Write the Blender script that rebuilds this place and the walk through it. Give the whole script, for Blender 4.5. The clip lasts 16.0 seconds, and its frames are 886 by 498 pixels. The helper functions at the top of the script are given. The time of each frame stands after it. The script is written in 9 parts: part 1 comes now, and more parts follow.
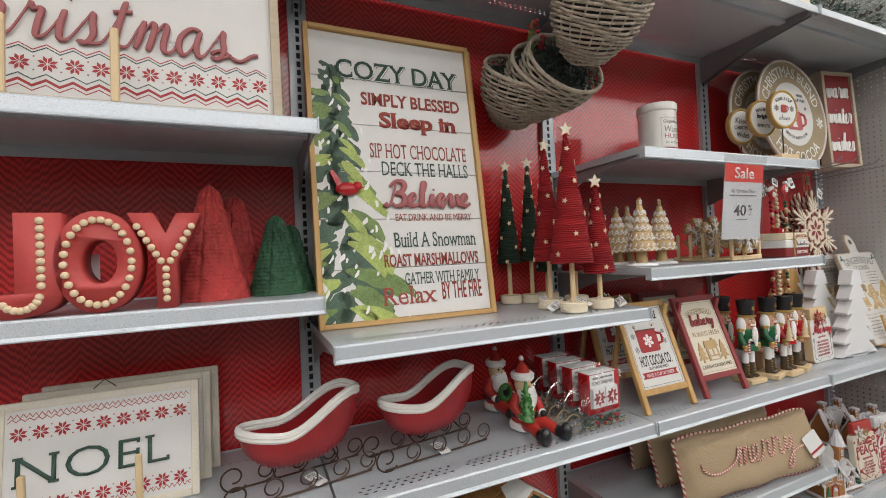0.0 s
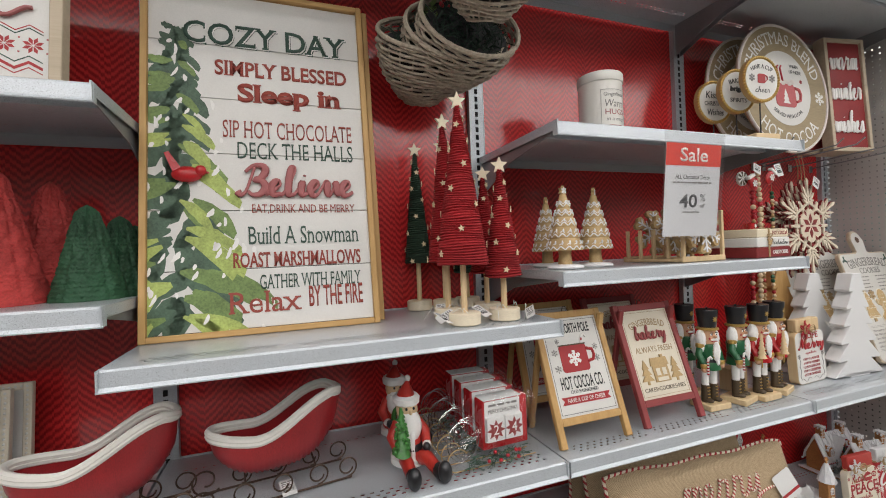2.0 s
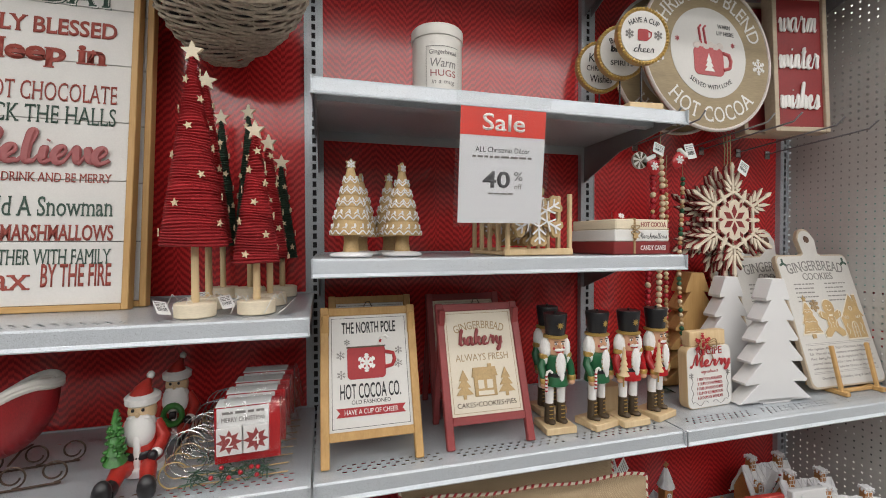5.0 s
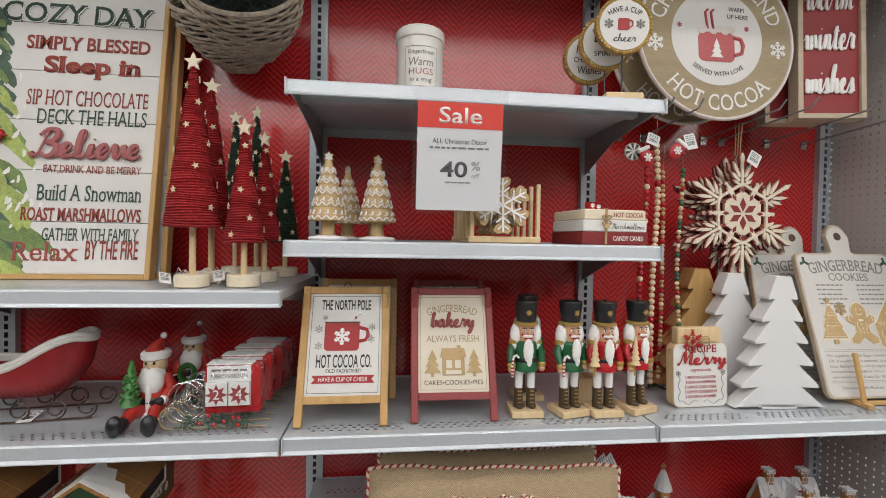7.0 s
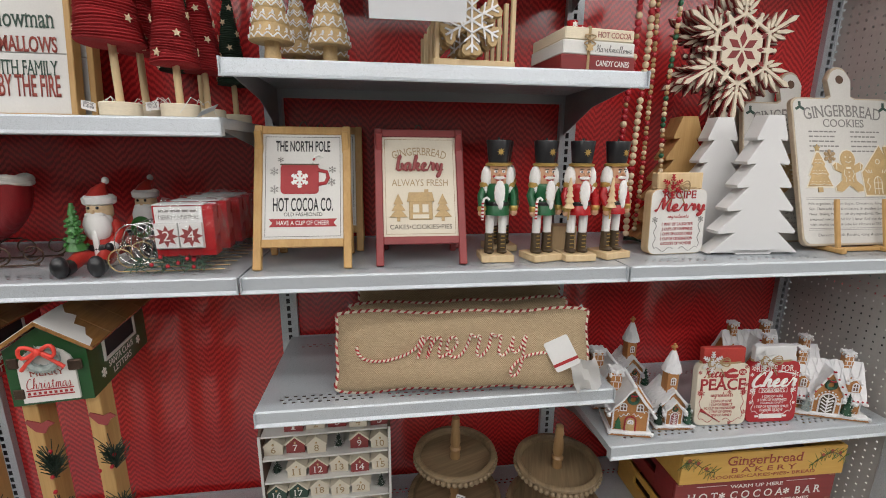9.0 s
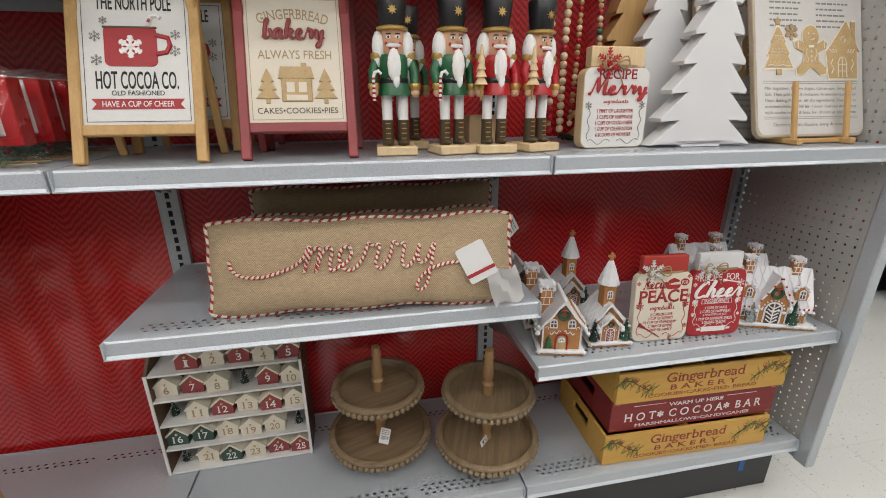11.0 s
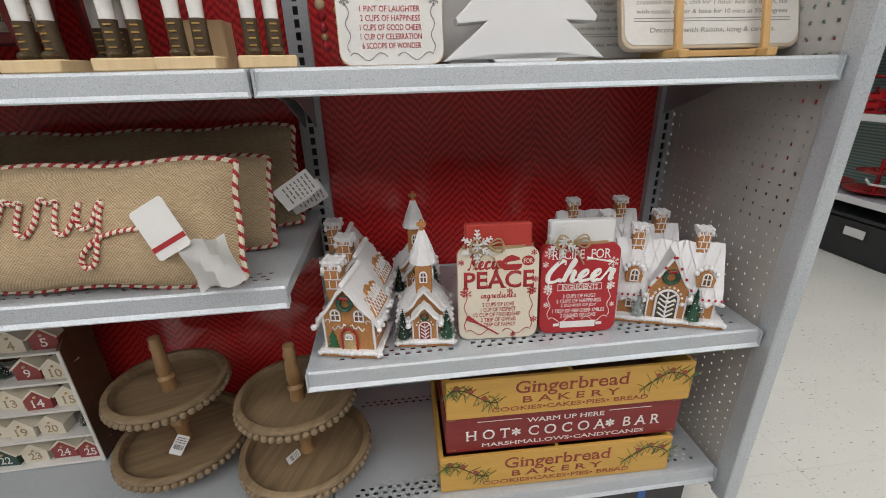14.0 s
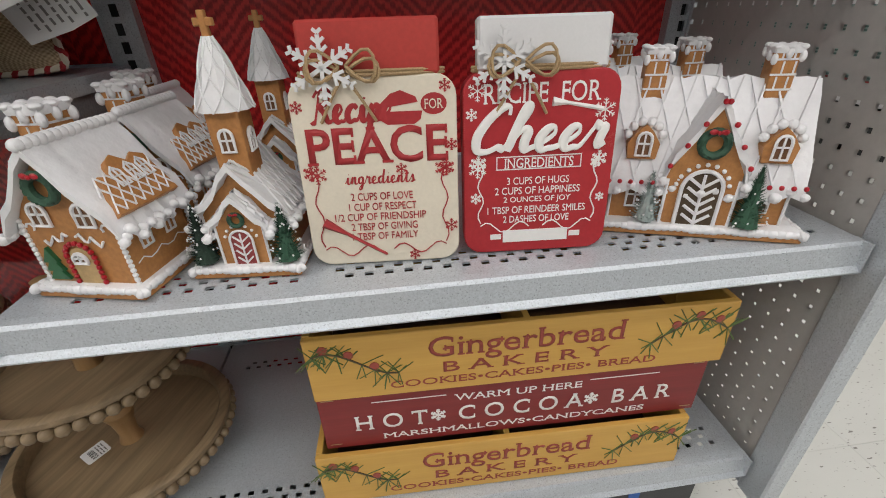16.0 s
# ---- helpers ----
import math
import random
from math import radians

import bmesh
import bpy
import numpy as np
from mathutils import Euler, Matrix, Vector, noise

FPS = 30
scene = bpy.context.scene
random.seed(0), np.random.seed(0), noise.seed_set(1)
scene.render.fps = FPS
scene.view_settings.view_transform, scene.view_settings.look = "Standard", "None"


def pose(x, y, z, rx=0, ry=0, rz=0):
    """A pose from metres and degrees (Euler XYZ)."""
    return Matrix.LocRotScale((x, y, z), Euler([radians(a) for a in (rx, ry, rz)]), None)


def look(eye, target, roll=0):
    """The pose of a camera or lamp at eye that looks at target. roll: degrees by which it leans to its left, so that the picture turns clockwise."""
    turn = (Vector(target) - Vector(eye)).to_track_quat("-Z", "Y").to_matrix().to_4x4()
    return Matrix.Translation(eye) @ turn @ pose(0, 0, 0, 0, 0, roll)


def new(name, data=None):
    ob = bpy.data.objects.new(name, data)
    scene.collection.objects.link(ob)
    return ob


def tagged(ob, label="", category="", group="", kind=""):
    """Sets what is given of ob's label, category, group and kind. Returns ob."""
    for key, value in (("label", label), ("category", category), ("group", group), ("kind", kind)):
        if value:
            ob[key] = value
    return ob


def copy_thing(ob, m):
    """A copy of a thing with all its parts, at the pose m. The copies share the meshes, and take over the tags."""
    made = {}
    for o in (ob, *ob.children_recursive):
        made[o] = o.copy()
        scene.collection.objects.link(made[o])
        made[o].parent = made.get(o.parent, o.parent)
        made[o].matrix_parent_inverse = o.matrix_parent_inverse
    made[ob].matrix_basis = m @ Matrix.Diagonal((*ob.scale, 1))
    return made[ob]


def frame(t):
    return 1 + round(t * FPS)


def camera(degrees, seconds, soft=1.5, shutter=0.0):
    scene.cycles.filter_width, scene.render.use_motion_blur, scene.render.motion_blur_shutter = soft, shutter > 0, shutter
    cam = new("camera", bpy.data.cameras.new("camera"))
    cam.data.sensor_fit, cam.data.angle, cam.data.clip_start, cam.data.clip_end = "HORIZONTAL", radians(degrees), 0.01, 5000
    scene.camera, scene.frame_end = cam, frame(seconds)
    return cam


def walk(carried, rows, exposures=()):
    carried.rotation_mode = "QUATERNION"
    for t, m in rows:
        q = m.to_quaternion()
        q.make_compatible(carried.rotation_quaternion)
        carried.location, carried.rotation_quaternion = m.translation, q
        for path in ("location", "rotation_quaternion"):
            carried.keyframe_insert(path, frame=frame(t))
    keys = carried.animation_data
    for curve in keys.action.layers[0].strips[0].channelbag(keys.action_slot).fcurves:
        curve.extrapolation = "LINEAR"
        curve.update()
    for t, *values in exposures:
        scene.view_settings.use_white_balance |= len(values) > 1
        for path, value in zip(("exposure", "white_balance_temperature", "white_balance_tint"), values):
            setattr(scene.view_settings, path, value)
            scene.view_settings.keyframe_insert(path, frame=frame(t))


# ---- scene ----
cam = camera(91.7, 16.0, soft=1.0)
PATH = [
    (0, (-1.054, -1.358, 1.627), (-0.253, 0.475, 1.656), -2.6),
    (0.5, (-0.946, -1.302, 1.643), (-0.171, 0.541, 1.66), -2.1),
    (1, (-0.855, -1.268, 1.634), (-0.099, 0.584, 1.646), -2.0),
    (1.5, (-0.754, -1.277, 1.636), (-0.04, 0.592, 1.644), -2.2),
    (2, (-0.616, -1.305, 1.623), (0.079, 0.57, 1.63), -2.2),
    (2.5, (-0.495, -1.331, 1.607), (0.172, 0.554, 1.606), -1.3),
    (3, (-0.413, -1.344, 1.585), (0.202, 0.559, 1.561), -0.9),
    (3.5, (-0.322, -1.312, 1.574), (0.251, 0.604, 1.522), -0.5),
    (4, (-0.207, -1.278, 1.59), (0.351, 0.641, 1.521), -0.4),
    (4.5, (-0.095, -1.283, 1.597), (0.46, 0.637, 1.529), -0.5),
    (4.7, (-0.043, -1.299, 1.597), (0.509, 0.623, 1.555), -0.5),
    (6.8, (0.246, -1.444, 1.578), (0.478, 0.542, 1.539), 1.3),
    (7, (0.253, -1.444, 1.568), (0.473, 0.544, 1.526), 1.0),
    (7.5, (0.268, -1.426, 1.545), (0.484, 0.561, 1.466), 0.6),
    (8, (0.293, -1.414, 1.509), (0.5, 0.567, 1.328), 0.1),
    (8.5, (0.301, -1.394, 1.436), (0.519, 0.568, 1.113), 0.6),
    (9, (0.321, -1.396, 1.386), (0.583, 0.536, 0.938), 0.5),
    (9.2, (0.33, -1.396, 1.376), (0.612, 0.526, 0.901), 0.0),
    (11.3, (0.567, -1.257, 1.208), (0.927, 0.595, 0.545), -0.2),
    (11.5, (0.604, -1.238, 1.205), (0.956, 0.615, 0.54), -0.4),
    (12, (0.733, -1.196, 1.195), (1.065, 0.658, 0.522), 0.3),
    (12.5, (0.888, -1.182, 1.187), (1.182, 0.681, 0.522), 2.5),
    (13, (1.006, -1.176, 1.168), (1.272, 0.685, 0.484), 1.9),
    (13.5, (1.067, -1.168, 1.139), (1.306, 0.685, 0.425), -0.1),
    (14, (1.097, -1.108, 1.098), (1.311, 0.731, 0.341), -1.5),
    (14.5, (1.165, -0.999, 1.024), (1.355, 0.778, 0.125), -2.0),
    (15, (1.24, -0.913, 0.953), (1.432, 0.842, 0.013), -2.2),
    (15.5, (1.289, -0.854, 0.887), (1.475, 0.882, -0.089), -2.4),
    (16, (1.3, -0.8, 0.841), (1.506, 0.931, -0.138), -1.9),
]
walk(cam, [(t, look(eye, target, roll)) for t, eye, target, roll in PATH])

# ---- light ----
world = bpy.data.worlds.new("store")
world.use_nodes = True
world.node_tree.nodes["Background"].inputs["Color"].default_value = (0.95, 0.97, 1.0, 1)
world.node_tree.nodes["Background"].inputs["Strength"].default_value = 0.025
scene.world = world
scene.view_settings.exposure = 0.0
LAMP_POWER = 88.0
LAMPS = [(0.8, y) for y in (2.2, -0.9, -2.3, -3.6, -4.7, -5.6, -6.5, -7.4, -8.3, -9.2)]
CEILING = 4.3


# ---- materials ----
def nodes_of(name):
    m = bpy.data.materials.new(name)
    m.use_nodes = True
    nt = m.node_tree
    return m, nt, nt.nodes["Principled BSDF"]


def value_of(nt, op, a, b=None, c=None):
    n = nt.nodes.new("ShaderNodeMath")
    n.operation = op
    for i, v in enumerate((a, b, c)):
        if v is None:
            continue
        if isinstance(v, (int, float)):
            n.inputs[i].default_value = v
        else:
            nt.links.new(v, n.inputs[i])
    return n.outputs[0]


def mix_of(nt, fac, a, b):
    n = nt.nodes.new("ShaderNodeMix")
    n.data_type = "RGBA"
    if isinstance(fac, (int, float)):
        n.inputs[0].default_value = fac
    else:
        nt.links.new(fac, n.inputs[0])
    for i, v in ((6, a), (7, b)):
        if isinstance(v, tuple):
            n.inputs[i].default_value = (*v[:3], 1)
        else:
            nt.links.new(v, n.inputs[i])
    return n.outputs[2]


def noise_of(nt, vec, scale, detail=3.0, rough=0.55):
    n = nt.nodes.new("ShaderNodeTexNoise")
    n.inputs["Scale"].default_value, n.inputs["Detail"].default_value, n.inputs["Roughness"].default_value = scale, detail, rough
    nt.links.new(vec, n.inputs["Vector"])
    return n.outputs["Fac"]


def bump_of(nt, height, strength, bsdf, dist=0.001):
    n = nt.nodes.new("ShaderNodeBump")
    n.inputs["Strength"].default_value, n.inputs["Distance"].default_value = strength, dist
    nt.links.new(height, n.inputs["Height"])
    nt.links.new(n.outputs[0], bsdf.inputs["Normal"])


def sharpen(nt, fac, lo, hi):
    n = nt.nodes.new("ShaderNodeMapRange")
    n.inputs[1].default_value, n.inputs[2].default_value = lo, hi
    nt.links.new(fac, n.inputs[0])
    return n.outputs[0]


def coords(nt, stretch=(1, 1, 1)):
    tc = nt.nodes.new("ShaderNodeTexCoord")
    mp = nt.nodes.new("ShaderNodeMapping")
    mp.inputs["Scale"].default_value = stretch
    nt.links.new(tc.outputs["Object"], mp.inputs["Vector"])
    return mp.outputs["Vector"]


def dye(c, k):
    return tuple(min(1.0, v * k) for v in c)


def surface(name, color, rough=0.5, metal=0.0, vary=0.14, grain=220.0, blotch=9.0, bump=0.15, stretch=(1, 1, 1), coat=0.0, glitter=0.0):
    """A surface with variation at two scales, grain bump and uneven gloss."""
    m, nt, b = nodes_of(name)
    v = coords(nt, stretch)
    fine, wide = noise_of(nt, v, grain, 3), noise_of(nt, v, blotch, 4)
    both = value_of(nt, "ADD", value_of(nt, "MULTIPLY", fine, 0.5), value_of(nt, "MULTIPLY", wide, 0.5))
    fac = sharpen(nt, both, 0.33, 0.67)
    nt.links.new(mix_of(nt, fac, dye(color, 1 - vary), dye(color, 1 + vary)), b.inputs["Base Color"])
    r = value_of(nt, "MULTIPLY_ADD", wide, 0.16, max(0.02, rough - 0.08))
    nt.links.new(r, b.inputs["Roughness"])
    b.inputs["Metallic"].default_value = metal
    b.inputs["Coat Weight"].default_value = coat
    if bump:
        bump_of(nt, fine, bump, b)
    return m


def wood(name, light, dark, scale=1.0, axis="x", rough=0.55, gloss=0.0):
    m, nt, b = nodes_of(name)
    stretch = {"x": (4, 60, 60), "z": (60, 60, 4), "y": (60, 4, 60)}[axis]
    v = coords(nt, tuple(s * scale for s in stretch))
    g = noise_of(nt, v, 1.0, 5, 0.6)
    v2 = coords(nt, tuple(s * scale * 5 for s in stretch))
    f = noise_of(nt, v2, 1.0, 2, 0.5)
    both = value_of(nt, "ADD", value_of(nt, "MULTIPLY", g, 0.7), value_of(nt, "MULTIPLY", f, 0.3))
    info = nt.nodes.new("ShaderNodeObjectInfo")
    shade = value_of(nt, "MULTIPLY_ADD", info.outputs["Random"], 0.16, sharpen(nt, both, 0.3, 0.72))
    nt.links.new(mix_of(nt, shade, light, dark), b.inputs["Base Color"])
    b.inputs["Roughness"].default_value = rough
    b.inputs["Coat Weight"].default_value = gloss
    bump_of(nt, both, 0.12, b)
    return m


def herringbone(name, a, c, column=0.092, pitch=0.0195, rough=0.22, gloss=1.0):
    """Printed chevron paper: bands that zigzag from column to column."""
    m, nt, b = nodes_of(name)
    tc = nt.nodes.new("ShaderNodeTexCoord")
    sep = nt.nodes.new("ShaderNodeSeparateXYZ")
    nt.links.new(tc.outputs["Object"], sep.inputs[0])
    u, w = sep.outputs["X"], sep.outputs["Z"]
    v = coords(nt)
    wob = noise_of(nt, v, 60.0, 2)
    dash = nt.nodes.new("ShaderNodeTexWhiteNoise")
    dash.noise_dimensions = "1D"
    step = value_of(nt, "SNAP", u, 0.0042)
    nt.links.new(step, dash.inputs["W"])
    u = value_of(nt, "ADD", value_of(nt, "MULTIPLY", step, 0.75), value_of(nt, "MULTIPLY", u, 0.25))
    tri = value_of(nt, "PINGPONG", u, column)
    w = value_of(nt, "MULTIPLY_ADD", dash.outputs["Value"], pitch * 0.30, w)
    run = value_of(nt, "ADD", value_of(nt, "MULTIPLY_ADD", tri, 0.95, w), value_of(nt, "MULTIPLY", wob, 0.004))
    odd = value_of(nt, "MULTIPLY", value_of(nt, "FLOOR", value_of(nt, "DIVIDE", u, column)), pitch * 0.5)
    run = value_of(nt, "ADD", run, odd)
    band = value_of(nt, "PINGPONG", run, pitch * 0.5)
    fac = sharpen(nt, value_of(nt, "DIVIDE", band, pitch * 0.5), 0.25, 0.75)
    speck = noise_of(nt, v, 420.0, 2)
    wide = noise_of(nt, v, 3.0, 3)
    col = mix_of(nt, fac, a, c)
    col = mix_of(nt, value_of(nt, "MULTIPLY", sharpen(nt, speck, 0.4, 0.7), 0.25), col, dye(a, 1.35))
    nt.links.new(col, b.inputs["Base Color"])
    nt.links.new(value_of(nt, "MULTIPLY_ADD", wide, 0.10, rough), b.inputs["Roughness"])
    b.inputs["Specular IOR Level"].default_value = 0.2
    b.inputs["Coat Weight"].default_value, b.inputs["Coat Roughness"].default_value, b.inputs["Coat IOR"].default_value = gloss, 0.13, 1.56
    bump_of(nt, wide, 0.008, b, 0.01)
    return m


def hammered_metal(name, color, rough=0.42, metal=0.25, flake=0.25):
    """Grey powder coat with a hammered speckle."""
    m, nt, b = nodes_of(name)
    v = coords(nt)
    vo = nt.nodes.new("ShaderNodeTexVoronoi")
    vo.inputs["Scale"].default_value = 400.0
    nt.links.new(v, vo.inputs["Vector"])
    n, wide = noise_of(nt, v, 520.0, 3), noise_of(nt, v, 6.0, 4)
    f = sharpen(nt, value_of(nt, "ADD", value_of(nt, "MULTIPLY", vo.outputs["Distance"], 0.6), value_of(nt, "MULTIPLY", n, 0.6)), 0.35, 0.85)
    col = mix_of(nt, f, dye(color, 1 - flake), dye(color, 1 + flake))
    dust = value_of(nt, "MULTIPLY", sharpen(nt, wide, 0.52, 0.75), 0.18)
    nt.links.new(mix_of(nt, dust, col, (0.5, 0.49, 0.47)), b.inputs["Base Color"])
    b.inputs["Metallic"].default_value = metal
    nt.links.new(value_of(nt, "MULTIPLY_ADD", n, 0.2, rough - 0.1), b.inputs["Roughness"])
    bump_of(nt, f, 0.22, b, 0.0004)
    return m


def speckled_floor(name):
    m, nt, b = nodes_of(name)
    v = coords(nt, (1.0, 2.6, 1.0))
    n1, n2 = noise_of(nt, v, 46.0, 2, 0.4), noise_of(nt, v, 95.0, 2, 0.4)
    wide = noise_of(nt, v, 2.2, 4)
    col = mix_of(nt, wide, (0.60, 0.60, 0.56), (0.70, 0.70, 0.66))
    col = mix_of(nt, sharpen(nt, n1, 0.685, 0.715), col, (0.20, 0.19, 0.17))
    col = mix_of(nt, sharpen(nt, n2, 0.69, 0.73), col, (0.33, 0.31, 0.28))
    info = nt.nodes.new("ShaderNodeObjectInfo")
    col = mix_of(nt, value_of(nt, "MULTIPLY", info.outputs["Random"], 0.12), col, (0.55, 0.54, 0.5))
    nt.links.new(col, b.inputs["Base Color"])
    nt.links.new(value_of(nt, "MULTIPLY_ADD", wide, 0.2, 0.25), b.inputs["Roughness"])
    return m


def burlap(name, light, dark):
    m, nt, b = nodes_of(name)
    tc = nt.nodes.new("ShaderNodeTexCoord")
    sep = nt.nodes.new("ShaderNodeSeparateXYZ")
    nt.links.new(tc.outputs["Object"], sep.inputs[0])
    v = coords(nt)
    warp = value_of(nt, "MULTIPLY", noise_of(nt, v, 30.0, 2), 0.012)
    sx = value_of(nt, "SINE", value_of(nt, "MULTIPLY", value_of(nt, "ADD", sep.outputs["X"], warp), 1300.0))
    sz = value_of(nt, "SINE", value_of(nt, "MULTIPLY", value_of(nt, "ADD", sep.outputs["Z"], warp), 1300.0))
    weave = value_of(nt, "MULTIPLY", sx, sz)
    n = noise_of(nt, coords(nt, (30, 30, 160)), 3.0, 4)
    f = value_of(nt, "ADD", value_of(nt, "MULTIPLY_ADD", weave, 0.30, 0.25), value_of(nt, "MULTIPLY", n, 0.6))
    nt.links.new(mix_of(nt, sharpen(nt, f, 0.2, 0.95), dark, light), b.inputs["Base Color"])
    b.inputs["Roughness"].default_value = 0.95
    bump_of(nt, f, 0.7, b, 0.0015)
    return m


def glass(name, rough=0.06, tint=(1, 1, 1), alpha=0.16, crinkle=0.5):
    """Thin clear film: mostly see-through, with gloss."""
    m, nt, b = nodes_of(name)
    out = nt.nodes["Material Output"]
    clear = nt.nodes.new("ShaderNodeBsdfTransparent")
    clear.inputs[0].default_value = (*tint, 1)
    gl = nt.nodes.new("ShaderNodeBsdfGlossy")
    gl.inputs["Roughness"].default_value = rough
    fr = nt.nodes.new("ShaderNodeFresnel")
    fr.inputs[0].default_value = 1.25
    mx = nt.nodes.new("ShaderNodeMixShader")
    v = coords(nt)
    bp = nt.nodes.new("ShaderNodeBump")
    bp.inputs["Strength"].default_value, bp.inputs["Distance"].default_value = crinkle, 0.004
    nt.links.new(noise_of(nt, v, 40.0, 2), bp.inputs["Height"])
    nt.links.new(bp.outputs[0], gl.inputs["Normal"])
    nt.links.new(bp.outputs[0], fr.inputs["Normal"])
    nt.links.new(value_of(nt, "MINIMUM", value_of(nt, "ADD", fr.outputs[0], alpha * 0.3), 0.22), mx.inputs[0])
    nt.links.new(clear.outputs[0], mx.inputs[1])
    nt.links.new(gl.outputs[0], mx.inputs[2])
    nt.links.new(mx.outputs[0], out.inputs["Surface"])
    return m


def glow(name, strength, color=(1, 0.98, 0.94)):
    m, nt, b = nodes_of(name)
    b.inputs["Base Color"].default_value = (0.9, 0.9, 0.9, 1)
    b.inputs["Emission Color"].default_value = (*color, 1)
    b.inputs["Emission Strength"].default_value = strength
    return m


RED_PAPER = herringbone("red_paper", (0.64, 0.028, 0.028), (0.29, 0.007, 0.011), rough=0.45)
TEAL_PAPER = herringbone("teal_paper", (0.16, 0.26, 0.24), (0.36, 0.47, 0.44), rough=0.45, gloss=0.0)
METAL = hammered_metal("grey_powder_coat", (0.455, 0.490, 0.520), 0.30, 0.25, 0.11)
METAL_DARK = hammered_metal("worn_grey_steel", (0.26, 0.27, 0.28), 0.45, 0.4, 0.18)
PEG_WHITE = surface("grey_pegboard", (0.44, 0.43, 0.41), 0.5, vary=0.06, grain=90)
# near-black colour that stands in for the shade inside openings
SLOT_SHADE = surface("slot_shade_black", (0.02, 0.02, 0.022), 0.7)
BLACK_PLASTIC = surface("black_plastic", (0.018, 0.019, 0.021), 0.42, vary=0.3)
FLOOR = speckled_floor("vinyl_floor")
CEIL = surface("white_ceiling", (0.72, 0.72, 0.70), 0.8, vary=0.05, grain=40)
PLAIN_WALL = surface("plain_grey_wall", (0.22, 0.215, 0.21), 0.7)
WHITE_PAINT = surface("white_paint", (0.68, 0.67, 0.64), 0.55, vary=0.05, grain=300, bump=0.25)
BRIGHT_WHITE = surface("bright_white_paint", (0.67, 0.67, 0.67), 0.5, vary=0.03, grain=400, bump=0.1)
CREAM = surface("cream_paint", (0.70, 0.64, 0.52), 0.55, vary=0.05, grain=300)
CREAM_WOOD = surface("cream_wood", (0.72, 0.63, 0.47), 0.6, vary=0.1, grain=150, stretch=(1, 1, 4))
PINE = wood("honey_pine", (0.60, 0.38, 0.15), (0.44, 0.25, 0.085), axis="z")
PINE_X = wood("honey_pine_along", (0.60, 0.38, 0.15), (0.44, 0.25, 0.085), axis="x")
PALE_WOOD = wood("pale_wood", (0.72, 0.56, 0.34), (0.60, 0.43, 0.23), axis="z")
GREY_WOOD = wood("greyed_wood", (0.55, 0.46, 0.34), (0.42, 0.34, 0.24), axis="x")
TRAY_WOOD = wood("brown_mango_wood", (0.31, 0.222, 0.125), (0.13, 0.088, 0.048), axis="x", scale=0.7, rough=0.5)
TRAY_RIM = wood("brown_rim_wood", (0.30, 0.22, 0.13), (0.16, 0.11, 0.06), axis="x", rough=0.5)
BROWN_WOOD = wood("dark_brown_wood", (0.13, 0.065, 0.035), (0.07, 0.035, 0.02), axis="z")
ROOF_WOOD = wood("varnished_roof_wood", (0.34, 0.17, 0.05), (0.19, 0.085, 0.025), axis="y", rough=0.25, gloss=0.3)
YELLOW_WOOD = wood("yellow_crate_wood", (0.62, 0.37, 0.085), (0.53, 0.30, 0.06), axis="x", rough=0.55)
RED_WOOD = wood("red_crate_wood", (0.24, 0.022, 0.022), (0.17, 0.014, 0.015), axis="x", rough=0.5)
MAROON = surface("maroon_paint", (0.27, 0.045, 0.045), 0.5, vary=0.12)
RED_INK = surface("red_ink", (0.36, 0.022, 0.026), 0.55, vary=0.12)
BRICK_INK = surface("brick_red_ink", (0.30, 0.055, 0.038), 0.6, vary=0.15)
DUSTY_RED = surface("dusty_red_paint", (0.34, 0.10, 0.10), 0.55, vary=0.1)
RED_GLOSS = surface("red_gloss_paint", (0.42, 0.014, 0.018), 0.28, vary=0.12)
SALE_RED = surface("sale_red", (0.72, 0.055, 0.035), 0.5, vary=0.03)
CORAL = surface("joy_red_paint", (0.43, 0.05, 0.045), 0.55, vary=0.1)
GREEN_INK = surface("dark_green_ink", (0.035, 0.075, 0.055), 0.6, vary=0.15)
BLACK_INK = surface("black_ink", (0.025, 0.025, 0.027), 0.6, vary=0.2)
GREY_INK = surface("grey_ink", (0.20, 0.19, 0.18), 0.6, vary=0.15)
TAN_INK = surface("tan_ink", (0.36, 0.25, 0.13), 0.6, vary=0.15)
WHITE_INK = surface("white_ink", (0.80, 0.79, 0.76), 0.55, vary=0.04)
LEAF_DARK = surface("painted_spruce_dark", (0.065, 0.115, 0.075), 0.6, vary=0.4, blotch=25)
LEAF_MID = surface("painted_spruce_mid", (0.16, 0.24, 0.075), 0.6, vary=0.4, blotch=25)
LEAF_LIGHT = surface("painted_spruce_light", (0.36, 0.44, 0.12), 0.6, vary=0.35, blotch=25)
GOLD_PAINT = surface("tan_gold_paint", (0.42, 0.30, 0.13), 0.4, metal=0.3, vary=0.12)
WICKER = surface("willow_wicker", (0.37, 0.315, 0.245), 0.7, vary=0.35, grain=120, blotch=40)
YARN_RED = surface("red_yarn", (0.30, 0.010, 0.014), 0.95, vary=0.35, grain=600, bump=0.8)
YARN_GREEN = surface("dark_green_yarn", (0.016, 0.035, 0.020), 0.95, vary=0.4, grain=600, bump=0.8)
KNIT_RED = surface("red_knit", (0.40, 0.040, 0.036), 0.8, vary=0.4, grain=260, bump=0.8)
KNIT_GREEN = surface("green_knit", (0.016, 0.070, 0.030), 0.7, vary=0.5, grain=260, bump=0.8)
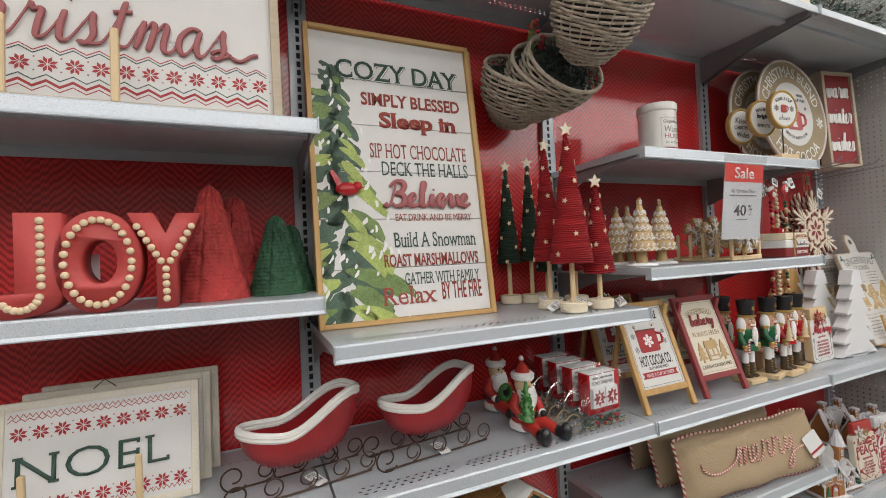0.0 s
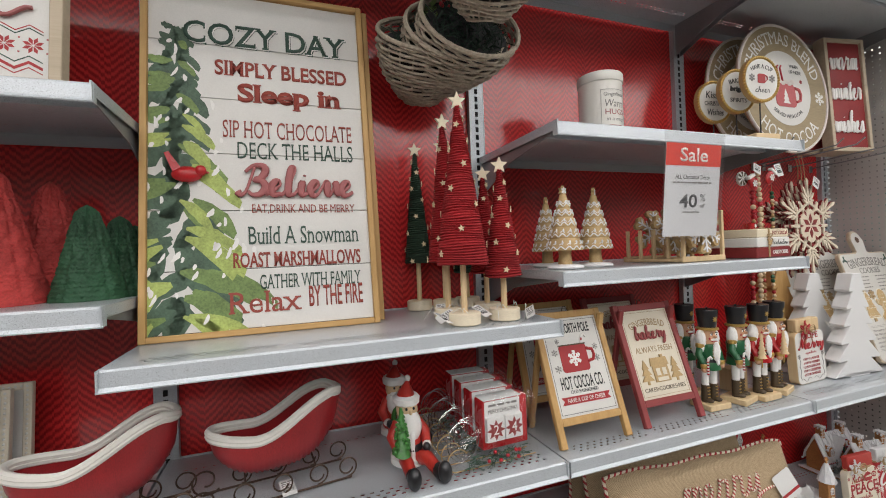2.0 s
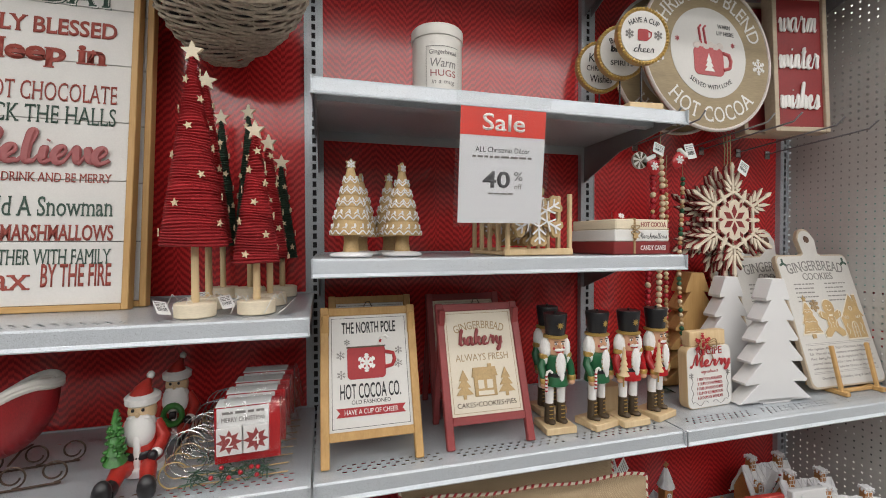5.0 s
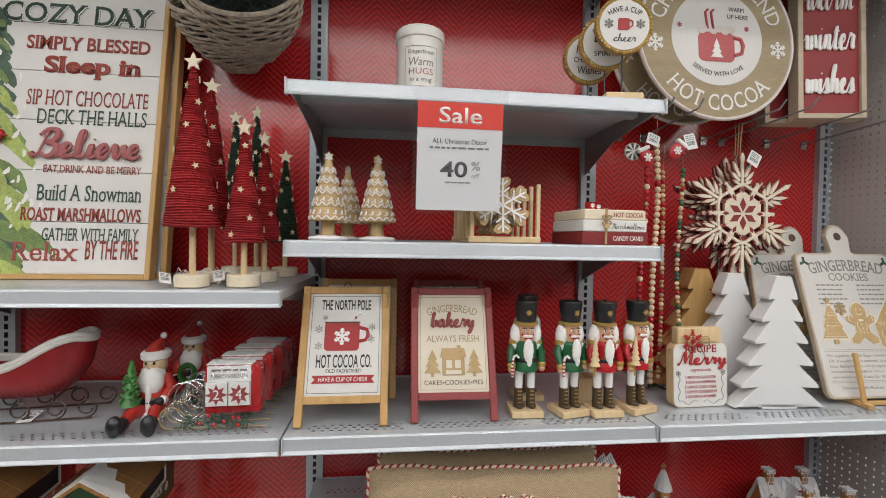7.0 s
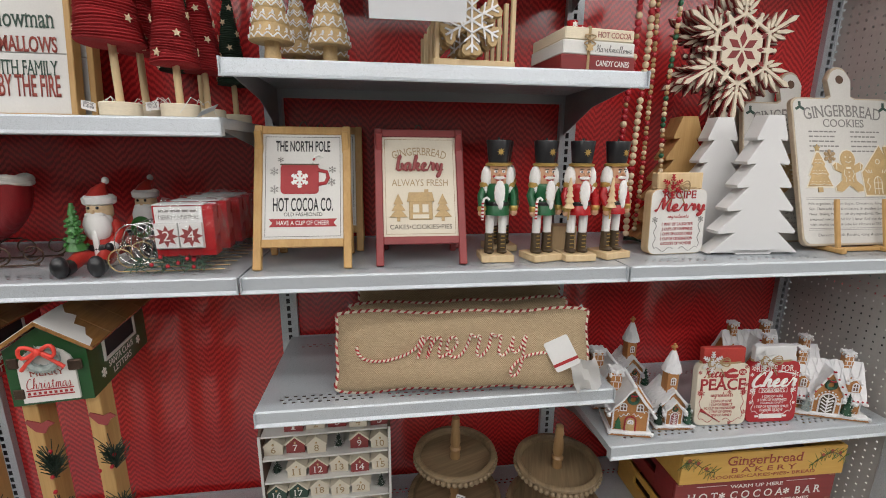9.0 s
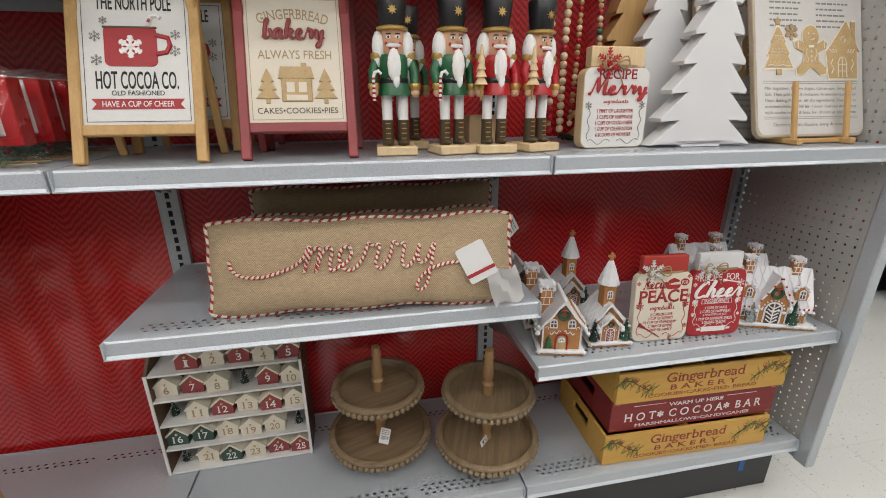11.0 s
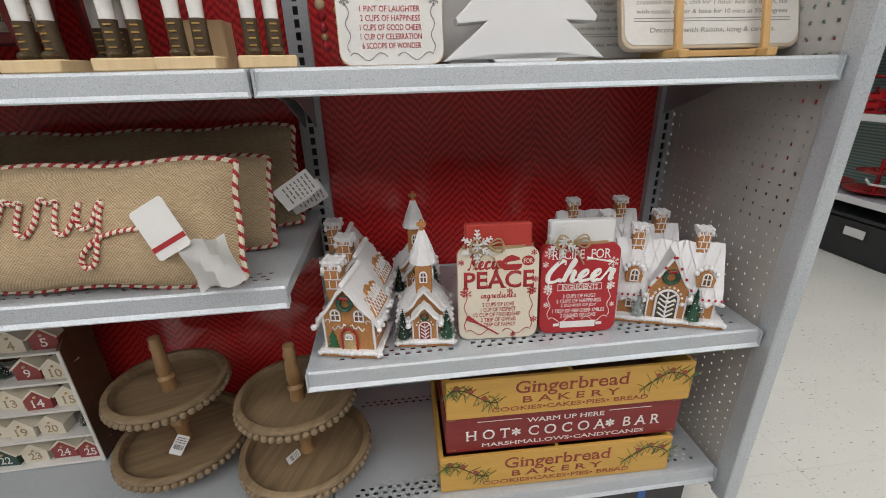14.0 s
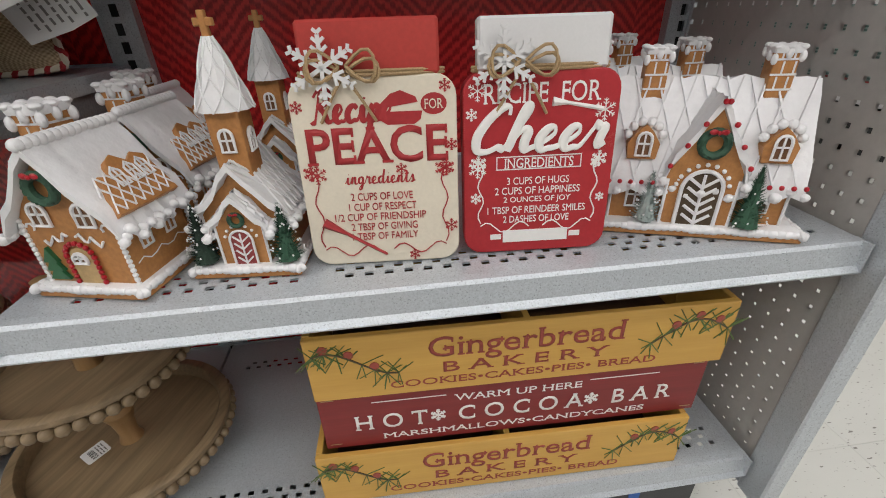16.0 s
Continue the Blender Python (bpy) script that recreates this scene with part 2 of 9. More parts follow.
TWINE = surface("jute_twine", (0.40, 0.28, 0.15), 0.95, vary=0.3, grain=800, bump=0.8)
BURLAP = burlap("burlap", (0.62, 0.48, 0.31), (0.24, 0.165, 0.09))
GINGER = surface("gingerbread_clay", (0.42, 0.19, 0.06), 0.5, vary=0.22, blotch=22)
ICING = surface("white_icing", (0.76, 0.76, 0.77), 0.45, vary=0.06, grain=120, bump=0.9)
BISCUIT = surface("biscuit_clay", (0.47, 0.325, 0.15), 0.55, vary=0.18, blotch=30)
NEEDLES = surface("green_needles", (0.030, 0.085, 0.050), 0.7, vary=0.5, grain=90)
NEEDLES_DARK = surface("dark_needles", (0.018, 0.040, 0.026), 0.75, vary=0.5, grain=90)
FROST = surface("frosted_needles", (0.34, 0.40, 0.38), 0.75, vary=0.4, grain=90)
BERRY = surface("berry_red", (0.38, 0.012, 0.022), 0.3, vary=0.2)
BEAD_CREAM = surface("cream_bead", (0.66, 0.52, 0.34), 0.5, vary=0.1)
BEAD_TAN = surface("tan_bead", (0.42, 0.27, 0.12), 0.5, vary=0.15)
BEAD_GREEN = surface("green_bead", (0.02, 0.10, 0.045), 0.4, vary=0.15)
WIRE_BROWN = surface("rusted_wire", (0.075, 0.05, 0.035), 0.5, metal=0.7, vary=0.3)
CHROME = surface("plated_steel", (0.62, 0.62, 0.62), 0.25, metal=1.0, vary=0.08)
SKIN_PAINT = surface("painted_face_tone", (0.62, 0.36, 0.22), 0.45, vary=0.06)
GREEN_GLOSS = surface("green_gloss_paint", (0.018, 0.115, 0.045), 0.32, vary=0.15)
WHITE_GLOSS = surface("white_gloss_paint", (0.80, 0.79, 0.77), 0.3, vary=0.04)
FUR = surface("white_fur", (0.80, 0.79, 0.77), 0.95, vary=0.14, grain=500, bump=0.9, stretch=(1, 1, 0.2))
BLACK_GLOSS = surface("black_gloss_paint", (0.016, 0.016, 0.018), 0.3, vary=0.2)
BROWN_BOOT = surface("brown_boot_paint", (0.075, 0.050, 0.026), 0.5, vary=0.3)
ENAMEL = surface("cream_enamel", (0.70, 0.68, 0.63), 0.3, vary=0.04)
PAPER = surface("white_card", (0.71, 0.71, 0.70), 0.6, vary=0.03)
SALE_CARD = surface("sale_card", (0.70, 0.71, 0.73), 0.35, vary=0.02, coat=0.4)
BLUE_TAPE = surface("blue_tape", (0.03, 0.12, 0.42), 0.6)
FILM = glass("clear_film", crinkle=0.9)
SLEEVE = glass("clear_sleeve_film", crinkle=0.05, rough=0.12)
TUBE = glow("lamp_tube", 1.0)
GREEN_MAIL = surface("green_mailbox_paint", (0.015, 0.075, 0.022), 0.35, vary=0.2)


# ---- shapes ----
def part(name, bm, mat, parent=None, label="", m=None, smooth=False):
    me = bpy.data.meshes.new(name)
    bmesh.ops.recalc_face_normals(bm, faces=bm.faces[:])
    if smooth:
        for f in bm.faces:
            f.smooth = True
    bm.to_mesh(me)
    bm.free()
    me.materials.append(mat)
    if smooth:
        me.set_sharp_from_angle(angle=radians(40))
    ob = new(name, me)
    if parent is not None:
        ob.parent = parent
    if m is not None:
        ob.matrix_basis = m
    if label:
        ob["label"] = label
    return ob


def thing(name, label, category, m=None, group="", kind=""):
    ob = new(name)
    ob.empty_display_size = 0.05
    if m is not None:
        ob.matrix_basis = m
    return tagged(ob, label, category, group, kind)


def piece(name, mesh, parent, m, label=""):
    """A piece that shares its mesh with alike pieces."""
    ob = new(name, mesh)
    ob.parent = parent
    ob.matrix_basis = m
    if label:
        ob["label"] = label
    return ob


def box(x0, x1, y0, y1, z0, z1, bev=0.0, bm=None, m=None, seg=1):
    b = bmesh.new()
    v = bmesh.ops.create_cube(b, size=1.0)["verts"]
    for p in v:
        p.co = Vector((x0 + (p.co.x + 0.5) * (x1 - x0), y0 + (p.co.y + 0.5) * (y1 - y0), z0 + (p.co.z + 0.5) * (z1 - z0)))
    if bev:
        bmesh.ops.bevel(b, geom=b.edges[:], offset=bev, segments=seg, affect="EDGES", profile=0.6)
    return merged(bm, b, m)


def merged(bm, b, m=None):
    if m is not None:
        bmesh.ops.transform(b, matrix=m, verts=b.verts)
    if bm is None:
        return b
    t = bpy.data.meshes.new("tmp")
    b.to_mesh(t)
    b.free()
    bm.from_mesh(t)
    bpy.data.meshes.remove(t)
    return bm


def lathe(profile, seg=24, bm=None, m=None, cap=True):
    """A turned shape about z from (radius, height) pairs, bottom to top."""
    b = bmesh.new()
    rings = []
    for r, z in profile:
        rings.append([b.verts.new((r * math.cos(2 * math.pi * i / seg), r * math.sin(2 * math.pi * i / seg), z)) for i in range(seg)])
    for lo, hi in zip(rings, rings[1:]):
        for i in range(seg):
            j = (i + 1) % seg
            b.faces.new((lo[i], lo[j], hi[j], hi[i]))
    if cap:
        b.faces.new(rings[0][::-1])
        b.faces.new(rings[-1])
    return merged(bm, b, m)


def ball(r, at=(0, 0, 0), squash=(1, 1, 1), seg=12, bm=None, m=None):
    b = bmesh.new()
    bmesh.ops.create_uvsphere(b, u_segments=seg, v_segments=max(6, seg * 2 // 3), radius=r)
    for p in b.verts:
        p.co = Vector((p.co.x * squash[0] + at[0], p.co.y * squash[1] + at[1], p.co.z * squash[2] + at[2]))
    return merged(bm, b, m)


def tube(pts, r, seg=6, bm=None, closed=False, m=None, taper=None):
    """A rod along points."""
    b = bmesh.new()
    pts = [Vector(p) for p in pts]
    rings = []
    n = len(pts)
    side = None
    for i, p in enumerate(pts):
        a = pts[(i - 1) % n] if (closed or i) else p
        c = pts[(i + 1) % n] if (closed or i < n - 1) else p
        d = (c - a).normalized()
        if side is None:
            side = d.orthogonal().normalized()
        side = (side - d * side.dot(d)).normalized()
        up = d.cross(side)
        rr = r * (taper[i] if taper else 1.0)
        rings.append([b.verts.new(p + rr * (math.cos(2 * math.pi * k / seg) * side + math.sin(2 * math.pi * k / seg) * up)) for k in range(seg)])
    pairs = list(zip(rings, rings[1:])) + ([(rings[-1], rings[0])] if closed else [])
    for lo, hi in pairs:
        for k in range(seg):
            j = (k + 1) % seg
            b.faces.new((lo[k], lo[j], hi[j], hi[k]))
    if not closed:
        b.faces.new(rings[0][::-1])
        b.faces.new(rings[-1])
    return merged(bm, b, m)


def slab(outline, y0, y1, bm=None, m=None, bev=0.0):
    """A plate cut to an outline of (x, z), from y0 (front) to y1."""
    b = bmesh.new()
    f = b.faces.new([b.verts.new((x, y0, z)) for x, z in outline])
    ext = bmesh.ops.extrude_face_region(b, geom=[f])
    for g in ext["geom"]:
        if isinstance(g, bmesh.types.BMVert):
            g.co.y = y1
    if bev:
        bmesh.ops.recalc_face_normals(b, faces=b.faces[:])
        edges = [e for e in b.edges if abs(e.verts[0].co.y - e.verts[1].co.y) < 1e-6]
        bmesh.ops.bevel(b, geom=edges, offset=bev, segments=2, affect="EDGES", profile=0.5)
    return merged(bm, b, m)


def rounded(w, h, r, x=0.0, z=0.0, n=5):
    """Outline of a rounded rectangle, w by h, its foot at (x, z) in the middle."""
    pts = []
    for cx, cz, a0 in ((x + w / 2 - r, z + r, -90), (x + w / 2 - r, z + h - r, 0), (x - w / 2 + r, z + h - r, 90), (x - w / 2 + r, z + r, 180)):
        for i in range(n + 1):
            a = radians(a0 + 90 * i / n)
            pts.append((cx + r * math.cos(a), cz + r * math.sin(a)))
    return pts


def ring_outline(r, n=32, x=0.0, z=0.0, squash=1.0):
    return [(x + r * math.cos(2 * math.pi * i / n), z + squash * r * math.sin(2 * math.pi * i / n)) for i in range(n)]


def star(r, points=5, inner=0.45, x=0.0, z=0.0, turn=90):
    out = []
    for i in range(points * 2):
        q = r if i % 2 == 0 else r * inner
        a = radians(turn + 180 * i / points)
        out.append((x + q * math.cos(a), z + q * math.sin(a)))
    return out


# Joined brush script, one pen line a letter: x-height 1, tall letters 2, tails below 0.
PEN = {
    "a": "0,.1 .25,.75 .55,1 .78,.92 .5,1 .2,.7 .16,.3 .35,0 .6,.25 .8,.95 .75,.4 .88,.03 1.1,.2",
    "b": "0,.1 .25,.9 .5,1.7 .46,2 .32,1.9 .24,1.3 .2,.5 .32,.03 .6,.08 .8,.5 .64,.92 .72,.8 1,.8",
    "c": "0,.1 .3,.7 .65,1 .8,.82 .6,1 .3,.75 .2,.35 .4,0 .75,.1 .95,.25",
    "d": "0,.1 .3,.75 .6,1 .75,.9 .5,1 .2,.7 .2,.3 .4,0 .65,.3 .95,2 .85,1 .8,.2 .95,0 1.15,.2",
    "e": "0,.1 .4,.35 .7,.7 .6,1 .35,.9 .2,.45 .4,0 .7,.05 .95,.25",
    "g": "0,.1 .3,.75 .6,1 .75,.9 .5,1 .2,.7 .2,.3 .4,.05 .65,.3 .8,.95 .75,0 .6,-.7 .35,-.9 .25,-.7 .5,-.3 1.05,.15",
    "h": "0,.1 .3,.9 .55,1.7 .5,2 .35,1.9 .25,1 .2,0 .3,.5 .55,.97 .75,.85 .75,.4 .85,.02 1.1,.2",
    "i": "0,.1 .25,.6 .38,1 .35,.4 .45,.02 .7,.2",
    "k": "0,.1 .3,.9 .55,1.7 .5,2 .35,1.9 .25,1 .2,0 .3,.5 .6,.97 .75,.8 .55,.52 .35,.48 .6,.3 .85,0 1.05,.2",
    "l": "0,.1 .3,.8 .55,1.7 .5,2 .32,1.9 .25,1 .3,.1 .5,.02 .7,.2",
    "m": "0,.1 .2,.7 .35,1 .32,.5 .25,0 .4,.65 .6,1 .72,.85 .7,.4 .65,0 .8,.65 1,1 1.12,.85 1.1,.3 1.2,.02 1.45,.2",
    "n": "0,.1 .2,.7 .35,1 .32,.5 .25,0 .4,.65 .62,1 .76,.85 .74,.3 .85,.02 1.1,.2",
    "o": "0,.1 .3,.75 .6,1 .35,.95 .18,.5 .35,.03 .65,.15 .75,.6 .6,.97 .75,.85 1,.8",
    "p": "0,.1 .25,.7 .38,1 .3,0 .2,-.9 .28,-.2 .4,.6 .65,1 .85,.75 .75,.2 .5,.05 .7,.05 1.05,.2",
    "r": "0,.1 .25,.8 .35,1.12 .45,.92 .7,.95 .68,.5 .72,.05 .95,.2",
    "s": "0,.1 .3,.7 .5,1.05 .55,.7 .65,.3 .5,0 .25,.05 .5,.02 .95,.2",
    "t": "0,.1 .3,.9 .45,1.6 .38,.8 .4,.1 .6,.02 .8,.2",
    "v": "0,.6 .15,.95 .28,.9 .35,.3 .5,0 .7,.35 .8,.95 .85,.85 1.05,.75",
    "w": "0,.6 .15,.95 .28,.7 .32,.15 .5,.02 .65,.4 .72,.95 .72,.2 .9,.02 1.1,.4 1.15,.95 1.2,.82 1.4,.75",
    "y": "0,.5 .15,.95 .28,.7 .32,.2 .5,.02 .7,.35 .82,.95 .75,.1 .6,-.65 .35,-.9 .25,-.7 .5,-.3 1.05,.15",
    "B": "-.3,.2 -.1,0 .15,.2 .35,1.1 .5,2|.0,1.6 .4,2.05 .95,2.05 1.15,1.7 .95,1.2 .6,1.05 1.05,.95 1.25,.5 1,.05 .55,0 .3,.25|1.25,.35 1.4,.2",
    "M": "0,.2 .12,0 .3,.6 .5,1.9 .65,2 .75,1.2 .82,.3 1.05,1.2 1.35,2 1.42,1.6 1.4,.6 1.45,.05 1.7,.2",
    "C": "1.1,1.6 1,1.95 .7,1.9 .35,1.4 .15,.7 .3,.1 .7,0 1.1,.2 1.3,.3",
    "R": "-.1,.1 .1,0 .3,1 .45,1.95|0,1.55 .4,2 .95,2 1.1,1.6 .85,1.15 .45,1 .8,.6 1.1,.05 1.4,.2",
}


def eased(pts, steps=5):
    """A smooth line through points of (x, z)."""
    out = []
    for i in range(len(pts) - 1):
        p0, p1, p2, p3 = pts[max(0, i - 1)], pts[i], pts[i + 1], pts[min(len(pts) - 1, i + 2)]
        for k in range(steps):
            u = k / steps
            out.append(tuple(0.5 * (2 * p1[a] + (p2[a] - p0[a]) * u + (2 * p0[a] - 5 * p1[a] + 4 * p2[a] - p3[a]) * u * u + (3 * p1[a] - p0[a] - 3 * p2[a] + p3[a]) * u ** 3) for a in (0, 1)))
    return out + [pts[-1]]


def script_word(parent, body, x, z, w, h, mat, y, depth, slant, weight, name, label):
    """A word in joined brush script, thick on the way down and thin on the way up."""
    lines, run, at = [], [], 0.0
    for ch in body:
        if ch == " ":
            lines.append(run)
            run = []
            at += 0.7
            continue
        strokes = [[tuple(float(v) for v in q.split(",")) for q in part_.split()] for part_ in PEN[ch].split("|")]
        for k, st in enumerate(strokes):
            pts = [(at + px, pz) for px, pz in st]
            if k == 0 and not ch.isupper():
                run = run[:-1] + pts if run else pts
            else:
                lines.append(run)
                run = pts
        if ch == "i":
            lines.append([(at + 0.46, 1.36), (at + 0.50, 1.46)])
        if ch == "t":
            lines.append([(at + 0.12, 1.2), (at + 0.72, 1.28)])
        at = run[-1][0]
    lines.append(run)
    lines = [[(px + slant * pz, pz) for px, pz in eased(q)] for q in lines if len(q) > 1]
    xs, zs = [q[0] for ln in lines for q in ln], [q[1] for ln in lines for q in ln]
    r = h * weight
    sx, sz = (w - 2 * r) / (max(xs) - min(xs)), (h - 2 * r) / (max(zs) - min(zs))
    cx, cz = (min(xs) + max(xs)) / 2, (min(zs) + max(zs)) / 2
    b = bmesh.new()
    for ln in lines:
        pts = [((px - cx) * sx, 0.0, (pz - cz) * sz) for px, pz in ln]
        wide = []
        for i in range(len(pts)):
            a, c = pts[max(0, i - 1)], pts[min(len(pts) - 1, i + 1)]
            d = math.hypot(c[0] - a[0], c[2] - a[2]) or 1.0
            wide.append(0.74 - 0.36 * (c[2] - a[2]) / d)
        wide = [sum(wide[max(0, i - 2):i + 3]) / len(wide[max(0, i - 2):i + 3]) for i in range(len(wide))]
        tube(pts, r, 8, b, taper=wide)
    for v in b.verts:
        v.co = Vector((v.co.x + x, y - depth * 0.5 + v.co.y * depth * 0.5 / r, v.co.z + z))
    return part(name, b, mat, parent, label, smooth=True)


def slab_serifs(b):
    """Rectangles that turn the plain stroke ends of flat writing into slab serifs."""
    found = []
    for e in b.edges:
        if len(e.link_faces) != 1:
            continue
        p, q = e.verts[0].co, e.verts[1].co
        mid = e.link_faces[0].calc_center_median()
        ln = (p - q).length
        if abs(p.y - q.y) < 1e-4 and 0.03 < ln < 0.20:
            x0, x1 = sorted((p.x, q.x))
            up = 1 if mid.y > p.y else -1
            found.append((x0 - 0.042, x1 + 0.042, min(p.y, p.y + up * 0.055), max(p.y, p.y + up * 0.055)))
        elif abs(p.x - q.x) < 1e-4 and 0.03 < ln < 0.15:
            z0, z1 = sorted((p.y, q.y))
            side = 1 if mid.x > p.x else -1
            found.append((min(p.x, p.x + side * 0.05), max(p.x, p.x + side * 0.05), z0 - 0.05 * (z0 > 0.05), z1 + 0.05 * (z1 < 0.6)))
    return found


def letters(parent, body, x, z, w, h, mat, y=-0.0006, depth=0.0006, slant=0.0, bold=0.0, bend=0.0, name="lettering", label="", res=3, style=""):
    """A line of writing centred on (x, z), w wide and h high, on a face that looks to -y. bend: the radius of an arc that it follows. style: serif or script."""
    if style == "script":
        return script_word(parent, body, x, z, w, h, mat, y, depth, slant, bold, name, label)
    cu = bpy.data.curves.new(name, "FONT")
    cu.body, cu.size, cu.shear, cu.offset, cu.resolution_u = body, 1.0, slant, bold, res
    cu.extrude = 0.0
    tmp = bpy.data.objects.new(name, cu)
    scene.collection.objects.link(tmp)
    bpy.context.view_layer.update()
    me = bpy.data.meshes.new_from_object(tmp.evaluated_get(bpy.context.evaluated_depsgraph_get()))
    bpy.data.objects.remove(tmp)
    bpy.data.curves.remove(cu)
    b = bmesh.new()
    b.from_mesh(me)
    bpy.data.meshes.remove(me)
    feet = slab_serifs(b) if style == "serif" else []
    if depth > 0:
        ext = bmesh.ops.extrude_face_region(b, geom=b.faces[:])
        for g in ext["geom"]:
            if isinstance(g, bmesh.types.BMVert):
                g.co.z = 1.0
    for k, q in enumerate(feet):
        box(*q, 0.0, 1.10 + 0.02 * (k % 5), bm=b)
    xs, ys = [p.co.x for p in b.verts], [p.co.y for p in b.verts]
    cx, cy = (min(xs) + max(xs)) / 2, (min(ys) + max(ys)) / 2
    sx, sy = w / (max(xs) - min(xs)), h / (max(ys) - min(ys))
    for p in b.verts:
        u, v, d = (p.co.x - cx) * sx, (p.co.y - cy) * sy, p.co.z * depth
        if bend:
            a = u / bend
            p.co = Vector((math.sin(a) * (bend + v), y - d, math.cos(a) * (bend + v) - bend))
        else:
            p.co = Vector((u, y - d, v))
        p.co += Vector((x, 0, z))
    return part(name, b, mat, parent, label)


def bars(parent, lines, x0, x1, z1, pitch, h, mat, y=-0.0006, name="small_print", seed=1):
    """Lines of writing too small to read, as word-long bars."""
    rnd = random.Random(seed)
    b = bmesh.new()
    for i in range(lines):
        x, z = x0, z1 - i * pitch
        end = x1 - rnd.random() * 0.25 * (x1 - x0)
        while x < end:
            w = h * rnd.uniform(1.5, 4.5)
            box(x, min(x + w, x1), y - 0.0004, y + 0.0004, z - h / 2, z + h / 2, bm=b)
            x += w + h * 0.9
    return part(name, b, mat, parent)


def strip_sheet(xs, ys, gone, z, bm, flip=False):
    """A flat sheet of cells with some left out as holes."""
    grid = [[bm.verts.new((x, y, z)) for y in ys] for x in xs]
    for i in range(len(xs) - 1):
        for j in range(len(ys) - 1):
            if not gone(i, j):
                q = (grid[i][j], grid[i + 1][j], grid[i + 1][j + 1], grid[i][j + 1])
                bm.faces.new(q[::-1] if flip else q)


def snow_arms(r, w, y0, y1, x=0.0, z=0.0, bm=None, arms=6, turn=90.0, twigs=2):
    """A snowflake of flat arms with side twigs."""
    bm = bm or bmesh.new()
    for k in range(arms):
        a = radians(turn + 360 * k / arms)
        m = Matrix.Translation((x, 0, z)) @ Matrix.Rotation(-a, 4, "Y")
        box(0, r, y0, y1, -w / 2, w / 2, bm=bm, m=m)
        for t in range(twigs):
            at = r * (0.45 + 0.3 * t)
            for s in (1, -1):
                mm = m @ Matrix.Translation((at, 0, 0)) @ Matrix.Rotation(-s * radians(50), 4, "Y")
                box(0, r * (0.34 - 0.08 * t), y0 + 0.0001, y1, -w * 0.4, w * 0.4, bm=bm, m=mm)
    return bm


# ---- structure: shelf run along x, backs at y = 0, fronts at y = -0.44 ----
BAY = 0.914
FRONT = -0.44
TOP_Z = 2.50


def panel(x0, x1, z0, z1, mat, name, label):
    return tagged(part(name, box(x0, x1, 0.006, 0.022, z0, z1), mat), label, "wall panel", kind="structure")


for i in range(-4, 2):
    panel(i * BAY + 0.001, (i + 1) * BAY - 0.001, 0.10, 2.60, RED_PAPER, "back_panel", "glossy red chevron paper back panel of the shelf run")


def upright(x):
    t = thing("shelf_upright", "grey steel slotted upright of the shelf run", "upright", pose(x, 0, 0), "uprights of the shelf run", "structure")
    b = bmesh.new()
    zs = [0.0]
    z = 0.03
    while z < 2.55:
        zs += [z, z + 0.0165]
        z += 0.0254
    zs.append(2.6)
    xs = [-0.024, -0.0055, 0.0055, 0.024]
    grid = [[b.verts.new((xx, -0.012, zz)) for zz in zs] for xx in xs]
    for i in range(3):
        for j in range(len(zs) - 1):
            if not (i == 1 and j % 2 == 1):
                b.faces.new((grid[i][j], grid[i + 1][j], grid[i + 1][j + 1], grid[i][j + 1]))
    box(-0.0265, -0.024, -0.0135, 0.006, 0, 2.6, bm=b)
    box(0.024, 0.0265, -0.0135, 0.006, 0, 2.6, bm=b)
    part("slotted_face", b, METAL, t)
    # channel back coloured near-black, so the slots look shaded
    part("channel_back", box(-0.0235, 0.0235, 0.001, 0.005, 0, 2.6), SLOT_SHADE, t)
    return t


for i in range(-3, 3):
    upright(i * BAY)


def lip_profile(y, z):
    return [(y + 0.012, z), (y + 0.003, z - 0.001), (y, z - 0.005), (y - 0.003, z - 0.030), (y - 0.009, z - 0.036), (y - 0.008, z - 0.0385), (y + 0.001, z - 0.034), (y + 0.006, z - 0.010), (y + 0.012, z - 0.006)]


def prism(profile, x0, x1, bm=None):
    """A bar along x with a profile of (y, z)."""
    b = bmesh.new()
    ends = [[b.verts.new((x, y, z)) for y, z in profile] for x in (x0, x1)]
    n = len(profile)
    for i in range(n):
        j = (i + 1) % n
        b.faces.new((ends[0][i], ends[0][j], ends[1][j], ends[1][i]))
    b.faces.new(ends[0][::-1])
    b.faces.new(ends[1])
    return merged(bm, b)


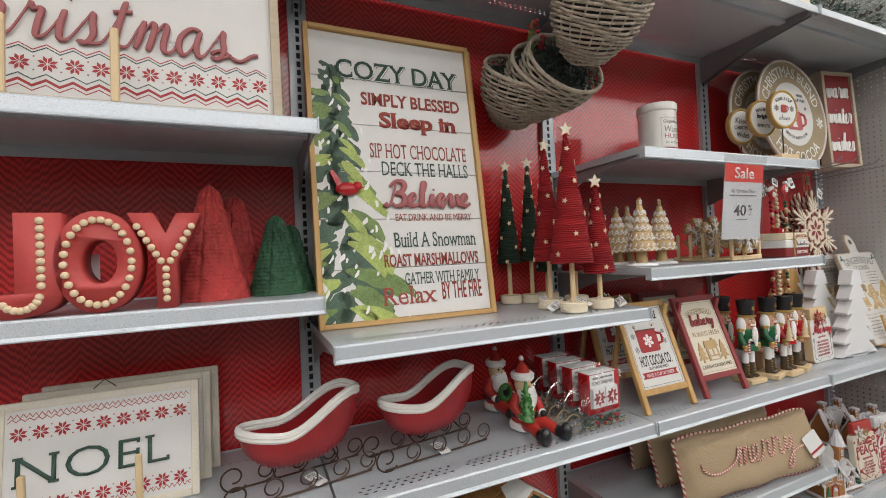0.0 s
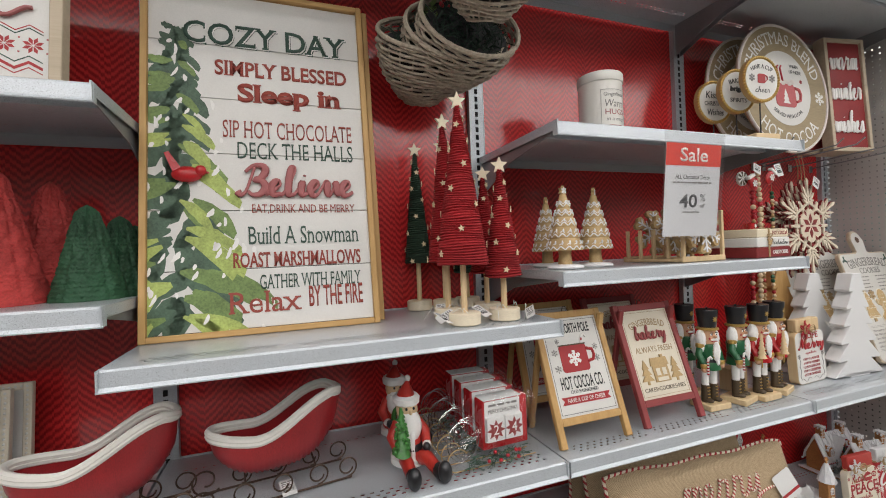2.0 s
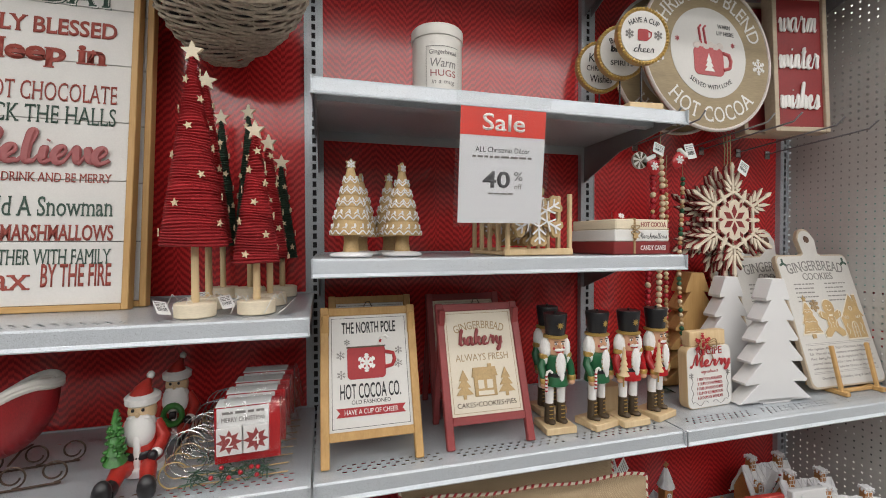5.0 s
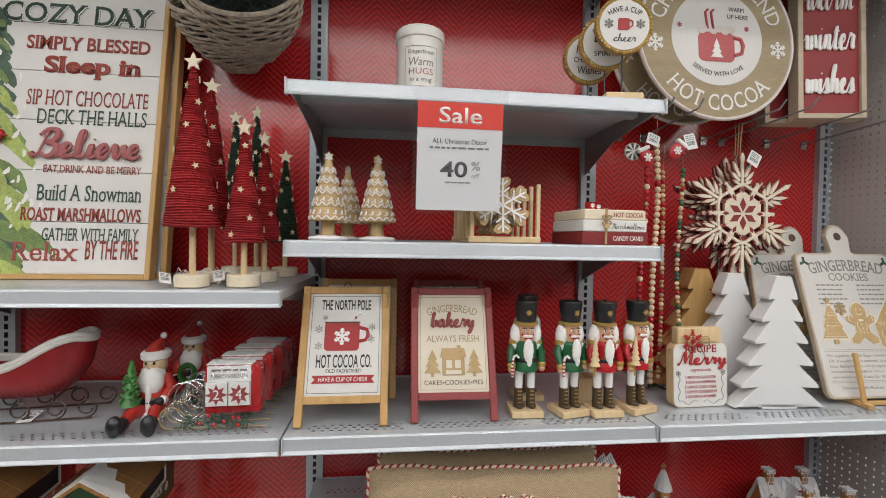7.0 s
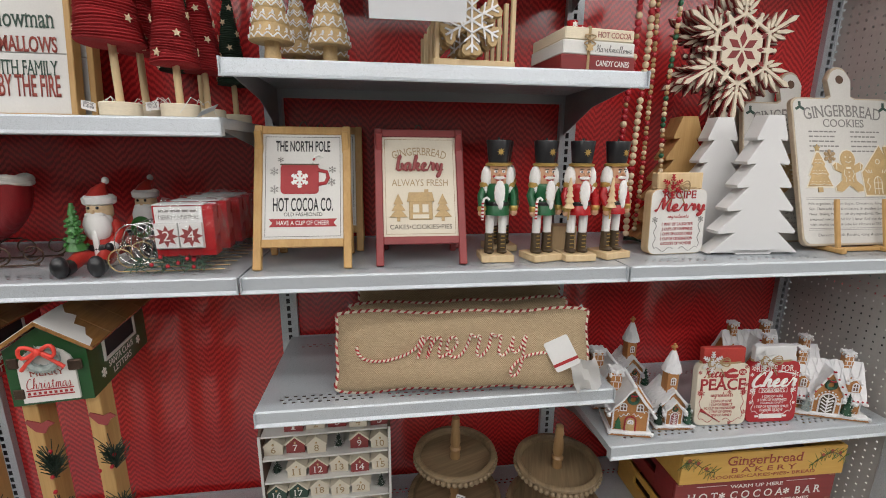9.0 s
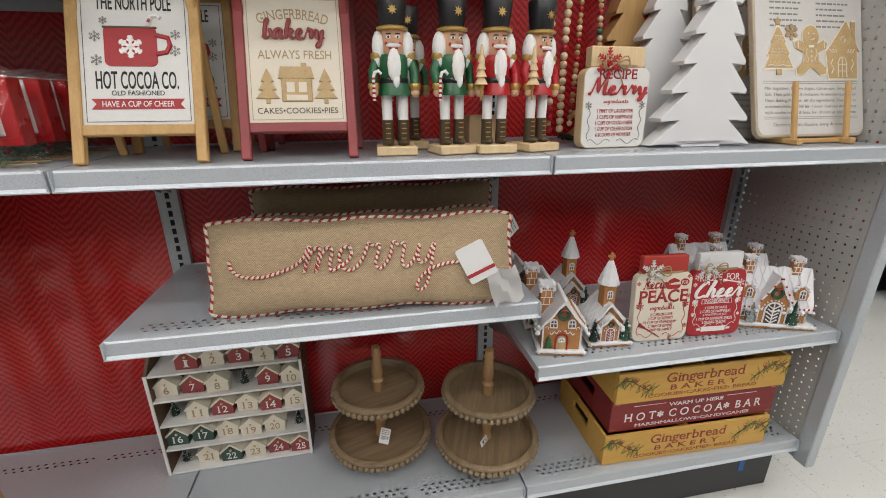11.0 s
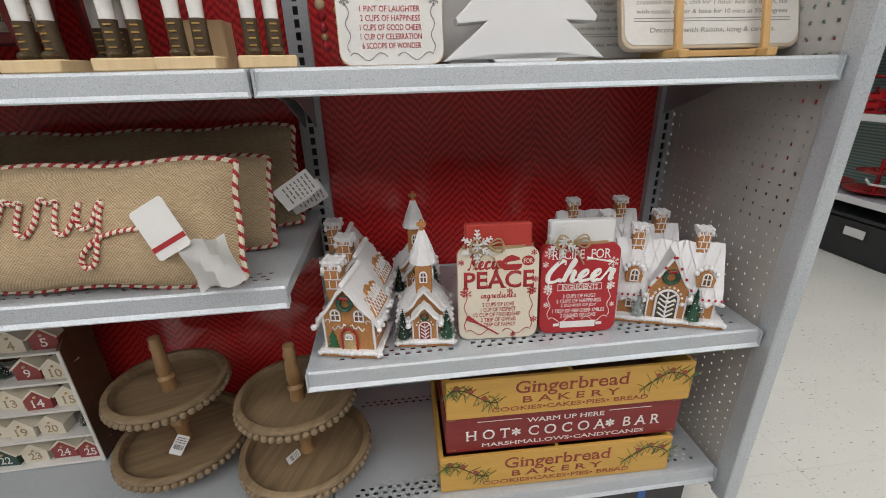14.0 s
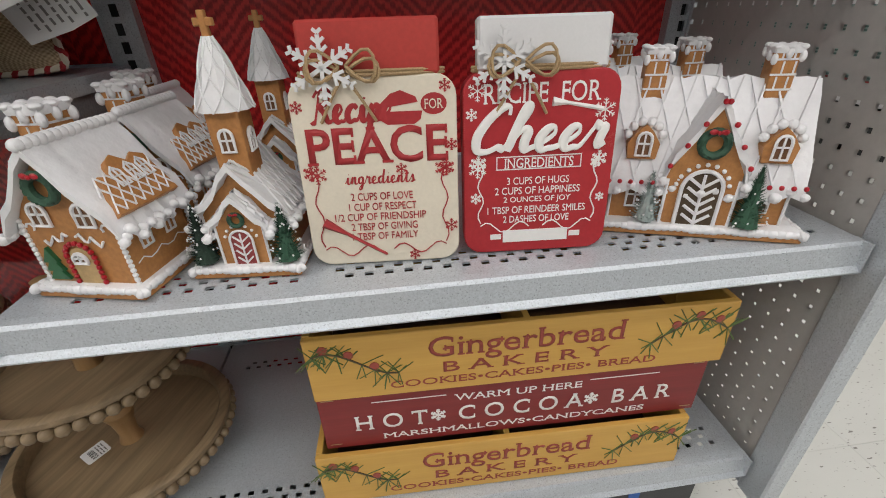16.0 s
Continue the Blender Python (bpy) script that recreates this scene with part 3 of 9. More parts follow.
def gondola_shelf(x0, z, front=FRONT, w=BAY, label="grey steel shelf with a perforated deck and front rail", base=False):
    t = thing("gondola_shelf", label, "shelf", pose(x0, 0, z), "shelves of the run")
    xs = [0.003]
    x = 0.05
    while x < w - 0.055:
        if 0.30 * w < x < 0.34 * w or 0.63 * w < x < 0.67 * w:
            x += 0.036
            continue
        xs += [x, x + 0.0092, x + 0.0105, x + 0.0197]
        x += 0.0210
    xs.append(w - 0.003)
    depth = -front
    ys = [front + 0.011]
    for r in range(3):
        ys += [front + 0.030 + r * 0.0135, front + 0.0375 + r * 0.0135]
    for r in range(2):
        ys += [-0.095 + r * 0.0135, -0.0875 + r * 0.0135]
    ys += [-0.014]

    def gone(i, j):
        return i % 4 == (1 if (j // 2) % 2 else 3) and j % 2 == 1 and 0 < j < len(ys) - 2

    b = bmesh.new()
    strip_sheet(xs, ys, gone, 0.0, b)
    strip_sheet(xs, ys, gone, -0.0022, b, True)
    box(0.003, 0.0055, front + 0.011, -0.014, -0.022, -0.0003, bm=b)
    box(w - 0.0055, w - 0.003, front + 0.011, -0.014, -0.022, -0.0003, bm=b)
    box(0.006, w - 0.006, -0.0135, -0.0110, -0.030, 0.004, bm=b)
    box(0.01, w - 0.01, front + 0.10, front + 0.13, -0.016, -0.0025, bm=b)
    part("deck", b, METAL, t)
    part("front_rail", prism(lip_profile(front, 0.0005), 0.002, w - 0.002), METAL, t, "grey rolled price rail")
    for xx in (0.004, w - 0.004):
        part("rail_end", box(xx - 0.0015, xx + 0.0015, front - 0.0085, front + 0.012, -0.036, 0.0), METAL, t)
    if not base:
        for xx in (0.011, w - 0.014):
            prof = [(-0.012, -0.003), (-0.012, -0.125), (-0.03, -0.118), (front * 0.45, -0.055), (front + 0.03, -0.026), (front + 0.02, -0.003)]
            part("bracket", prism(prof, xx, xx + 0.003), METAL_DARK, t, "dark steel bracket")
    return t


for x0, z, front in ((-2 * BAY, 1.110, FRONT), (-BAY, 1.110, FRONT), (0, 1.110, FRONT), (BAY, 1.110, FRONT), (-BAY, 1.447, FRONT), (0, 1.562, FRONT), (0, 1.925, FRONT), (0, 0.776, FRONT),
                     (BAY, 0.597, FRONT), (-2 * BAY, 1.940, -0.395), (-2 * BAY, 1.548, -0.385)):
    gondola_shelf(x0, z, front)
for i in range(-3, 2):
    gondola_shelf(i * BAY, TOP_Z, -0.47, label="top steel shelf of the run with overstock on it")
for i in range(-3, 2):
    gondola_shelf(i * BAY, 0.200, -0.43, base=True, label="grey steel base deck of the shelf run")
for i in range(-3, 2):
    b = box(i * BAY + 0.002, (i + 1) * BAY - (0.045 if i == 1 else 0.002), -0.405, -0.385, 0.001, 0.163, 0.004)
    box(i * BAY + 0.03, i * BAY + 0.06, -0.384, 0.0, 0.001, 0.15, bm=b)
    if i == 1:
        box(2 * BAY - 0.075, 2 * BAY - 0.05, -0.384, 0.0, 0.001, 0.16, bm=b)
    tagged(part("kick_plate", b, BLACK_PLASTIC), "black kick plate under the base deck", "plinth", kind="structure")
tagged(part("masking_tape", box(1.655, 1.675, -0.4065, -0.4052, 0.08, 0.165), BLUE_TAPE), "strip of blue masking tape on the kick plate", "tape")

# end panel with its peg holes
end = thing("end_panel", "grey perforated steel end panel of the shelf run", "end panel", pose(2 * BAY + 0.012, 0, 0), kind="structure")
b = bmesh.new()
ys = [-0.425]
while ys[-1] < -0.03:
    ys += [ys[-1] + 0.0180, ys[-1] + 0.0254]
zs = [0.15]
while zs[-1] < 2.46:
    zs += [zs[-1] + 0.0180, zs[-1] + 0.0254]
for xx in (0.0, 0.004):
    grid = [[b.verts.new((xx, y, z)) for z in zs] for y in ys]
    for i in range(len(ys) - 1):
        for j in range(len(zs) - 1):
            if not (i % 2 == 1 and j % 2 == 1):
                b.faces.new((grid[i][j], grid[i + 1][j], grid[i + 1][j + 1], grid[i][j + 1]))
part("peg_sheet", b, PEG_WHITE, end)
part("front_post", box(-0.008, 0.026, -0.470, -0.4255, 0.12, 2.62, 0.003), METAL, end, "grey steel front post")
part("rear_post", box(-0.002, 0.026, ys[-1], 0.024, 0.12, 2.62, 0.002), METAL, end)
part("top_cap", box(-0.002, 0.026, -0.425, ys[-1], zs[-1], 2.62, 0.002), METAL, end)
part("foot_cap", box(-0.002, 0.026, -0.425, ys[-1], 0.12, 0.149, 0.002), METAL, end)

# floor, ceiling and the walls that close the store
tagged(part("floor", box(-9, 12, -11, 11, -0.06, -0.003), FLOOR), "off-white vinyl store floor with dark flecks", "floor", kind="structure")
tagged(part("ceiling", box(-9, 12, -11, 11, CEILING, CEILING + 0.1), CEIL), "white store ceiling", "ceiling", kind="structure")
for nm, q in (("wall_north", (-9, 12, 11, 11.1)), ("wall_south", (-9, 12, -11.1, -11)), ("wall_west", (-9.1, -9, -11, 11)), ("wall_east", (12, 12.1, -11, 11))):
    tagged(part(nm, box(*q, 0, CEILING), PLAIN_WALL), "plain store wall", "wall", kind="structure")
tagged(part("aisle_back", box(-7, 4.2, -3.35, -3.0, 0, 2.2, 0.01), PLAIN_WALL), "plain shelf run across the aisle", "shelf run", kind="structure")
tagged(part("run_back", box(-5 * BAY, 2 * BAY - 0.02, 0.03, 0.06, 0.05, 2.6), METAL), "grey steel back of the shelf run", "shelf run", kind="structure")

lamp_data = bpy.data.lights.new("strip_lamp", "AREA")
lamp_data.shape, lamp_data.size, lamp_data.size_y, lamp_data.energy = "RECTANGLE", 14.0, 0.30, LAMP_POWER
lamp_data.color = (1.0, 0.968, 0.958)
for x, y in LAMPS:
    t = thing("ceiling_light", "white ceiling strip light with a bright diffuser", "ceiling light", pose(x, y, CEILING), "strip lights of the store")
    part("housing", box(-7.1, 7.1, -0.18, 0.18, -0.06, 0.0, 0.004), BRIGHT_WHITE, t)
    part("diffuser", box(-7.0, 7.0, -0.15, 0.15, -0.066, -0.0605), TUBE, t, "glowing diffuser")
    lob = new("strip_lamp", lamp_data)
    lob.matrix_world = pose(x, y, CEILING - 0.07)

# ---- things: left bay, upper shelves ----
def framed(name, label, m, w, h, board_mat, frame_mat, rim=0.018, depth=0.03, recess=0.008, group="", side_mat=None, planks=0):
    """A board in a four-sided frame, standing on its lower edge; its face looks to -y."""
    t = thing(name, label, "sign", m, group)
    side = side_mat or frame_mat
    if planks:
        ph = (h - 2 * rim) / planks
        for i in range(planks):
            part("plank", box(-w / 2 + rim, w / 2 - rim, recess, recess + 0.008, rim + i * ph + 0.0009, rim + (i + 1) * ph - 0.0009, 0.0008), board_mat, t)
        part("backing", box(-w / 2 + rim, w / 2 - rim, recess + 0.0085, recess + 0.012, rim, h - rim), BLACK_INK, t)
    else:
        part("board", box(-w / 2 + rim, w / 2 - rim, recess, recess + 0.006, rim, h - rim), board_mat, t)
    for x in (-w / 2, w / 2 - rim):
        part("frame_stile", box(x, x + rim, 0, depth, 0, h, 0.0015), frame_mat, t)
    for z in (0, h - rim):
        part("frame_rail", box(-w / 2 + rim, w / 2 - rim, 0.0006, depth, z, z + rim, 0.0015), side, t)
    return t


def painted_spruce(t, x0, w, z0, h, y, seed=3):
    """A brush-painted snowy spruce: sprays of leaf-shaped strokes in three greens with white dabs."""
    rnd = random.Random(seed)
    shades = {"dark_foliage": (LEAF_DARK, bmesh.new()), "mid_foliage": (LEAF_MID, bmesh.new()), "light_foliage": (LEAF_LIGHT, bmesh.new()), "painted_snow": (WHITE_INK, bmesh.new())}
    cx = x0 + w * 0.24

    def stroke(bm, x, z, length, wide, ang, layer):
        pts = []
        n = 7
        for i in range(n + 1):
            u = i / n
            q = wide * math.sin(math.pi * min(1, u * 0.95 + 0.05)) ** 0.8 * rnd.uniform(0.75, 1.2)
            pts.append((u * length, q, 0.34 * length * u * u))
        ca, sa = math.cos(ang), math.sin(ang)
        up = [(x + a * ca - (b - c) * sa, z + a * sa + (b - c) * ca) for a, b, c in pts]
        lo = [(x + a * ca - (-b - c) * sa, z + a * sa + (-b - c) * ca) for a, b, c in pts]
        for i in range(n):
            quad = [up[i], up[i + 1], lo[i + 1], lo[i]]
            quad = [(max(x0, min(x0 + w * 1.12, px)), pz) for px, pz in quad]
            if len({(round(a, 5), round(c, 5)) for a, c in quad}) < 4:
                continue
            bm.faces.new([bm.verts.new((px, y - layer, pz)) for px, pz in quad])

    tiers = 11
    for k in range(tiers):
        u = (k + 0.3) / tiers
        z = z0 + h * (1 - u)
        reach = w * (0.13 + 0.98 * u ** 0.78)
        for s in (1, -1):
            for j in range(4):
                ang = -0.10 - 0.42 * rnd.random() - 0.06 * j
                a = ang if s > 0 else math.pi - ang
                nm = rnd.choice(("dark_foliage", "dark_foliage", "mid_foliage", "light_foliage" if u > 0.25 else "dark_foliage"))
                lay = {"dark_foliage": 0.0002, "mid_foliage": 0.0004, "light_foliage": 0.0006}[nm]
                stroke(shades[nm][1], cx + s * rnd.uniform(0, 0.2) * reach, z + rnd.uniform(-0.5, 0.5) * h / tiers, reach * rnd.uniform(0.50, 0.98), 0.009 + 0.018 * u * rnd.random() + 0.003 * u, a, lay + 0.00002 * rnd.random())
        for j in range(4):
            stroke(shades["dark_foliage"][1], cx + rnd.uniform(-0.35, 0.35) * reach, z + 0.5 * h / tiers, h / tiers * 1.6, 0.012 + 0.012 * u, -math.pi / 2 + rnd.uniform(-0.5, 0.5), 0.00015)
        for j in range(int(2 + 8 * u)):
            q = rnd.uniform(-0.7, 0.85) * reach
            zz = z - 0.25 * abs(q) + rnd.uniform(-0.6, 0.2) * h / tiers
            stroke(shades["painted_snow"][1], cx + q, zz, rnd.uniform(0.012, 0.034), rnd.uniform(0.003, 0.006), rnd.uniform(-1.9, -0.9), 0.0009)
    for nm, (mt, bm) in shades.items():
        tagged(part(nm, bm, mt, t), kind="stuff")


def cozy_sign(m, label, full=True):
    W, H = 0.518, 0.862
    t = framed("wooden_sign", label, m, W, H, WHITE_PAINT, PINE, 0.014, 0.030, 0.012, "cozy day signs", PINE_X, planks=6)
    if not full:
        return t
    y = 0.0118
    painted_spruce(t, -W / 2 + 0.0145, 0.235, 0.018, 0.715, y)

    def line(body, f0, f1, fz, h, mat, **k):
        fz += 0.056 if fz < 0.65 else 0.056 - 0.19 * (fz - 0.65)
        f0, f1 = f0 - 0.040, f1 - 0.040
        fz -= 0.006 if fz < 0.35 else 0.0
        x0, x1 = -W / 2 + f0 * W, -W / 2 + f1 * W
        letters(t, body, (x0 + x1) / 2, H * (1 - fz), x1 - x0, h, mat, k.pop("y", y - 0.0010), **k)
    line("COZY DAY", 0.213, 0.955, 0.098, 0.058, GREEN_INK, bold=0.0, depth=0.0003, style="serif")
    line("COZY DAY", 0.210, 0.952, 0.096, 0.058, WHITE_INK, bold=0.012, depth=0.0006, style="serif")
    line("COZY DAY", 0.206, 0.948, 0.093, 0.058, GREEN_INK, bold=0.012, depth=0.0009, style="serif")
    line("SIMPLY BLESSED", 0.335, 0.945, 0.194, 0.040, BRICK_INK, bold=0.022, style="serif")
    line("Sleep in", 0.43, 0.91, 0.274, 0.064, BRICK_INK, bold=0.040, style="serif")
    line("SIP HOT CHOCOLATE", 0.365, 0.955, 0.370, 0.044, BRICK_INK, bold=-0.006, style="serif")
    line("DECK THE HALLS", 0.425, 0.955, 0.432, 0.042, GREEN_INK, bold=-0.006, style="serif")
    line("Believe", 0.405, 0.960, 0.520, 0.092, DUSTY_RED, y=y - 0.001, depth=0.012, slant=0.12, bold=0.092, name="raised_word", label="raised dusty red wooden word", style="script")
    line("EAT,DRINK AND BE MERRY", 0.48, 0.95, 0.602, 0.024, BRICK_INK, bold=-0.004, style="serif")
    line("Build A Snowman", 0.46, 0.96, 0.682, 0.044, GREEN_INK, bold=0.0, style="serif")
    line("ROAST MARSHMALLOWS", 0.395, 0.965, 0.766, 0.036, BRICK_INK, bold=0.018, style="serif")
    line("GATHER WITH FAMILY", 0.505, 0.96, 0.842, 0.034, GREEN_INK, bold=-0.004, style="serif")
    line("Relax", 0.375, 0.68, 0.908, 0.050, BRICK_INK, bold=0.0, style="serif")
    line("BY THE FIRE", 0.715, 0.965, 0.900, 0.050, BRICK_INK, bold=0.012)
    b = ball(0.026, (0, 0, 0), (1.25, 0.45, 0.72), 12)
    ball(0.013, (0.028, -0.004, 0.008), (1, 0.7, 1), 10, b)
    slab([(-0.028, 0.005), (-0.045, 0.048), (-0.036, 0.052), (-0.010, 0.012)], -0.006, 0.002, b)
    slab([(0.038, 0.008), (0.047, 0.004), (0.038, 0.001)], -0.006, 0.0, b)
    part("bird", b, RED_GLOSS, t, "carved red cardinal", m=pose(-0.165, y - 0.010, 0.375), smooth=True)
    return t


LEAN = 7.6
cozy_sign(pose(-0.652, -0.232, 1.4485, -LEAN), "tall white plank sign with green and red holiday words, pine frame")
cozy_sign(pose(-0.632, -0.192, 1.4485, -LEAN + 1.0), "second tall pine framed sign standing behind a like one", False)


def nordic_band(t, x0, x1, z, s, mat, y, n):
    """A row of eight-point knit stars with dots between."""
    b = bmesh.new()
    for i in range(n):
        x = x0 + (i + 0.5) * (x1 - x0) / n
        for k in range(8):
            a = radians(22.5 + 45 * k)
            ca, sa = math.cos(a), math.sin(a)
            pts = [(0.08 * s, 0), (0.6 * s, 0.20 * s), (s, 0), (0.6 * s, -0.20 * s)]
            b.faces.new([b.verts.new((x + p * ca - q * sa, y, z + p * sa + q * ca)) for p, q in pts])
        xx = x + (x1 - x0) / n / 2
        for dz in (0.8 * s, -0.8 * s):
            box(xx - 0.08 * s, xx + 0.08 * s, y - 0.0002, y + 0.0002, z + dz - 0.08 * s, z + dz + 0.08 * s, bm=b)
    part("knit_border", b, mat, t)


def zigzag(t, x0, x1, z, amp, wave, thick, mat, y, name="zigzag"):
    b = bmesh.new()
    n = int((x1 - x0) / wave * 2)
    for i in range(n):
        xa, xb = x0 + i * wave / 2, x0 + (i + 1) * wave / 2
        za, zb = (z + amp, z - amp) if i % 2 else (z - amp, z + amp)
        b.faces.new([b.verts.new(p) for p in ((xa, y, za - thick), (xb, y, zb - thick), (xb, y, zb + thick), (xa, y, za + thick))])
    part(name, b, mat, t)


# christmas sign on its prong stand
t = framed("wooden_sign", "white framed sign with a raised red script word and knit border", pose(-1.30, -0.335, 1.9415, -6), 0.63, 0.40, WHITE_PAINT, GREY_WOOD, 0.020, 0.032, 0.010)
letters(t, "Christmas", -0.03, 0.198, 0.50, 0.138, DUSTY_RED, 0.0095, 0.010, 0.20, 0.042, style="script", name="raised_word", label="raised dusty red wooden word", res=6)
part("word_tail", tube([(0.175 + 0.0085 * k, 0.005, 0.146 + 0.010 * math.sin(k * 0.75)) for k in range(12)], 0.0042, 6), DUSTY_RED, t)
letters(t, "MERRY", 0.0, 0.325, 0.26, 0.06, GREEN_INK, 0.0098, bold=0.02)
nordic_band(t, -0.29, 0.29, 0.085, 0.017, RED_INK, 0.0096, 14)
for z, mt in ((0.112, GREEN_INK), (0.118, RED_INK), (0.058, GREEN_INK), (0.046, RED_INK), (0.036, RED_INK)):
    zigzag(t, -0.29, 0.29, z, 0.006, 0.041, 0.0012 if z != 0.046 else 0.003, mt, 0.0096)
st = thing("display_stand", "pale wooden prong stand holding up a sign on a shelf", "stand", pose(-1.36, -0.345, 1.9415))
for x in (-0.09, 0.075):
    part("prong", box(x - 0.007, x + 0.007, -0.036, -0.026, 0, 0.145, 0.002, m=pose(0, 0, 0, -3)), PALE_WOOD, st)
    part("foot", box(x - 0.006, x + 0.006, -0.026, 0.0, 0, 0.010, 0.001), PALE_WOOD, st)

# noel signs
def noel(m, label, full):
    t = framed("wooden_sign", label, m, 0.36, 0.254, WHITE_PAINT, CREAM, 0.016, 0.016, 0.004, "noel signs")
    b = bmesh.new()
    for i in range(34):
        for zz in (0.008, 0.246):
            ball(0.0028, (-0.172 + i * 0.0104, -0.0005, zz), (1, 0.5, 1), 6, b)
    for i in range(22):
        for xx in (-0.172, 0.172):
            ball(0.0028, (xx, -0.0005, 0.018 + i * 0.0104), (1, 0.5, 1), 6, b)
    part("bead_trim", b, WHITE_PAINT, t)
    if full:
        letters(t, "NOEL", -0.014, 0.116, 0.270, 0.060, GREEN_INK, 0.0035, 0.003, name="raised_word", label="raised green letters", bold=-0.012, style="serif")
        for z in (0.190, 0.046):
            nordic_band(t, -0.160, 0.160, z, 0.0155, RED_INK, 0.0036, 9)
        zigzag(t, -0.16, 0.16, 0.226, 0.004, 0.010, 0.0012, RED_INK, 0.0036)
        zigzag(t, -0.16, 0.16, 0.218, 0.003, 0.014, 0.001, RED_INK, 0.0036)
        zigzag(t, -0.16, 0.16, 0.030, 0.004, 0.010, 0.0012, RED_INK, 0.0036)
        part("hanger", tube([(-0.02, 0.008, 0.262), (0.0, 0.006, 0.280), (0.02, 0.008, 0.262)], 0.0012), WIRE_BROWN, t)
    return t


noel(pose(-1.368, -0.225, 1.1115, -8), "white wooden sign with green letters and red knit stars", True)
noel(pose(-1.350, -0.155, 1.1115, -7), "white bead edged sign standing behind a like one", False)
noel(pose(-1.335, -0.100, 1.1115, -6), "white bead edged sign standing behind a like one", False)
st = thing("display_stand", "pale wooden prong stand holding up a sign on a shelf", "stand", pose(-1.36, -0.23, 1.1115))
for x in (-0.125, 0.065):
    part("prong", box(x - 0.006, x + 0.006, -0.030, -0.020, 0, 0.125, 0.002), PALE_WOOD, st)
    part("foot", box(x - 0.006, x + 0.006, -0.020, 0.03, 0, 0.006, 0.001), PALE_WOOD, st)


# JOY marquee letters, one block
def marquee(body, x, w, h, m_parent):
    o = letters(m_parent, body, x, h / 2, w, h, CORAL, 0.035, 0.07, 0.0, 0.075, name="letter_block", res=8)
    return o


t = thing("joy_letters", "red painted wooden word with cream beads set along it", "decoration", pose(-1.322, -0.335, 1.549, 0, 0, 2))
marquee("J", -0.106, 0.105, 0.186, t)
marquee("O", 0.0, 0.132, 0.190, t)
marquee("Y", 0.106, 0.122, 0.186, t)
bead = ball(0.0068, (0, 0, 0), (1, 0.7, 1), 10)
bead_me = bpy.data.meshes.new("bead")
bead.to_mesh(bead_me)
bead.free()
for f in bead_me.polygons:
    f.use_smooth = True
bead_me.materials.append(BEAD_CREAM)
spots = [(0.051 * math.cos(radians(a)), 0.094 + 0.079 * math.sin(radians(a))) for a in range(0, 360, 14)]
spots += [(-0.082, 0.172 - 0.0145 * i) for i in range(9)] + [(-0.106 + 0.028 * math.cos(radians(-15 - 18 * i)) - 0.006, 0.044 + 0.030 * math.sin(radians(-15 - 18 * i))) for i in range(8)]
spots += [(0.106, 0.018 + 0.0145 * i) for i in range(5)] + [(0.106 + s * (0.008 + 0.0075 * i), 0.092 + 0.0135 * i) for s in (1, -1) for i in range(6)]
for x, z in spots:
    piece("bead", bead_me, t, pose(x, -0.037, z))
tagged(part("price_card", box(-1.372, -1.338, -0.300, -0.2985, 1.585, 1.66), PAPER), "white price card hung behind red letters", "price card")


# knit cones
def knit_cone(m, r, h, mat, label):
    t = thing("cone_tree", label, "cone tree", m, "knit cone trees")
    prof = []
    n = 90
    for i in range(n + 1):
        u = i / n
        prof.append((r * (1 - u) + 0.015 * (1 - max(0.0, (u - 0.90) / 0.10) ** 2 * 0.75), h * u * 0.99))
    prof.append((0.001, h))
    b = lathe(prof, 120)
    rnd = random.Random(int(r * 1e4))
    for p in b.verts:
        a, q = math.atan2(p.co.y, p.co.x), math.hypot(p.co.x, p.co.y)
        if q < 0.002:
            continue
        rope = -0.0030 * max(0.0, math.cos(a * 10)) ** 3 + math.sin(a * 10 + 1.6 * math.sin(p.co.z * 120)) * 0.0016
        stitch = abs(math.sin(p.co.z * 330 + 1.2 * abs(math.sin(a * 20)))) * 0.0028
        k = 1 + (rope + stitch + 0.0014 * (rnd.random() - 0.5)) / max(q, 0.02)
        p.co.x *= k
        p.co.y *= k
    part("knit_cover", b, mat, t, smooth=True)
    return t


knit_cone(pose(-1.148, -0.205, 1.5485), 0.066, 0.272, KNIT_RED, "red cable-knit cone tree on a shelf")
knit_cone(pose(-1.098, -0.105, 1.5485), 0.062, 0.262, KNIT_RED, "red cable-knit cone tree on a shelf")
knit_cone(pose(-1.003, -0.190, 1.5485, 0, 0, 30), 0.052, 0.200, KNIT_GREEN, "green sparkling cable-knit cone tree on a shelf")
knit_cone(pose(-0.965, -0.125, 1.5485, 0, 0, 60), 0.046, 0.182, KNIT_GREEN, "green sparkling cable-knit cone tree on a shelf")
knit_cone(pose(-0.955, -0.055, 1.5485, 0, 0, 10), 0.040, 0.165, KNIT_GREEN, "green sparkling cable-knit cone tree on a shelf")


# ---- things: yarn cone trees ----
star_b = slab(star(0.0085), -0.001, 0.001)
star_me = bpy.data.meshes.new("star")
star_b.to_mesh(star_me)
star_b.free()
star_me.materials.append(BEAD_CREAM)


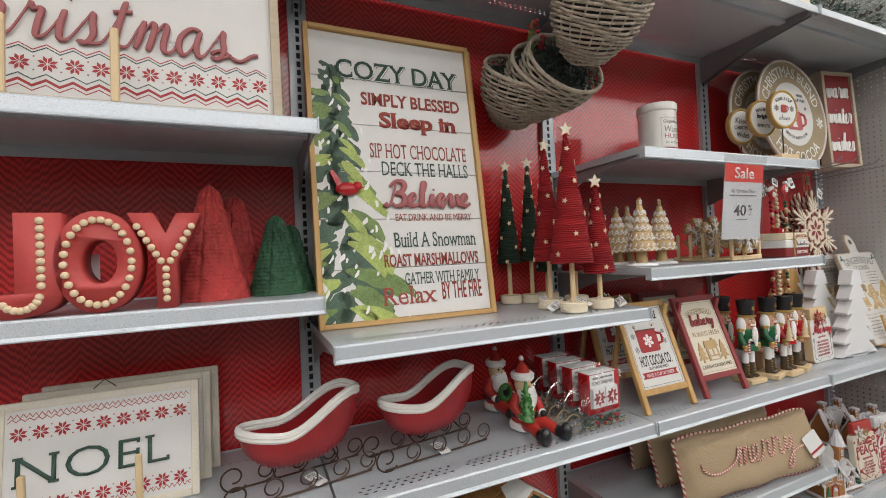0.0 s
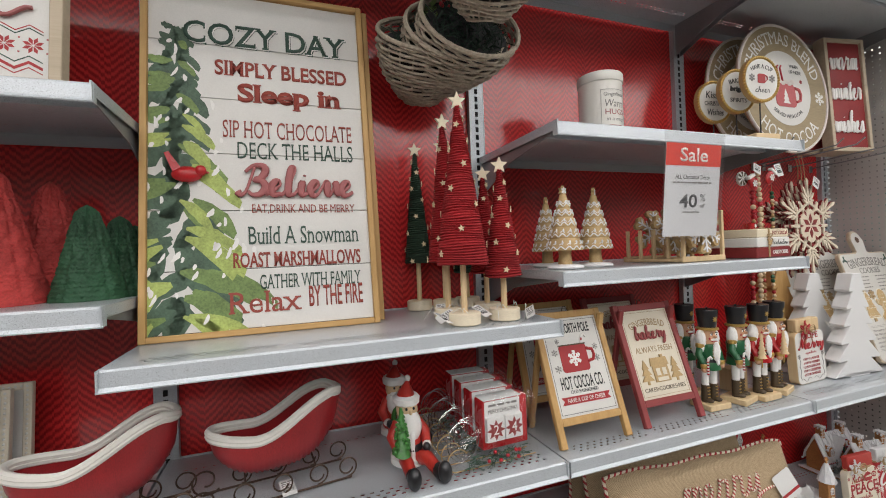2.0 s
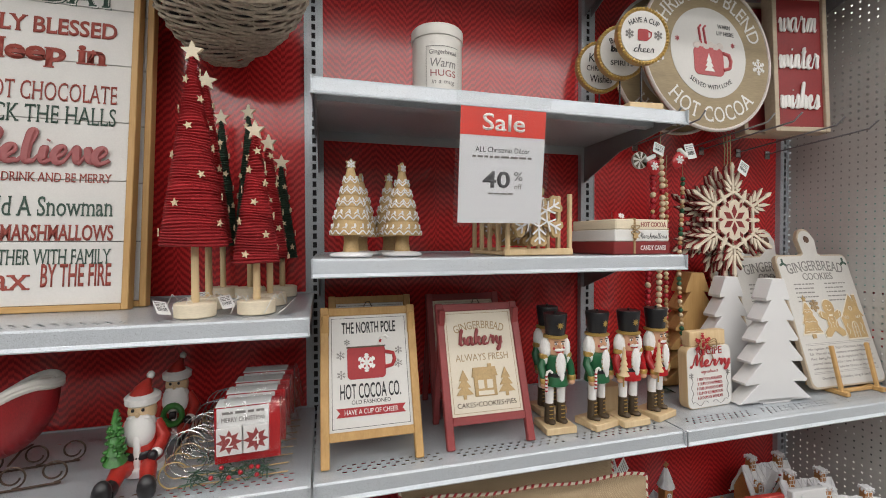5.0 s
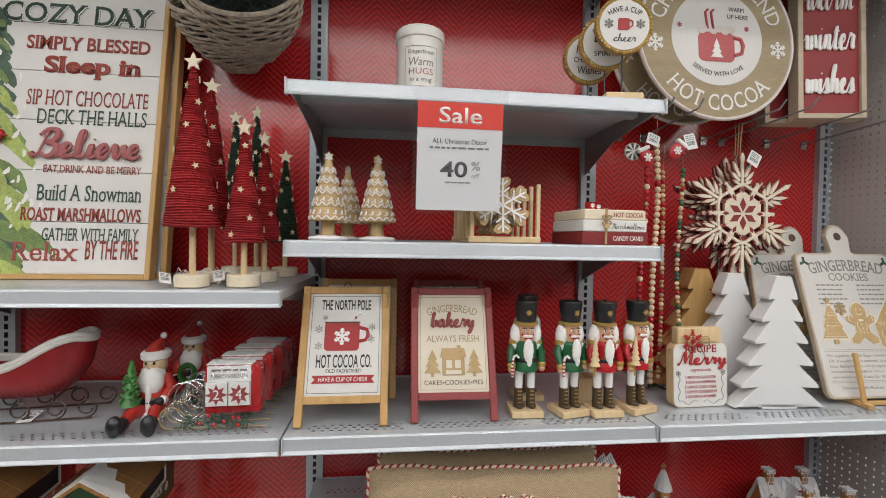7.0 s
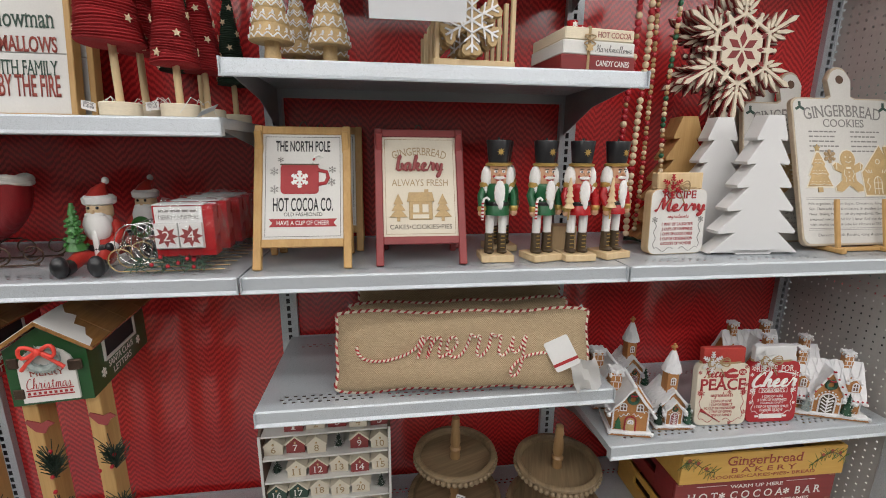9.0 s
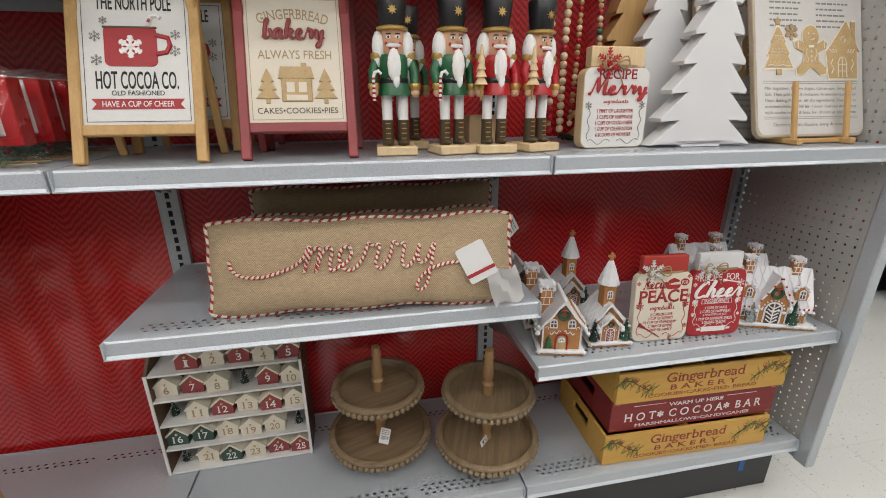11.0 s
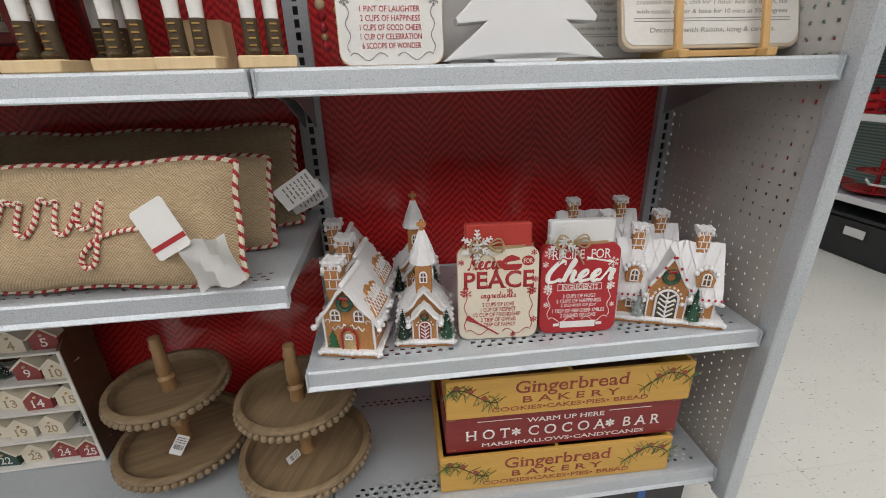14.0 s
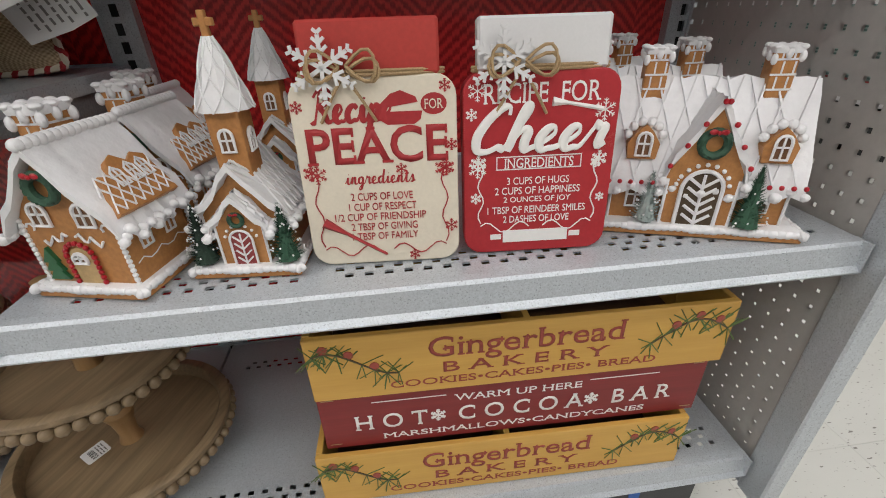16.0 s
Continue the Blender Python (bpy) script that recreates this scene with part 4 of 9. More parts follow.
def yarn_tree(x, y, r, h, stem, mat, label, seed=1, tip=True):
    t = thing("yarn_tree", label, "cone tree", pose(x, y, 1.4485), "yarn cone trees")
    rnd = random.Random(seed)
    part("base", lathe([(0.036, 0), (0.038, 0.002), (0.038, 0.026), (0.036, 0.028)], 28), CREAM_WOOD, t, "round pale wood base", smooth=True)
    part("stem", lathe([(0.0075, 0.028), (0.0070, stem + 0.03)], 12), PALE_WOOD, t)
    n = int(h / 0.0058)
    prof = [(0.004, stem)]
    for i in range(n):
        u = i / n
        q = r * (1 - u) ** 0.93 + 0.004
        k = 0.0016 * rnd.uniform(0.6, 1.4)
        prof += [(q - k, stem + h * u), (q + k, stem + h * (u + 0.5 / n))]
    prof += [(0.003, stem + h)]
    b = lathe(prof, 26)
    for p in b.verts:
        p.co.z += 0.0016 * math.sin(math.atan2(p.co.y, p.co.x) * 2 + p.co.z * 90)
    part("yarn_cone", b, mat, t, smooth=True)
    if tip:
        part("tip_star", slab(star(0.022), -0.003, 0.003), CREAM_WOOD, t, m=pose(0, 0, stem + h + 0.010, 0, 0, rnd.uniform(-30, 30)))
    for k in range(19):
        u = (k + 0.4) / 20
        a = k * 2.399963 + seed
        q = r * (1 - u) ** 0.93 + 0.0075
        piece("star", star_me, t, Matrix.Translation((q * math.cos(a), q * math.sin(a), stem + h * u)) @ Matrix.Rotation(a + math.pi / 2, 4, "Z") @ Matrix.Rotation(rnd.uniform(-0.5, 0.5), 4, "Y"))
    return t


RT, GT = "tall red yarn-wrapped cone tree with pale stars on a stem", "tall dark green yarn-wrapped cone tree with pale stars on a stem"
yarn_tree(-0.222, -0.372, 0.057, 0.375, 0.140, YARN_RED, RT, 1)
yarn_tree(-0.110, -0.360, 0.042, 0.265, 0.105, YARN_RED, RT, 2)
yarn_tree(-0.222, -0.268, 0.044, 0.350, 0.145, YARN_RED, RT, 3)
yarn_tree(-0.236, -0.062, 0.036, 0.330, 0.140, YARN_GREEN, GT, 4)
yarn_tree(-0.164, -0.092, 0.034, 0.335, 0.145, YARN_GREEN, GT, 5)
yarn_tree(-0.098, -0.240, 0.038, 0.260, 0.110, YARN_RED, RT, 6)
yarn_tree(-0.085, -0.075, 0.036, 0.250, 0.105, YARN_GREEN, GT, 7)


def price_tag(x, y, z, w=0.03, h=0.05, tilt=0.0, turn=0.0, lay=0.0, label="small white price tag on a string", printed=True):
    t = thing("price_tag", label, "price tag", pose(x, y, z, lay, tilt, turn))
    part("card", slab(rounded(w, h, 0.003), 0, 0.0006), PAPER, t)
    if printed:
        b = bmesh.new()
        rnd = random.Random(int(x * 1000))
        xx = -w * 0.35
        while xx < w * 0.35:
            q = rnd.uniform(0.0004, 0.0012)
            box(xx, xx + q, -0.0004, -0.0001, h * 0.25, h * 0.5, bm=b)
            xx += q + rnd.uniform(0.0006, 0.0014)
        part("bar_code", b, BLACK_INK, t)
        bars(t, 3, -w * 0.38, w * 0.38, h * 0.85, h * 0.12, h * 0.05, GREY_INK, -0.0002)
    return t


for k, (x, y, a) in enumerate(((-0.275, -0.330, -62), (-0.268, -0.400, 35), (-0.160, -0.375, 20), (-0.060, -0.400, -40), (-0.160, -0.300, 60), (-0.250, -0.290, -20))):
    price_tag(x, y, 1.455 + 0.004 * (k % 3), 0.024, 0.05, 35 - 22 * k % 70, a, -65)
b = bmesh.new()
rnd = random.Random(8)
for k in range(14):
    x, y = rnd.uniform(-0.28, -0.06), rnd.uniform(-0.41, -0.28)
    a = rnd.uniform(0, 6.28)
    tube([(x, y, 1.478), (x + 0.02 * math.cos(a), y + 0.02 * math.sin(a), 1.488), (x + 0.045 * math.cos(a), y + 0.045 * math.sin(a), 1.456)], 0.0007, 4, b)
tagged(part("tag_strings", b, WHITE_PAINT), "thin white strings of the price tags on tree bases", "string", kind="stuff")


# ---- things: sleighs ----
BURGUNDY = surface("burgundy_glaze", (0.27, 0.012, 0.016), 0.38, vary=0.25, stretch=(3, 1, 1))
def sleigh(x, y, turn):
    t = thing("sleigh_planter", "red ribbed sleigh planter with a white rim on scrolled wire runners", "sleigh", pose(x, y, 1.1115, 0, 0, turn), "sleigh planters")
    n, seg = 64, 18
    outer = bmesh.new()

    def rim_z(u):
        q = min(1.0, max(0.0, (u - 0.30) / 0.62))
        return 0.126 + 0.022 * (1 - u) ** 3 + 0.076 * q * q * (3 - 2 * q) - 0.006 * max(0.0, (u - 0.92) / 0.08)

    def half_w(u):
        return 0.004 + 0.058 * math.sqrt(max(0.0, 1 - abs(2 * u - 1) ** 2.6))

    def section(u, k, inset=0.0):
        x = -0.135 + 0.270 * u
        s = -1 + 2 * k / seg
        top, low = rim_z(u), 0.050 + 0.085 * abs((u - 0.47) / 0.53) ** 3.2
        ang = math.pi * (k / seg)
        yy = -math.cos(ang) * (half_w(u) - inset)
        zz = low + inset + (top - low) * (1 - math.sin(ang) ** 0.55)
        rib = 0.0028 * math.sin(u * 150 + 5 * math.sin(ang * 2)) * math.sin(ang) if not inset else 0
        return Vector((x * (1 - 0.05 * math.sin(ang)), yy, zz - rib))
    for inset, flip in ((0.0, False), (0.007, True)):
        g = [[outer.verts.new(section(u / n, k, inset)) for k in range(seg + 1)] for u in range(n + 1)]
        for i in range(n):
            for k in range(seg):
                outer.faces.new((g[i][k], g[i + 1][k], g[i + 1][k + 1], g[i][k + 1]))
        outer.faces.new(g[0])
        outer.faces.new(g[-1])
    part("tub", outer, BURGUNDY, t, smooth=True)
    rim = [section(u / n, 0) + Vector((0, 0.003, 0.003)) for u in range(n + 1)] + [section(u / n, seg) + Vector((0, -0.003, 0.003)) for u in range(n, -1, -1)]
    band = tube(rim, 0.0082, 8, closed=True)
    tube([p + Vector((0, 0, -0.0075)) for p in rim], 0.0080, 8, band, True)
    part("rim", band, ENAMEL, t, "white beaded rim", smooth=True)
    for s in (-1, 1):
        pts = []
        for i in range(26):
            a = radians(40 + i * 17)
            q = 0.010 + 0.0009 * (26 - i)
            pts.append((-0.145 + q * math.cos(a), s * 0.048, 0.030 + q * math.sin(a) * -1))
        part("runner_scroll", tube(pts, 0.0021, 5), WIRE_BROWN, t)
        part("runner", tube([(-0.150, s * 0.048, 0.004), (0.0, s * 0.048, 0.003), (0.150, s * 0.048, 0.004)], 0.0024, 6), WIRE_BROWN, t)
        for cx in (-0.075, 0.0, 0.075, 0.14):
            pts = [(cx + (0.023 - 0.00035 * i) * math.cos(radians(i * 15 - 90)), s * 0.048, 0.029 + (0.023 - 0.00035 * i) * math.sin(radians(i * 15 - 90))) for i in range(30)]
            part("scroll", tube(pts, 0.0019, 5), WIRE_BROWN, t)
    for cx in (-0.07, 0.07):
        part("cross_bar", tube([(cx, -0.048, 0.052), (cx, 0, 0.060), (cx, 0.048, 0.052)], 0.0022, 5), WIRE_BROWN, t)
    return t


sleigh(-0.968, -0.285, 7)
sleigh(-0.642, -0.272, 7)
price_tag(-0.93, -0.33, 1.118, 0.03, 0.055, 0, 30, -82)
price_tag(-0.62, -0.33, 1.118, 0.03, 0.055, 0, 10, -82)


# ---- things: santas ----
def santa(x, y, turn, scale, holds):
    """A seated figurine: one statue mesh with painted zones."""
    me_bm = bmesh.new()
    zones = []

    def add(b, mat):
        before = len(me_bm.faces)
        merged(me_bm, b)
        me_bm.faces.ensure_lookup_table()
        zones.append((before, len(me_bm.faces), mat))
    add(lathe([(0.034, 0.0), (0.040, 0.012), (0.038, 0.045), (0.030, 0.085), (0.020, 0.105)], 20), 0)
    add(lathe([(0.0405, 0.036), (0.0415, 0.040), (0.040, 0.048), (0.0385, 0.050)], 20), 2)
    add(lathe([(0.038, 0.000), (0.047, 0.005), (0.046, 0.018), (0.039, 0.023)], 20), 1)
    add(box(-0.007, 0.007, -0.041, -0.030, 0.010, 0.085, 0.003), 1)
    add(ball(0.030, (0, -0.003, 0.122), (0.95, 0.95, 1.05), 16), 3)
    add(ball(0.031, (0, -0.022, 0.088), (1.05, 0.62, 1.20), 14), 1)
    add(ball(0.026, (0, -0.014, 0.101), (1.22, 0.75, 0.72), 14), 1)
    add(ball(0.005, (0, -0.032, 0.122), seg=8), 3)
    for s in (-1, 1):
        add(ball(0.0035, (s * 0.010, -0.029, 0.130), seg=8), 2)
        add(ball(0.010, (s * 0.012, -0.026, 0.114), (1.2, 0.7, 0.6), 8), 1)
    add(lathe([(0.029, 0.134), (0.035, 0.138), (0.036, 0.150), (0.029, 0.156)], 20), 1)
    add(tube([(0, 0, 0.150), (0.002, 0.002, 0.162), (0.006, 0.008, 0.172), (0.010, 0.014, 0.180)], 0.027, 14, taper=[1.0, 0.72, 0.40, 0.16]), 0)
    add(ball(0.0085, (0.011, 0.016, 0.186), seg=10), 1)
    for s in (-1, 1):
        add(tube([(s * 0.026, 0, 0.094), (s * 0.046, -0.010, 0.066), (s * 0.040, -0.034, 0.050)], 0.0145, 10, taper=[0.9, 1.0, 0.8]), 0)
        add(ball(0.0125, (s * 0.039, -0.038, 0.048), (1, 0.8, 0.8), 10), 1)
        add(ball(0.0105, (s * 0.035, -0.047, 0.046), seg=10), 2)
        add(tube([(s * 0.018, -0.025, 0.018), (s * 0.028 + 0.003, -0.062, 0.028), (s * 0.034 + 0.008, -0.100, 0.016)], 0.0165, 10, taper=[1, 1, 0.85]), 0)
        add(tube([(s * 0.034 + 0.008, -0.096, 0.017), (s * 0.036 + 0.010, -0.118, 0.0155)], 0.0155, 10), 2)
        add(ball(0.017, (s * 0.039 + 0.010, -0.124, 0.022), (1.05, 0.95, 1.35), 12), 2)
    if holds:
        for k in range(5):
            add(lathe([(0.0225 - 0.0038 * k, 0), (0.004, 0.026)], 12, m=pose(-0.034, -0.054, 0.046 + 0.018 * k, 8, 4, 30 * k)), 4)
        rnd = random.Random(9)
        for k in range(46):
            u, a = rnd.random(), rnd.uniform(0, 6.28)
            q = 0.021 * (1 - 0.75 * u)
            add(ball(0.0052, (-0.034 + q * math.cos(a), -0.054 + q * math.sin(a), 0.050 + 0.084 * u), (1, 1, 0.7), 6), 4)
    else:
        pts = [(0.022 * math.cos(radians(a)), -0.048, 0.062 + 0.022 * math.sin(radians(a))) for a in range(0, 360, 20)]
        add(tube(pts, 0.0075, 8, closed=True), 4)
        add(box(-0.008, 0.008, -0.054, -0.044, 0.054, 0.070, 0.002), 2)
    bmesh.ops.recalc_face_normals(me_bm, faces=me_bm.faces[:])
    me_bm.faces.ensure_lookup_table()
    for a, c, mt in zones:
        for i in range(a, c):
            me_bm.faces[i].material_index = mt
            me_bm.faces[i].smooth = True
    me = bpy.data.meshes.new("santa_figurine")
    me_bm.to_mesh(me)
    me_bm.free()
    for mt in (SANTA_RED, WHITE_GLOSS, BLACK_GLOSS, PALE_FACE, TREE_GREEN):
        me.materials.append(mt)
    me.set_sharp_from_angle(angle=radians(45))
    ob = new("santa_figurine", me)
    ob.matrix_basis = pose(x, y, 1.1115, 0, 0, turn) @ Matrix.Diagonal((scale * 0.86, scale * 0.98, scale, 1))
    return tagged(ob, "painted seated santa figurine with a " + ("small green tree" if holds else "green wreath"), "figurine", "santa figurines")


PALE_FACE = surface("pale_face_paint", (0.68, 0.50, 0.30), 0.45, vary=0.08)
TREE_GREEN = surface("painted_tree_green", (0.045, 0.17, 0.035), 0.35, vary=0.4, blotch=60)
SANTA_RED = surface("santa_red_paint", (0.46, 0.035, 0.025), 0.35, vary=0.2)
santa(-0.348, -0.282, 2, 1.06, True)
santa(-0.335, -0.105, 4, 1.04, False)


# ---- things: wrapped calendar sleighs ----
def calendar(x, y, turn, first):
    t = thing("countdown_calendar", "red and white countdown calendar sleigh with greenery in clear wrap", "calendar", pose(x, y, 1.1115, 0, 0, turn), "wrapped calendars")
    part("red_box", box(-0.055, 0.070, 0.0, 0.040, 0.034, 0.150, 0.002), RED_GLOSS, t)
    part("white_panel", box(-0.050, 0.048, -0.003, -0.0005, 0.052, 0.148, 0.001), PAPER, t)
    part("top_card", box(-0.052, 0.052, -0.003, 0.042, 0.1505, 0.153, 0.0005), PAPER, t)
    for i, d in enumerate("24"):
        cx = -0.026 + 0.050 * i
        part("number_block", box(cx - 0.0235, cx + 0.0235, -0.014, -0.0032, 0.056, 0.112, 0.001), PAPER, t, "white number block")
        part("painted_star", slab(star(0.025, 8, 0.55, cx, 0.083), -0.0146, -0.0142), MAROON, t)
        letters(t, d, cx, 0.084, 0.014, 0.022, WHITE_INK, -0.0148)
    letters(t, "MERRY CHRISTMAS", 0.0, 0.124, 0.082, 0.0095, GREY_INK, -0.0036)
    bars(t, 1, -0.04, 0.04, 0.138, 0.01, 0.005, GREY_INK, -0.0036)
    for yy in (-0.008, 0.030):
        pts = [(-0.125 + 0.026 * math.cos(radians(a)), yy, 0.030 + 0.026 * math.sin(radians(a))) for a in range(250, 20, -20)]
        part("runner", tube(pts[::-1] + [(-0.02, yy, 0.0035), (0.085, yy, 0.0035)], 0.0016, 5), GOLD_PAINT, t)
    for k in range(3):
        pts = [(-0.105 + 0.038 * math.cos(radians(a)) + 0.012 * k, 0.01 + 0.01 * k, 0.062 + 0.046 * math.sin(radians(a))) for a in range(0, 360, 18)]
        part("wire_loop", tube(pts, 0.0012, 5, closed=True), CHROME, t)
    rnd = random.Random(first)
    g = bmesh.new()
    for k in range(110):
        x0, z0 = rnd.uniform(-0.10, 0.05), rnd.uniform(0.01, 0.034)
        a = rnd.uniform(0, 6.28)
        ln = rnd.uniform(0.015, 0.03)
        d = Vector((math.cos(a), -0.6, 0.6 * math.sin(a))) * ln
        tube([(x0, -0.012, z0), (x0 + d.x, -0.012 + d.y * 0.6, max(0.003, z0 + d.z))], 0.0011, 3, g)
    part("greenery", g, NEEDLES, t, "sprig of green needles")
    for k in range(7):
        part("berry", ball(0.0048, (rnd.uniform(-0.075, 0.03), -0.024 - 0.006 * rnd.random(), rnd.uniform(0.014, 0.042)), seg=8), BERRY, t, smooth=True)
    w = bmesh.new()
    n, mth = 16, 10
    rings = []
    for i in range(n + 1):
        u = i / n
        xx = -0.160 + 0.255 * u
        hh = 0.165 * min(1, 0.42 + 0.62 * max(0, (u - 0.12)) * 1.8) if u < 0.5 else 0.163
        taper = 1.0 if 0.08 < u < 0.94 else 0.45
        row = []
        for k in range(mth + 1):
            f = k / mth
            a = math.pi * f
            row.append(w.verts.new((xx + rnd.uniform(-0.004, 0.004), -0.038 * math.cos(a) * taper + 0.008 + rnd.uniform(-0.003, 0.003), 0.002 + hh * taper * math.sin(a) ** 0.6 + rnd.uniform(-0.003, 0.003) * (0 < k < mth))))
        rings.append(row)
    for i in range(n):
        for k in range(mth):
            w.faces.new((rings[i][k], rings[i + 1][k], rings[i + 1][k + 1], rings[i][k + 1]))
    wr = part("clear_wrap", w, FILM, t, "crinkled clear plastic wrap")
    wr.visible_shadow = False
    return t


for k in range(4):
    calendar(-0.135 + 0.004 * k, -0.375 + 0.078 * k, 3 - 1.5 * k, k + 2)

# ---- things: middle bay ----
def easel_sign(x, y, w, h, frame_mat, board_mat, label, kind, lean=14.0, full=True):
    """A board in a standing A-frame: two legs in front, a prop behind."""
    t = thing("easel_sign", label, "sign", pose(x, y, 1.1115), "easel signs")
    rim = 0.019
    m = pose(0, 0, 0, -lean)
    for s in (-1, 1):
        part("leg", box(s * w / 2 - (rim if s > 0 else 0), s * w / 2 + (rim if s < 0 else 0), -0.008, 0.008, 0.0, h, 0.002, m=m), frame_mat, t)
        part("back_leg", box(s * (w / 2 - 0.012) - 0.008, s * (w / 2 - 0.012) + 0.008, -0.006, 0.006, 0, h * 0.93, 0.002, m=Matrix.Translation((0, 0.155, 0)) @ pose(0, 0, 0, 12)), frame_mat, t)
    for z in (0.052, h - rim - 0.002):
        part("rail", box(-w / 2 + rim, w / 2 - rim, -0.0075, 0.0075, z, z + rim, 0.0015, m=m), frame_mat, t)
    bo = part("board", box(-w / 2 + rim, w / 2 - rim, -0.0025, 0.004, 0.052 + rim, h - rim - 0.002), board_mat, t, m=m)
    part("hanging_ring", tube([(-0.010, 0, h), (-0.004, 0, h + 0.012), (0.004, 0, h + 0.012), (0.010, 0, h)], 0.0012, 5, m=m), WIRE_BROWN, t)
    if not full:
        return t
    z0, z1, hw, y0 = 0.052 + rim, h - rim - 0.002, w / 2 - rim, -0.0028
    H = z1 - z0
    edge = bmesh.new()
    ink = BLACK_INK if kind == "cocoa" else TAN_INK
    for a in (0.006,):
        for q in ((-hw + a, hw - a, z0 + a, z0 + a + 0.001), (-hw + a, hw - a, z1 - a - 0.001, z1 - a), (-hw + a, -hw + a + 0.001, z0 + a, z1 - a), (hw - a - 0.001, hw - a, z0 + a, z1 - a)):
            box(q[0], q[1], y0 - 0.0003, y0, q[2], q[3], bm=edge)
    part("border_line", edge, ink, bo)
    if kind == "cocoa":
        letters(bo, "THE NORTH POLE", 0, z0 + 0.885 * H, hw * 1.36, 0.027, BLACK_INK, y0, bold=0.014)
        mug = slab(rounded(0.088, 0.074, 0.010, -0.008, z0 + 0.425 * H), y0 - 0.0012, y0)
        part("painted_mug", mug, RED_INK, bo, "painted red mug")
        part("mug_handle", tube([(0.034, y0, z0 + 0.515 * H), (0.052, y0, z0 + 0.53 * H), (0.058, y0, z0 + 0.58 * H), (0.055, y0, z0 + 0.635 * H), (0.034, y0, z0 + 0.655 * H)], 0.0046, 6), RED_INK, bo)
        part("mug_rim", box(-0.053, 0.037, y0 - 0.002, y0, z0 + 0.700 * H, z0 + 0.714 * H, 0.0005), BROWN_BOOT, bo)
        part("snowflake", snow_arms(0.021, 0.0050, y0 - 0.0022, y0 - 0.0014, -0.008, z0 + 0.565 * H), WHITE_INK, bo)
        cane = [(0.022, y0 - 0.001, z0 + 0.72 * H), (0.028, y0 - 0.001, z0 + 0.785 * H), (0.038, y0 - 0.001, z0 + 0.80 * H), (0.044, y0 - 0.001, z0 + 0.775 * H)]
        part("candy_cane", tube(cane, 0.0036, 6), WHITE_INK, bo)
        part("cane_stripes", tube([(0.024, y0 - 0.004, z0 + 0.74 * H), (0.027, y0 - 0.004, z0 + 0.765 * H)], 0.0025, 5), RED_INK, bo)
        for sx, sz, q in ((-0.067, 0.64, 0.010), (0.068, 0.66, 0.009), (-0.066, 0.47, 0.010), (0.066, 0.54, 0.010), (-0.052, 0.755, 0.007)):
            part("small_flake", snow_arms(q, 0.0012, y0 - 0.0006, y0, sx, z0 + sz * H), GREY_INK, bo)
        letters(bo, "HOT COCOA CO.", 0, z0 + 0.325 * H, hw * 1.48, 0.033, BLACK_INK, y0, bold=0.010)
        letters(bo, "OLD FASHIONED", 0, z0 + 0.232 * H, hw * 0.95, 0.009, BLACK_INK, y0)
        ban = slab([(-0.078, z0 + 0.115 * H), (-0.070, z0 + 0.152 * H), (-0.078, z0 + 0.19 * H), (0.078, z0 + 0.19 * H), (0.070, z0 + 0.152 * H), (0.078, z0 + 0.115 * H)], y0 - 0.0006, y0)
        part("banner", ban, RED_INK, bo)
        letters(bo, "HAVE A CUP OF CHEER", 0, z0 + 0.152 * H, 0.120, 0.0105, WHITE_INK, y0 - 0.0008)
    else:
        letters(bo, "GINGERBREAD", 0, z0 + 0.855 * H, hw * 1.50, 0.020, TAN_INK, y0, bend=0.20, style="serif")
        letters(bo, "bakery", 0, z0 + 0.700 * H, hw * 1.36, 0.062, MAROON, y0, 0.006, 0.10, 0.062, style="script", name="raised_word", label="raised dark red word")
        letters(bo, "ALWAYS FRESH", 0, z0 + 0.535 * H, hw * 1.52, 0.017, TAN_INK, y0)
        letters(bo, "CAKES\u2022COOKIES\u2022PIES", 0, z0 + 0.095 * H, hw * 1.66, 0.0115, BROWN_BOOT, y0)
        hb = box(-0.029, 0.029, y0 - 0.003, y0, z0 + 0.165 * H, z0 + 0.37 * H, 0.001)
        slab([(-0.034, z0 + 0.345 * H), (0.034, z0 + 0.345 * H), (0.029, z0 + 0.435 * H), (-0.029, z0 + 0.435 * H)], y0 - 0.004, y0, hb)
        box(0.010, 0.020, y0 - 0.0035, y0, z0 + 0.435 * H, z0 + 0.465 * H, 0.0, hb)
        part("carved_house", hb, BISCUIT, bo, "carved biscuit coloured house")
        lines = bmesh.new()
        for q in ((-0.020, 0.020, 0.175, 0.215), (-0.019, -0.004, 0.235, 0.315), (0.004, 0.019, 0.235, 0.315)):
            box(q[0], q[1], y0 - 0.0036, y0 - 0.003, z0 + q[2] * H, z0 + q[3] * H, bm=lines)
        part("house_windows", lines, CREAM, bo)
        for s in (-1, 1):
            tr = bmesh.new()
            for k in range(3):
                zz = z0 + (0.19 + 0.065 * k) * H
                q = 0.022 - 0.005 * k
                slab([(s * 0.055 - q, zz), (s * 0.055 + q, zz), (s * 0.055, zz + 0.026)], y0 - 0.003 - 0.0002 * k, y0, tr)
            box(s * 0.055 - 0.004, s * 0.055 + 0.004, y0 - 0.002, y0, z0 + 0.15 * H, z0 + 0.19 * H, bm=tr)
            part("carved_tree", tr, BISCUIT, bo, "carved biscuit coloured tree")
    return t


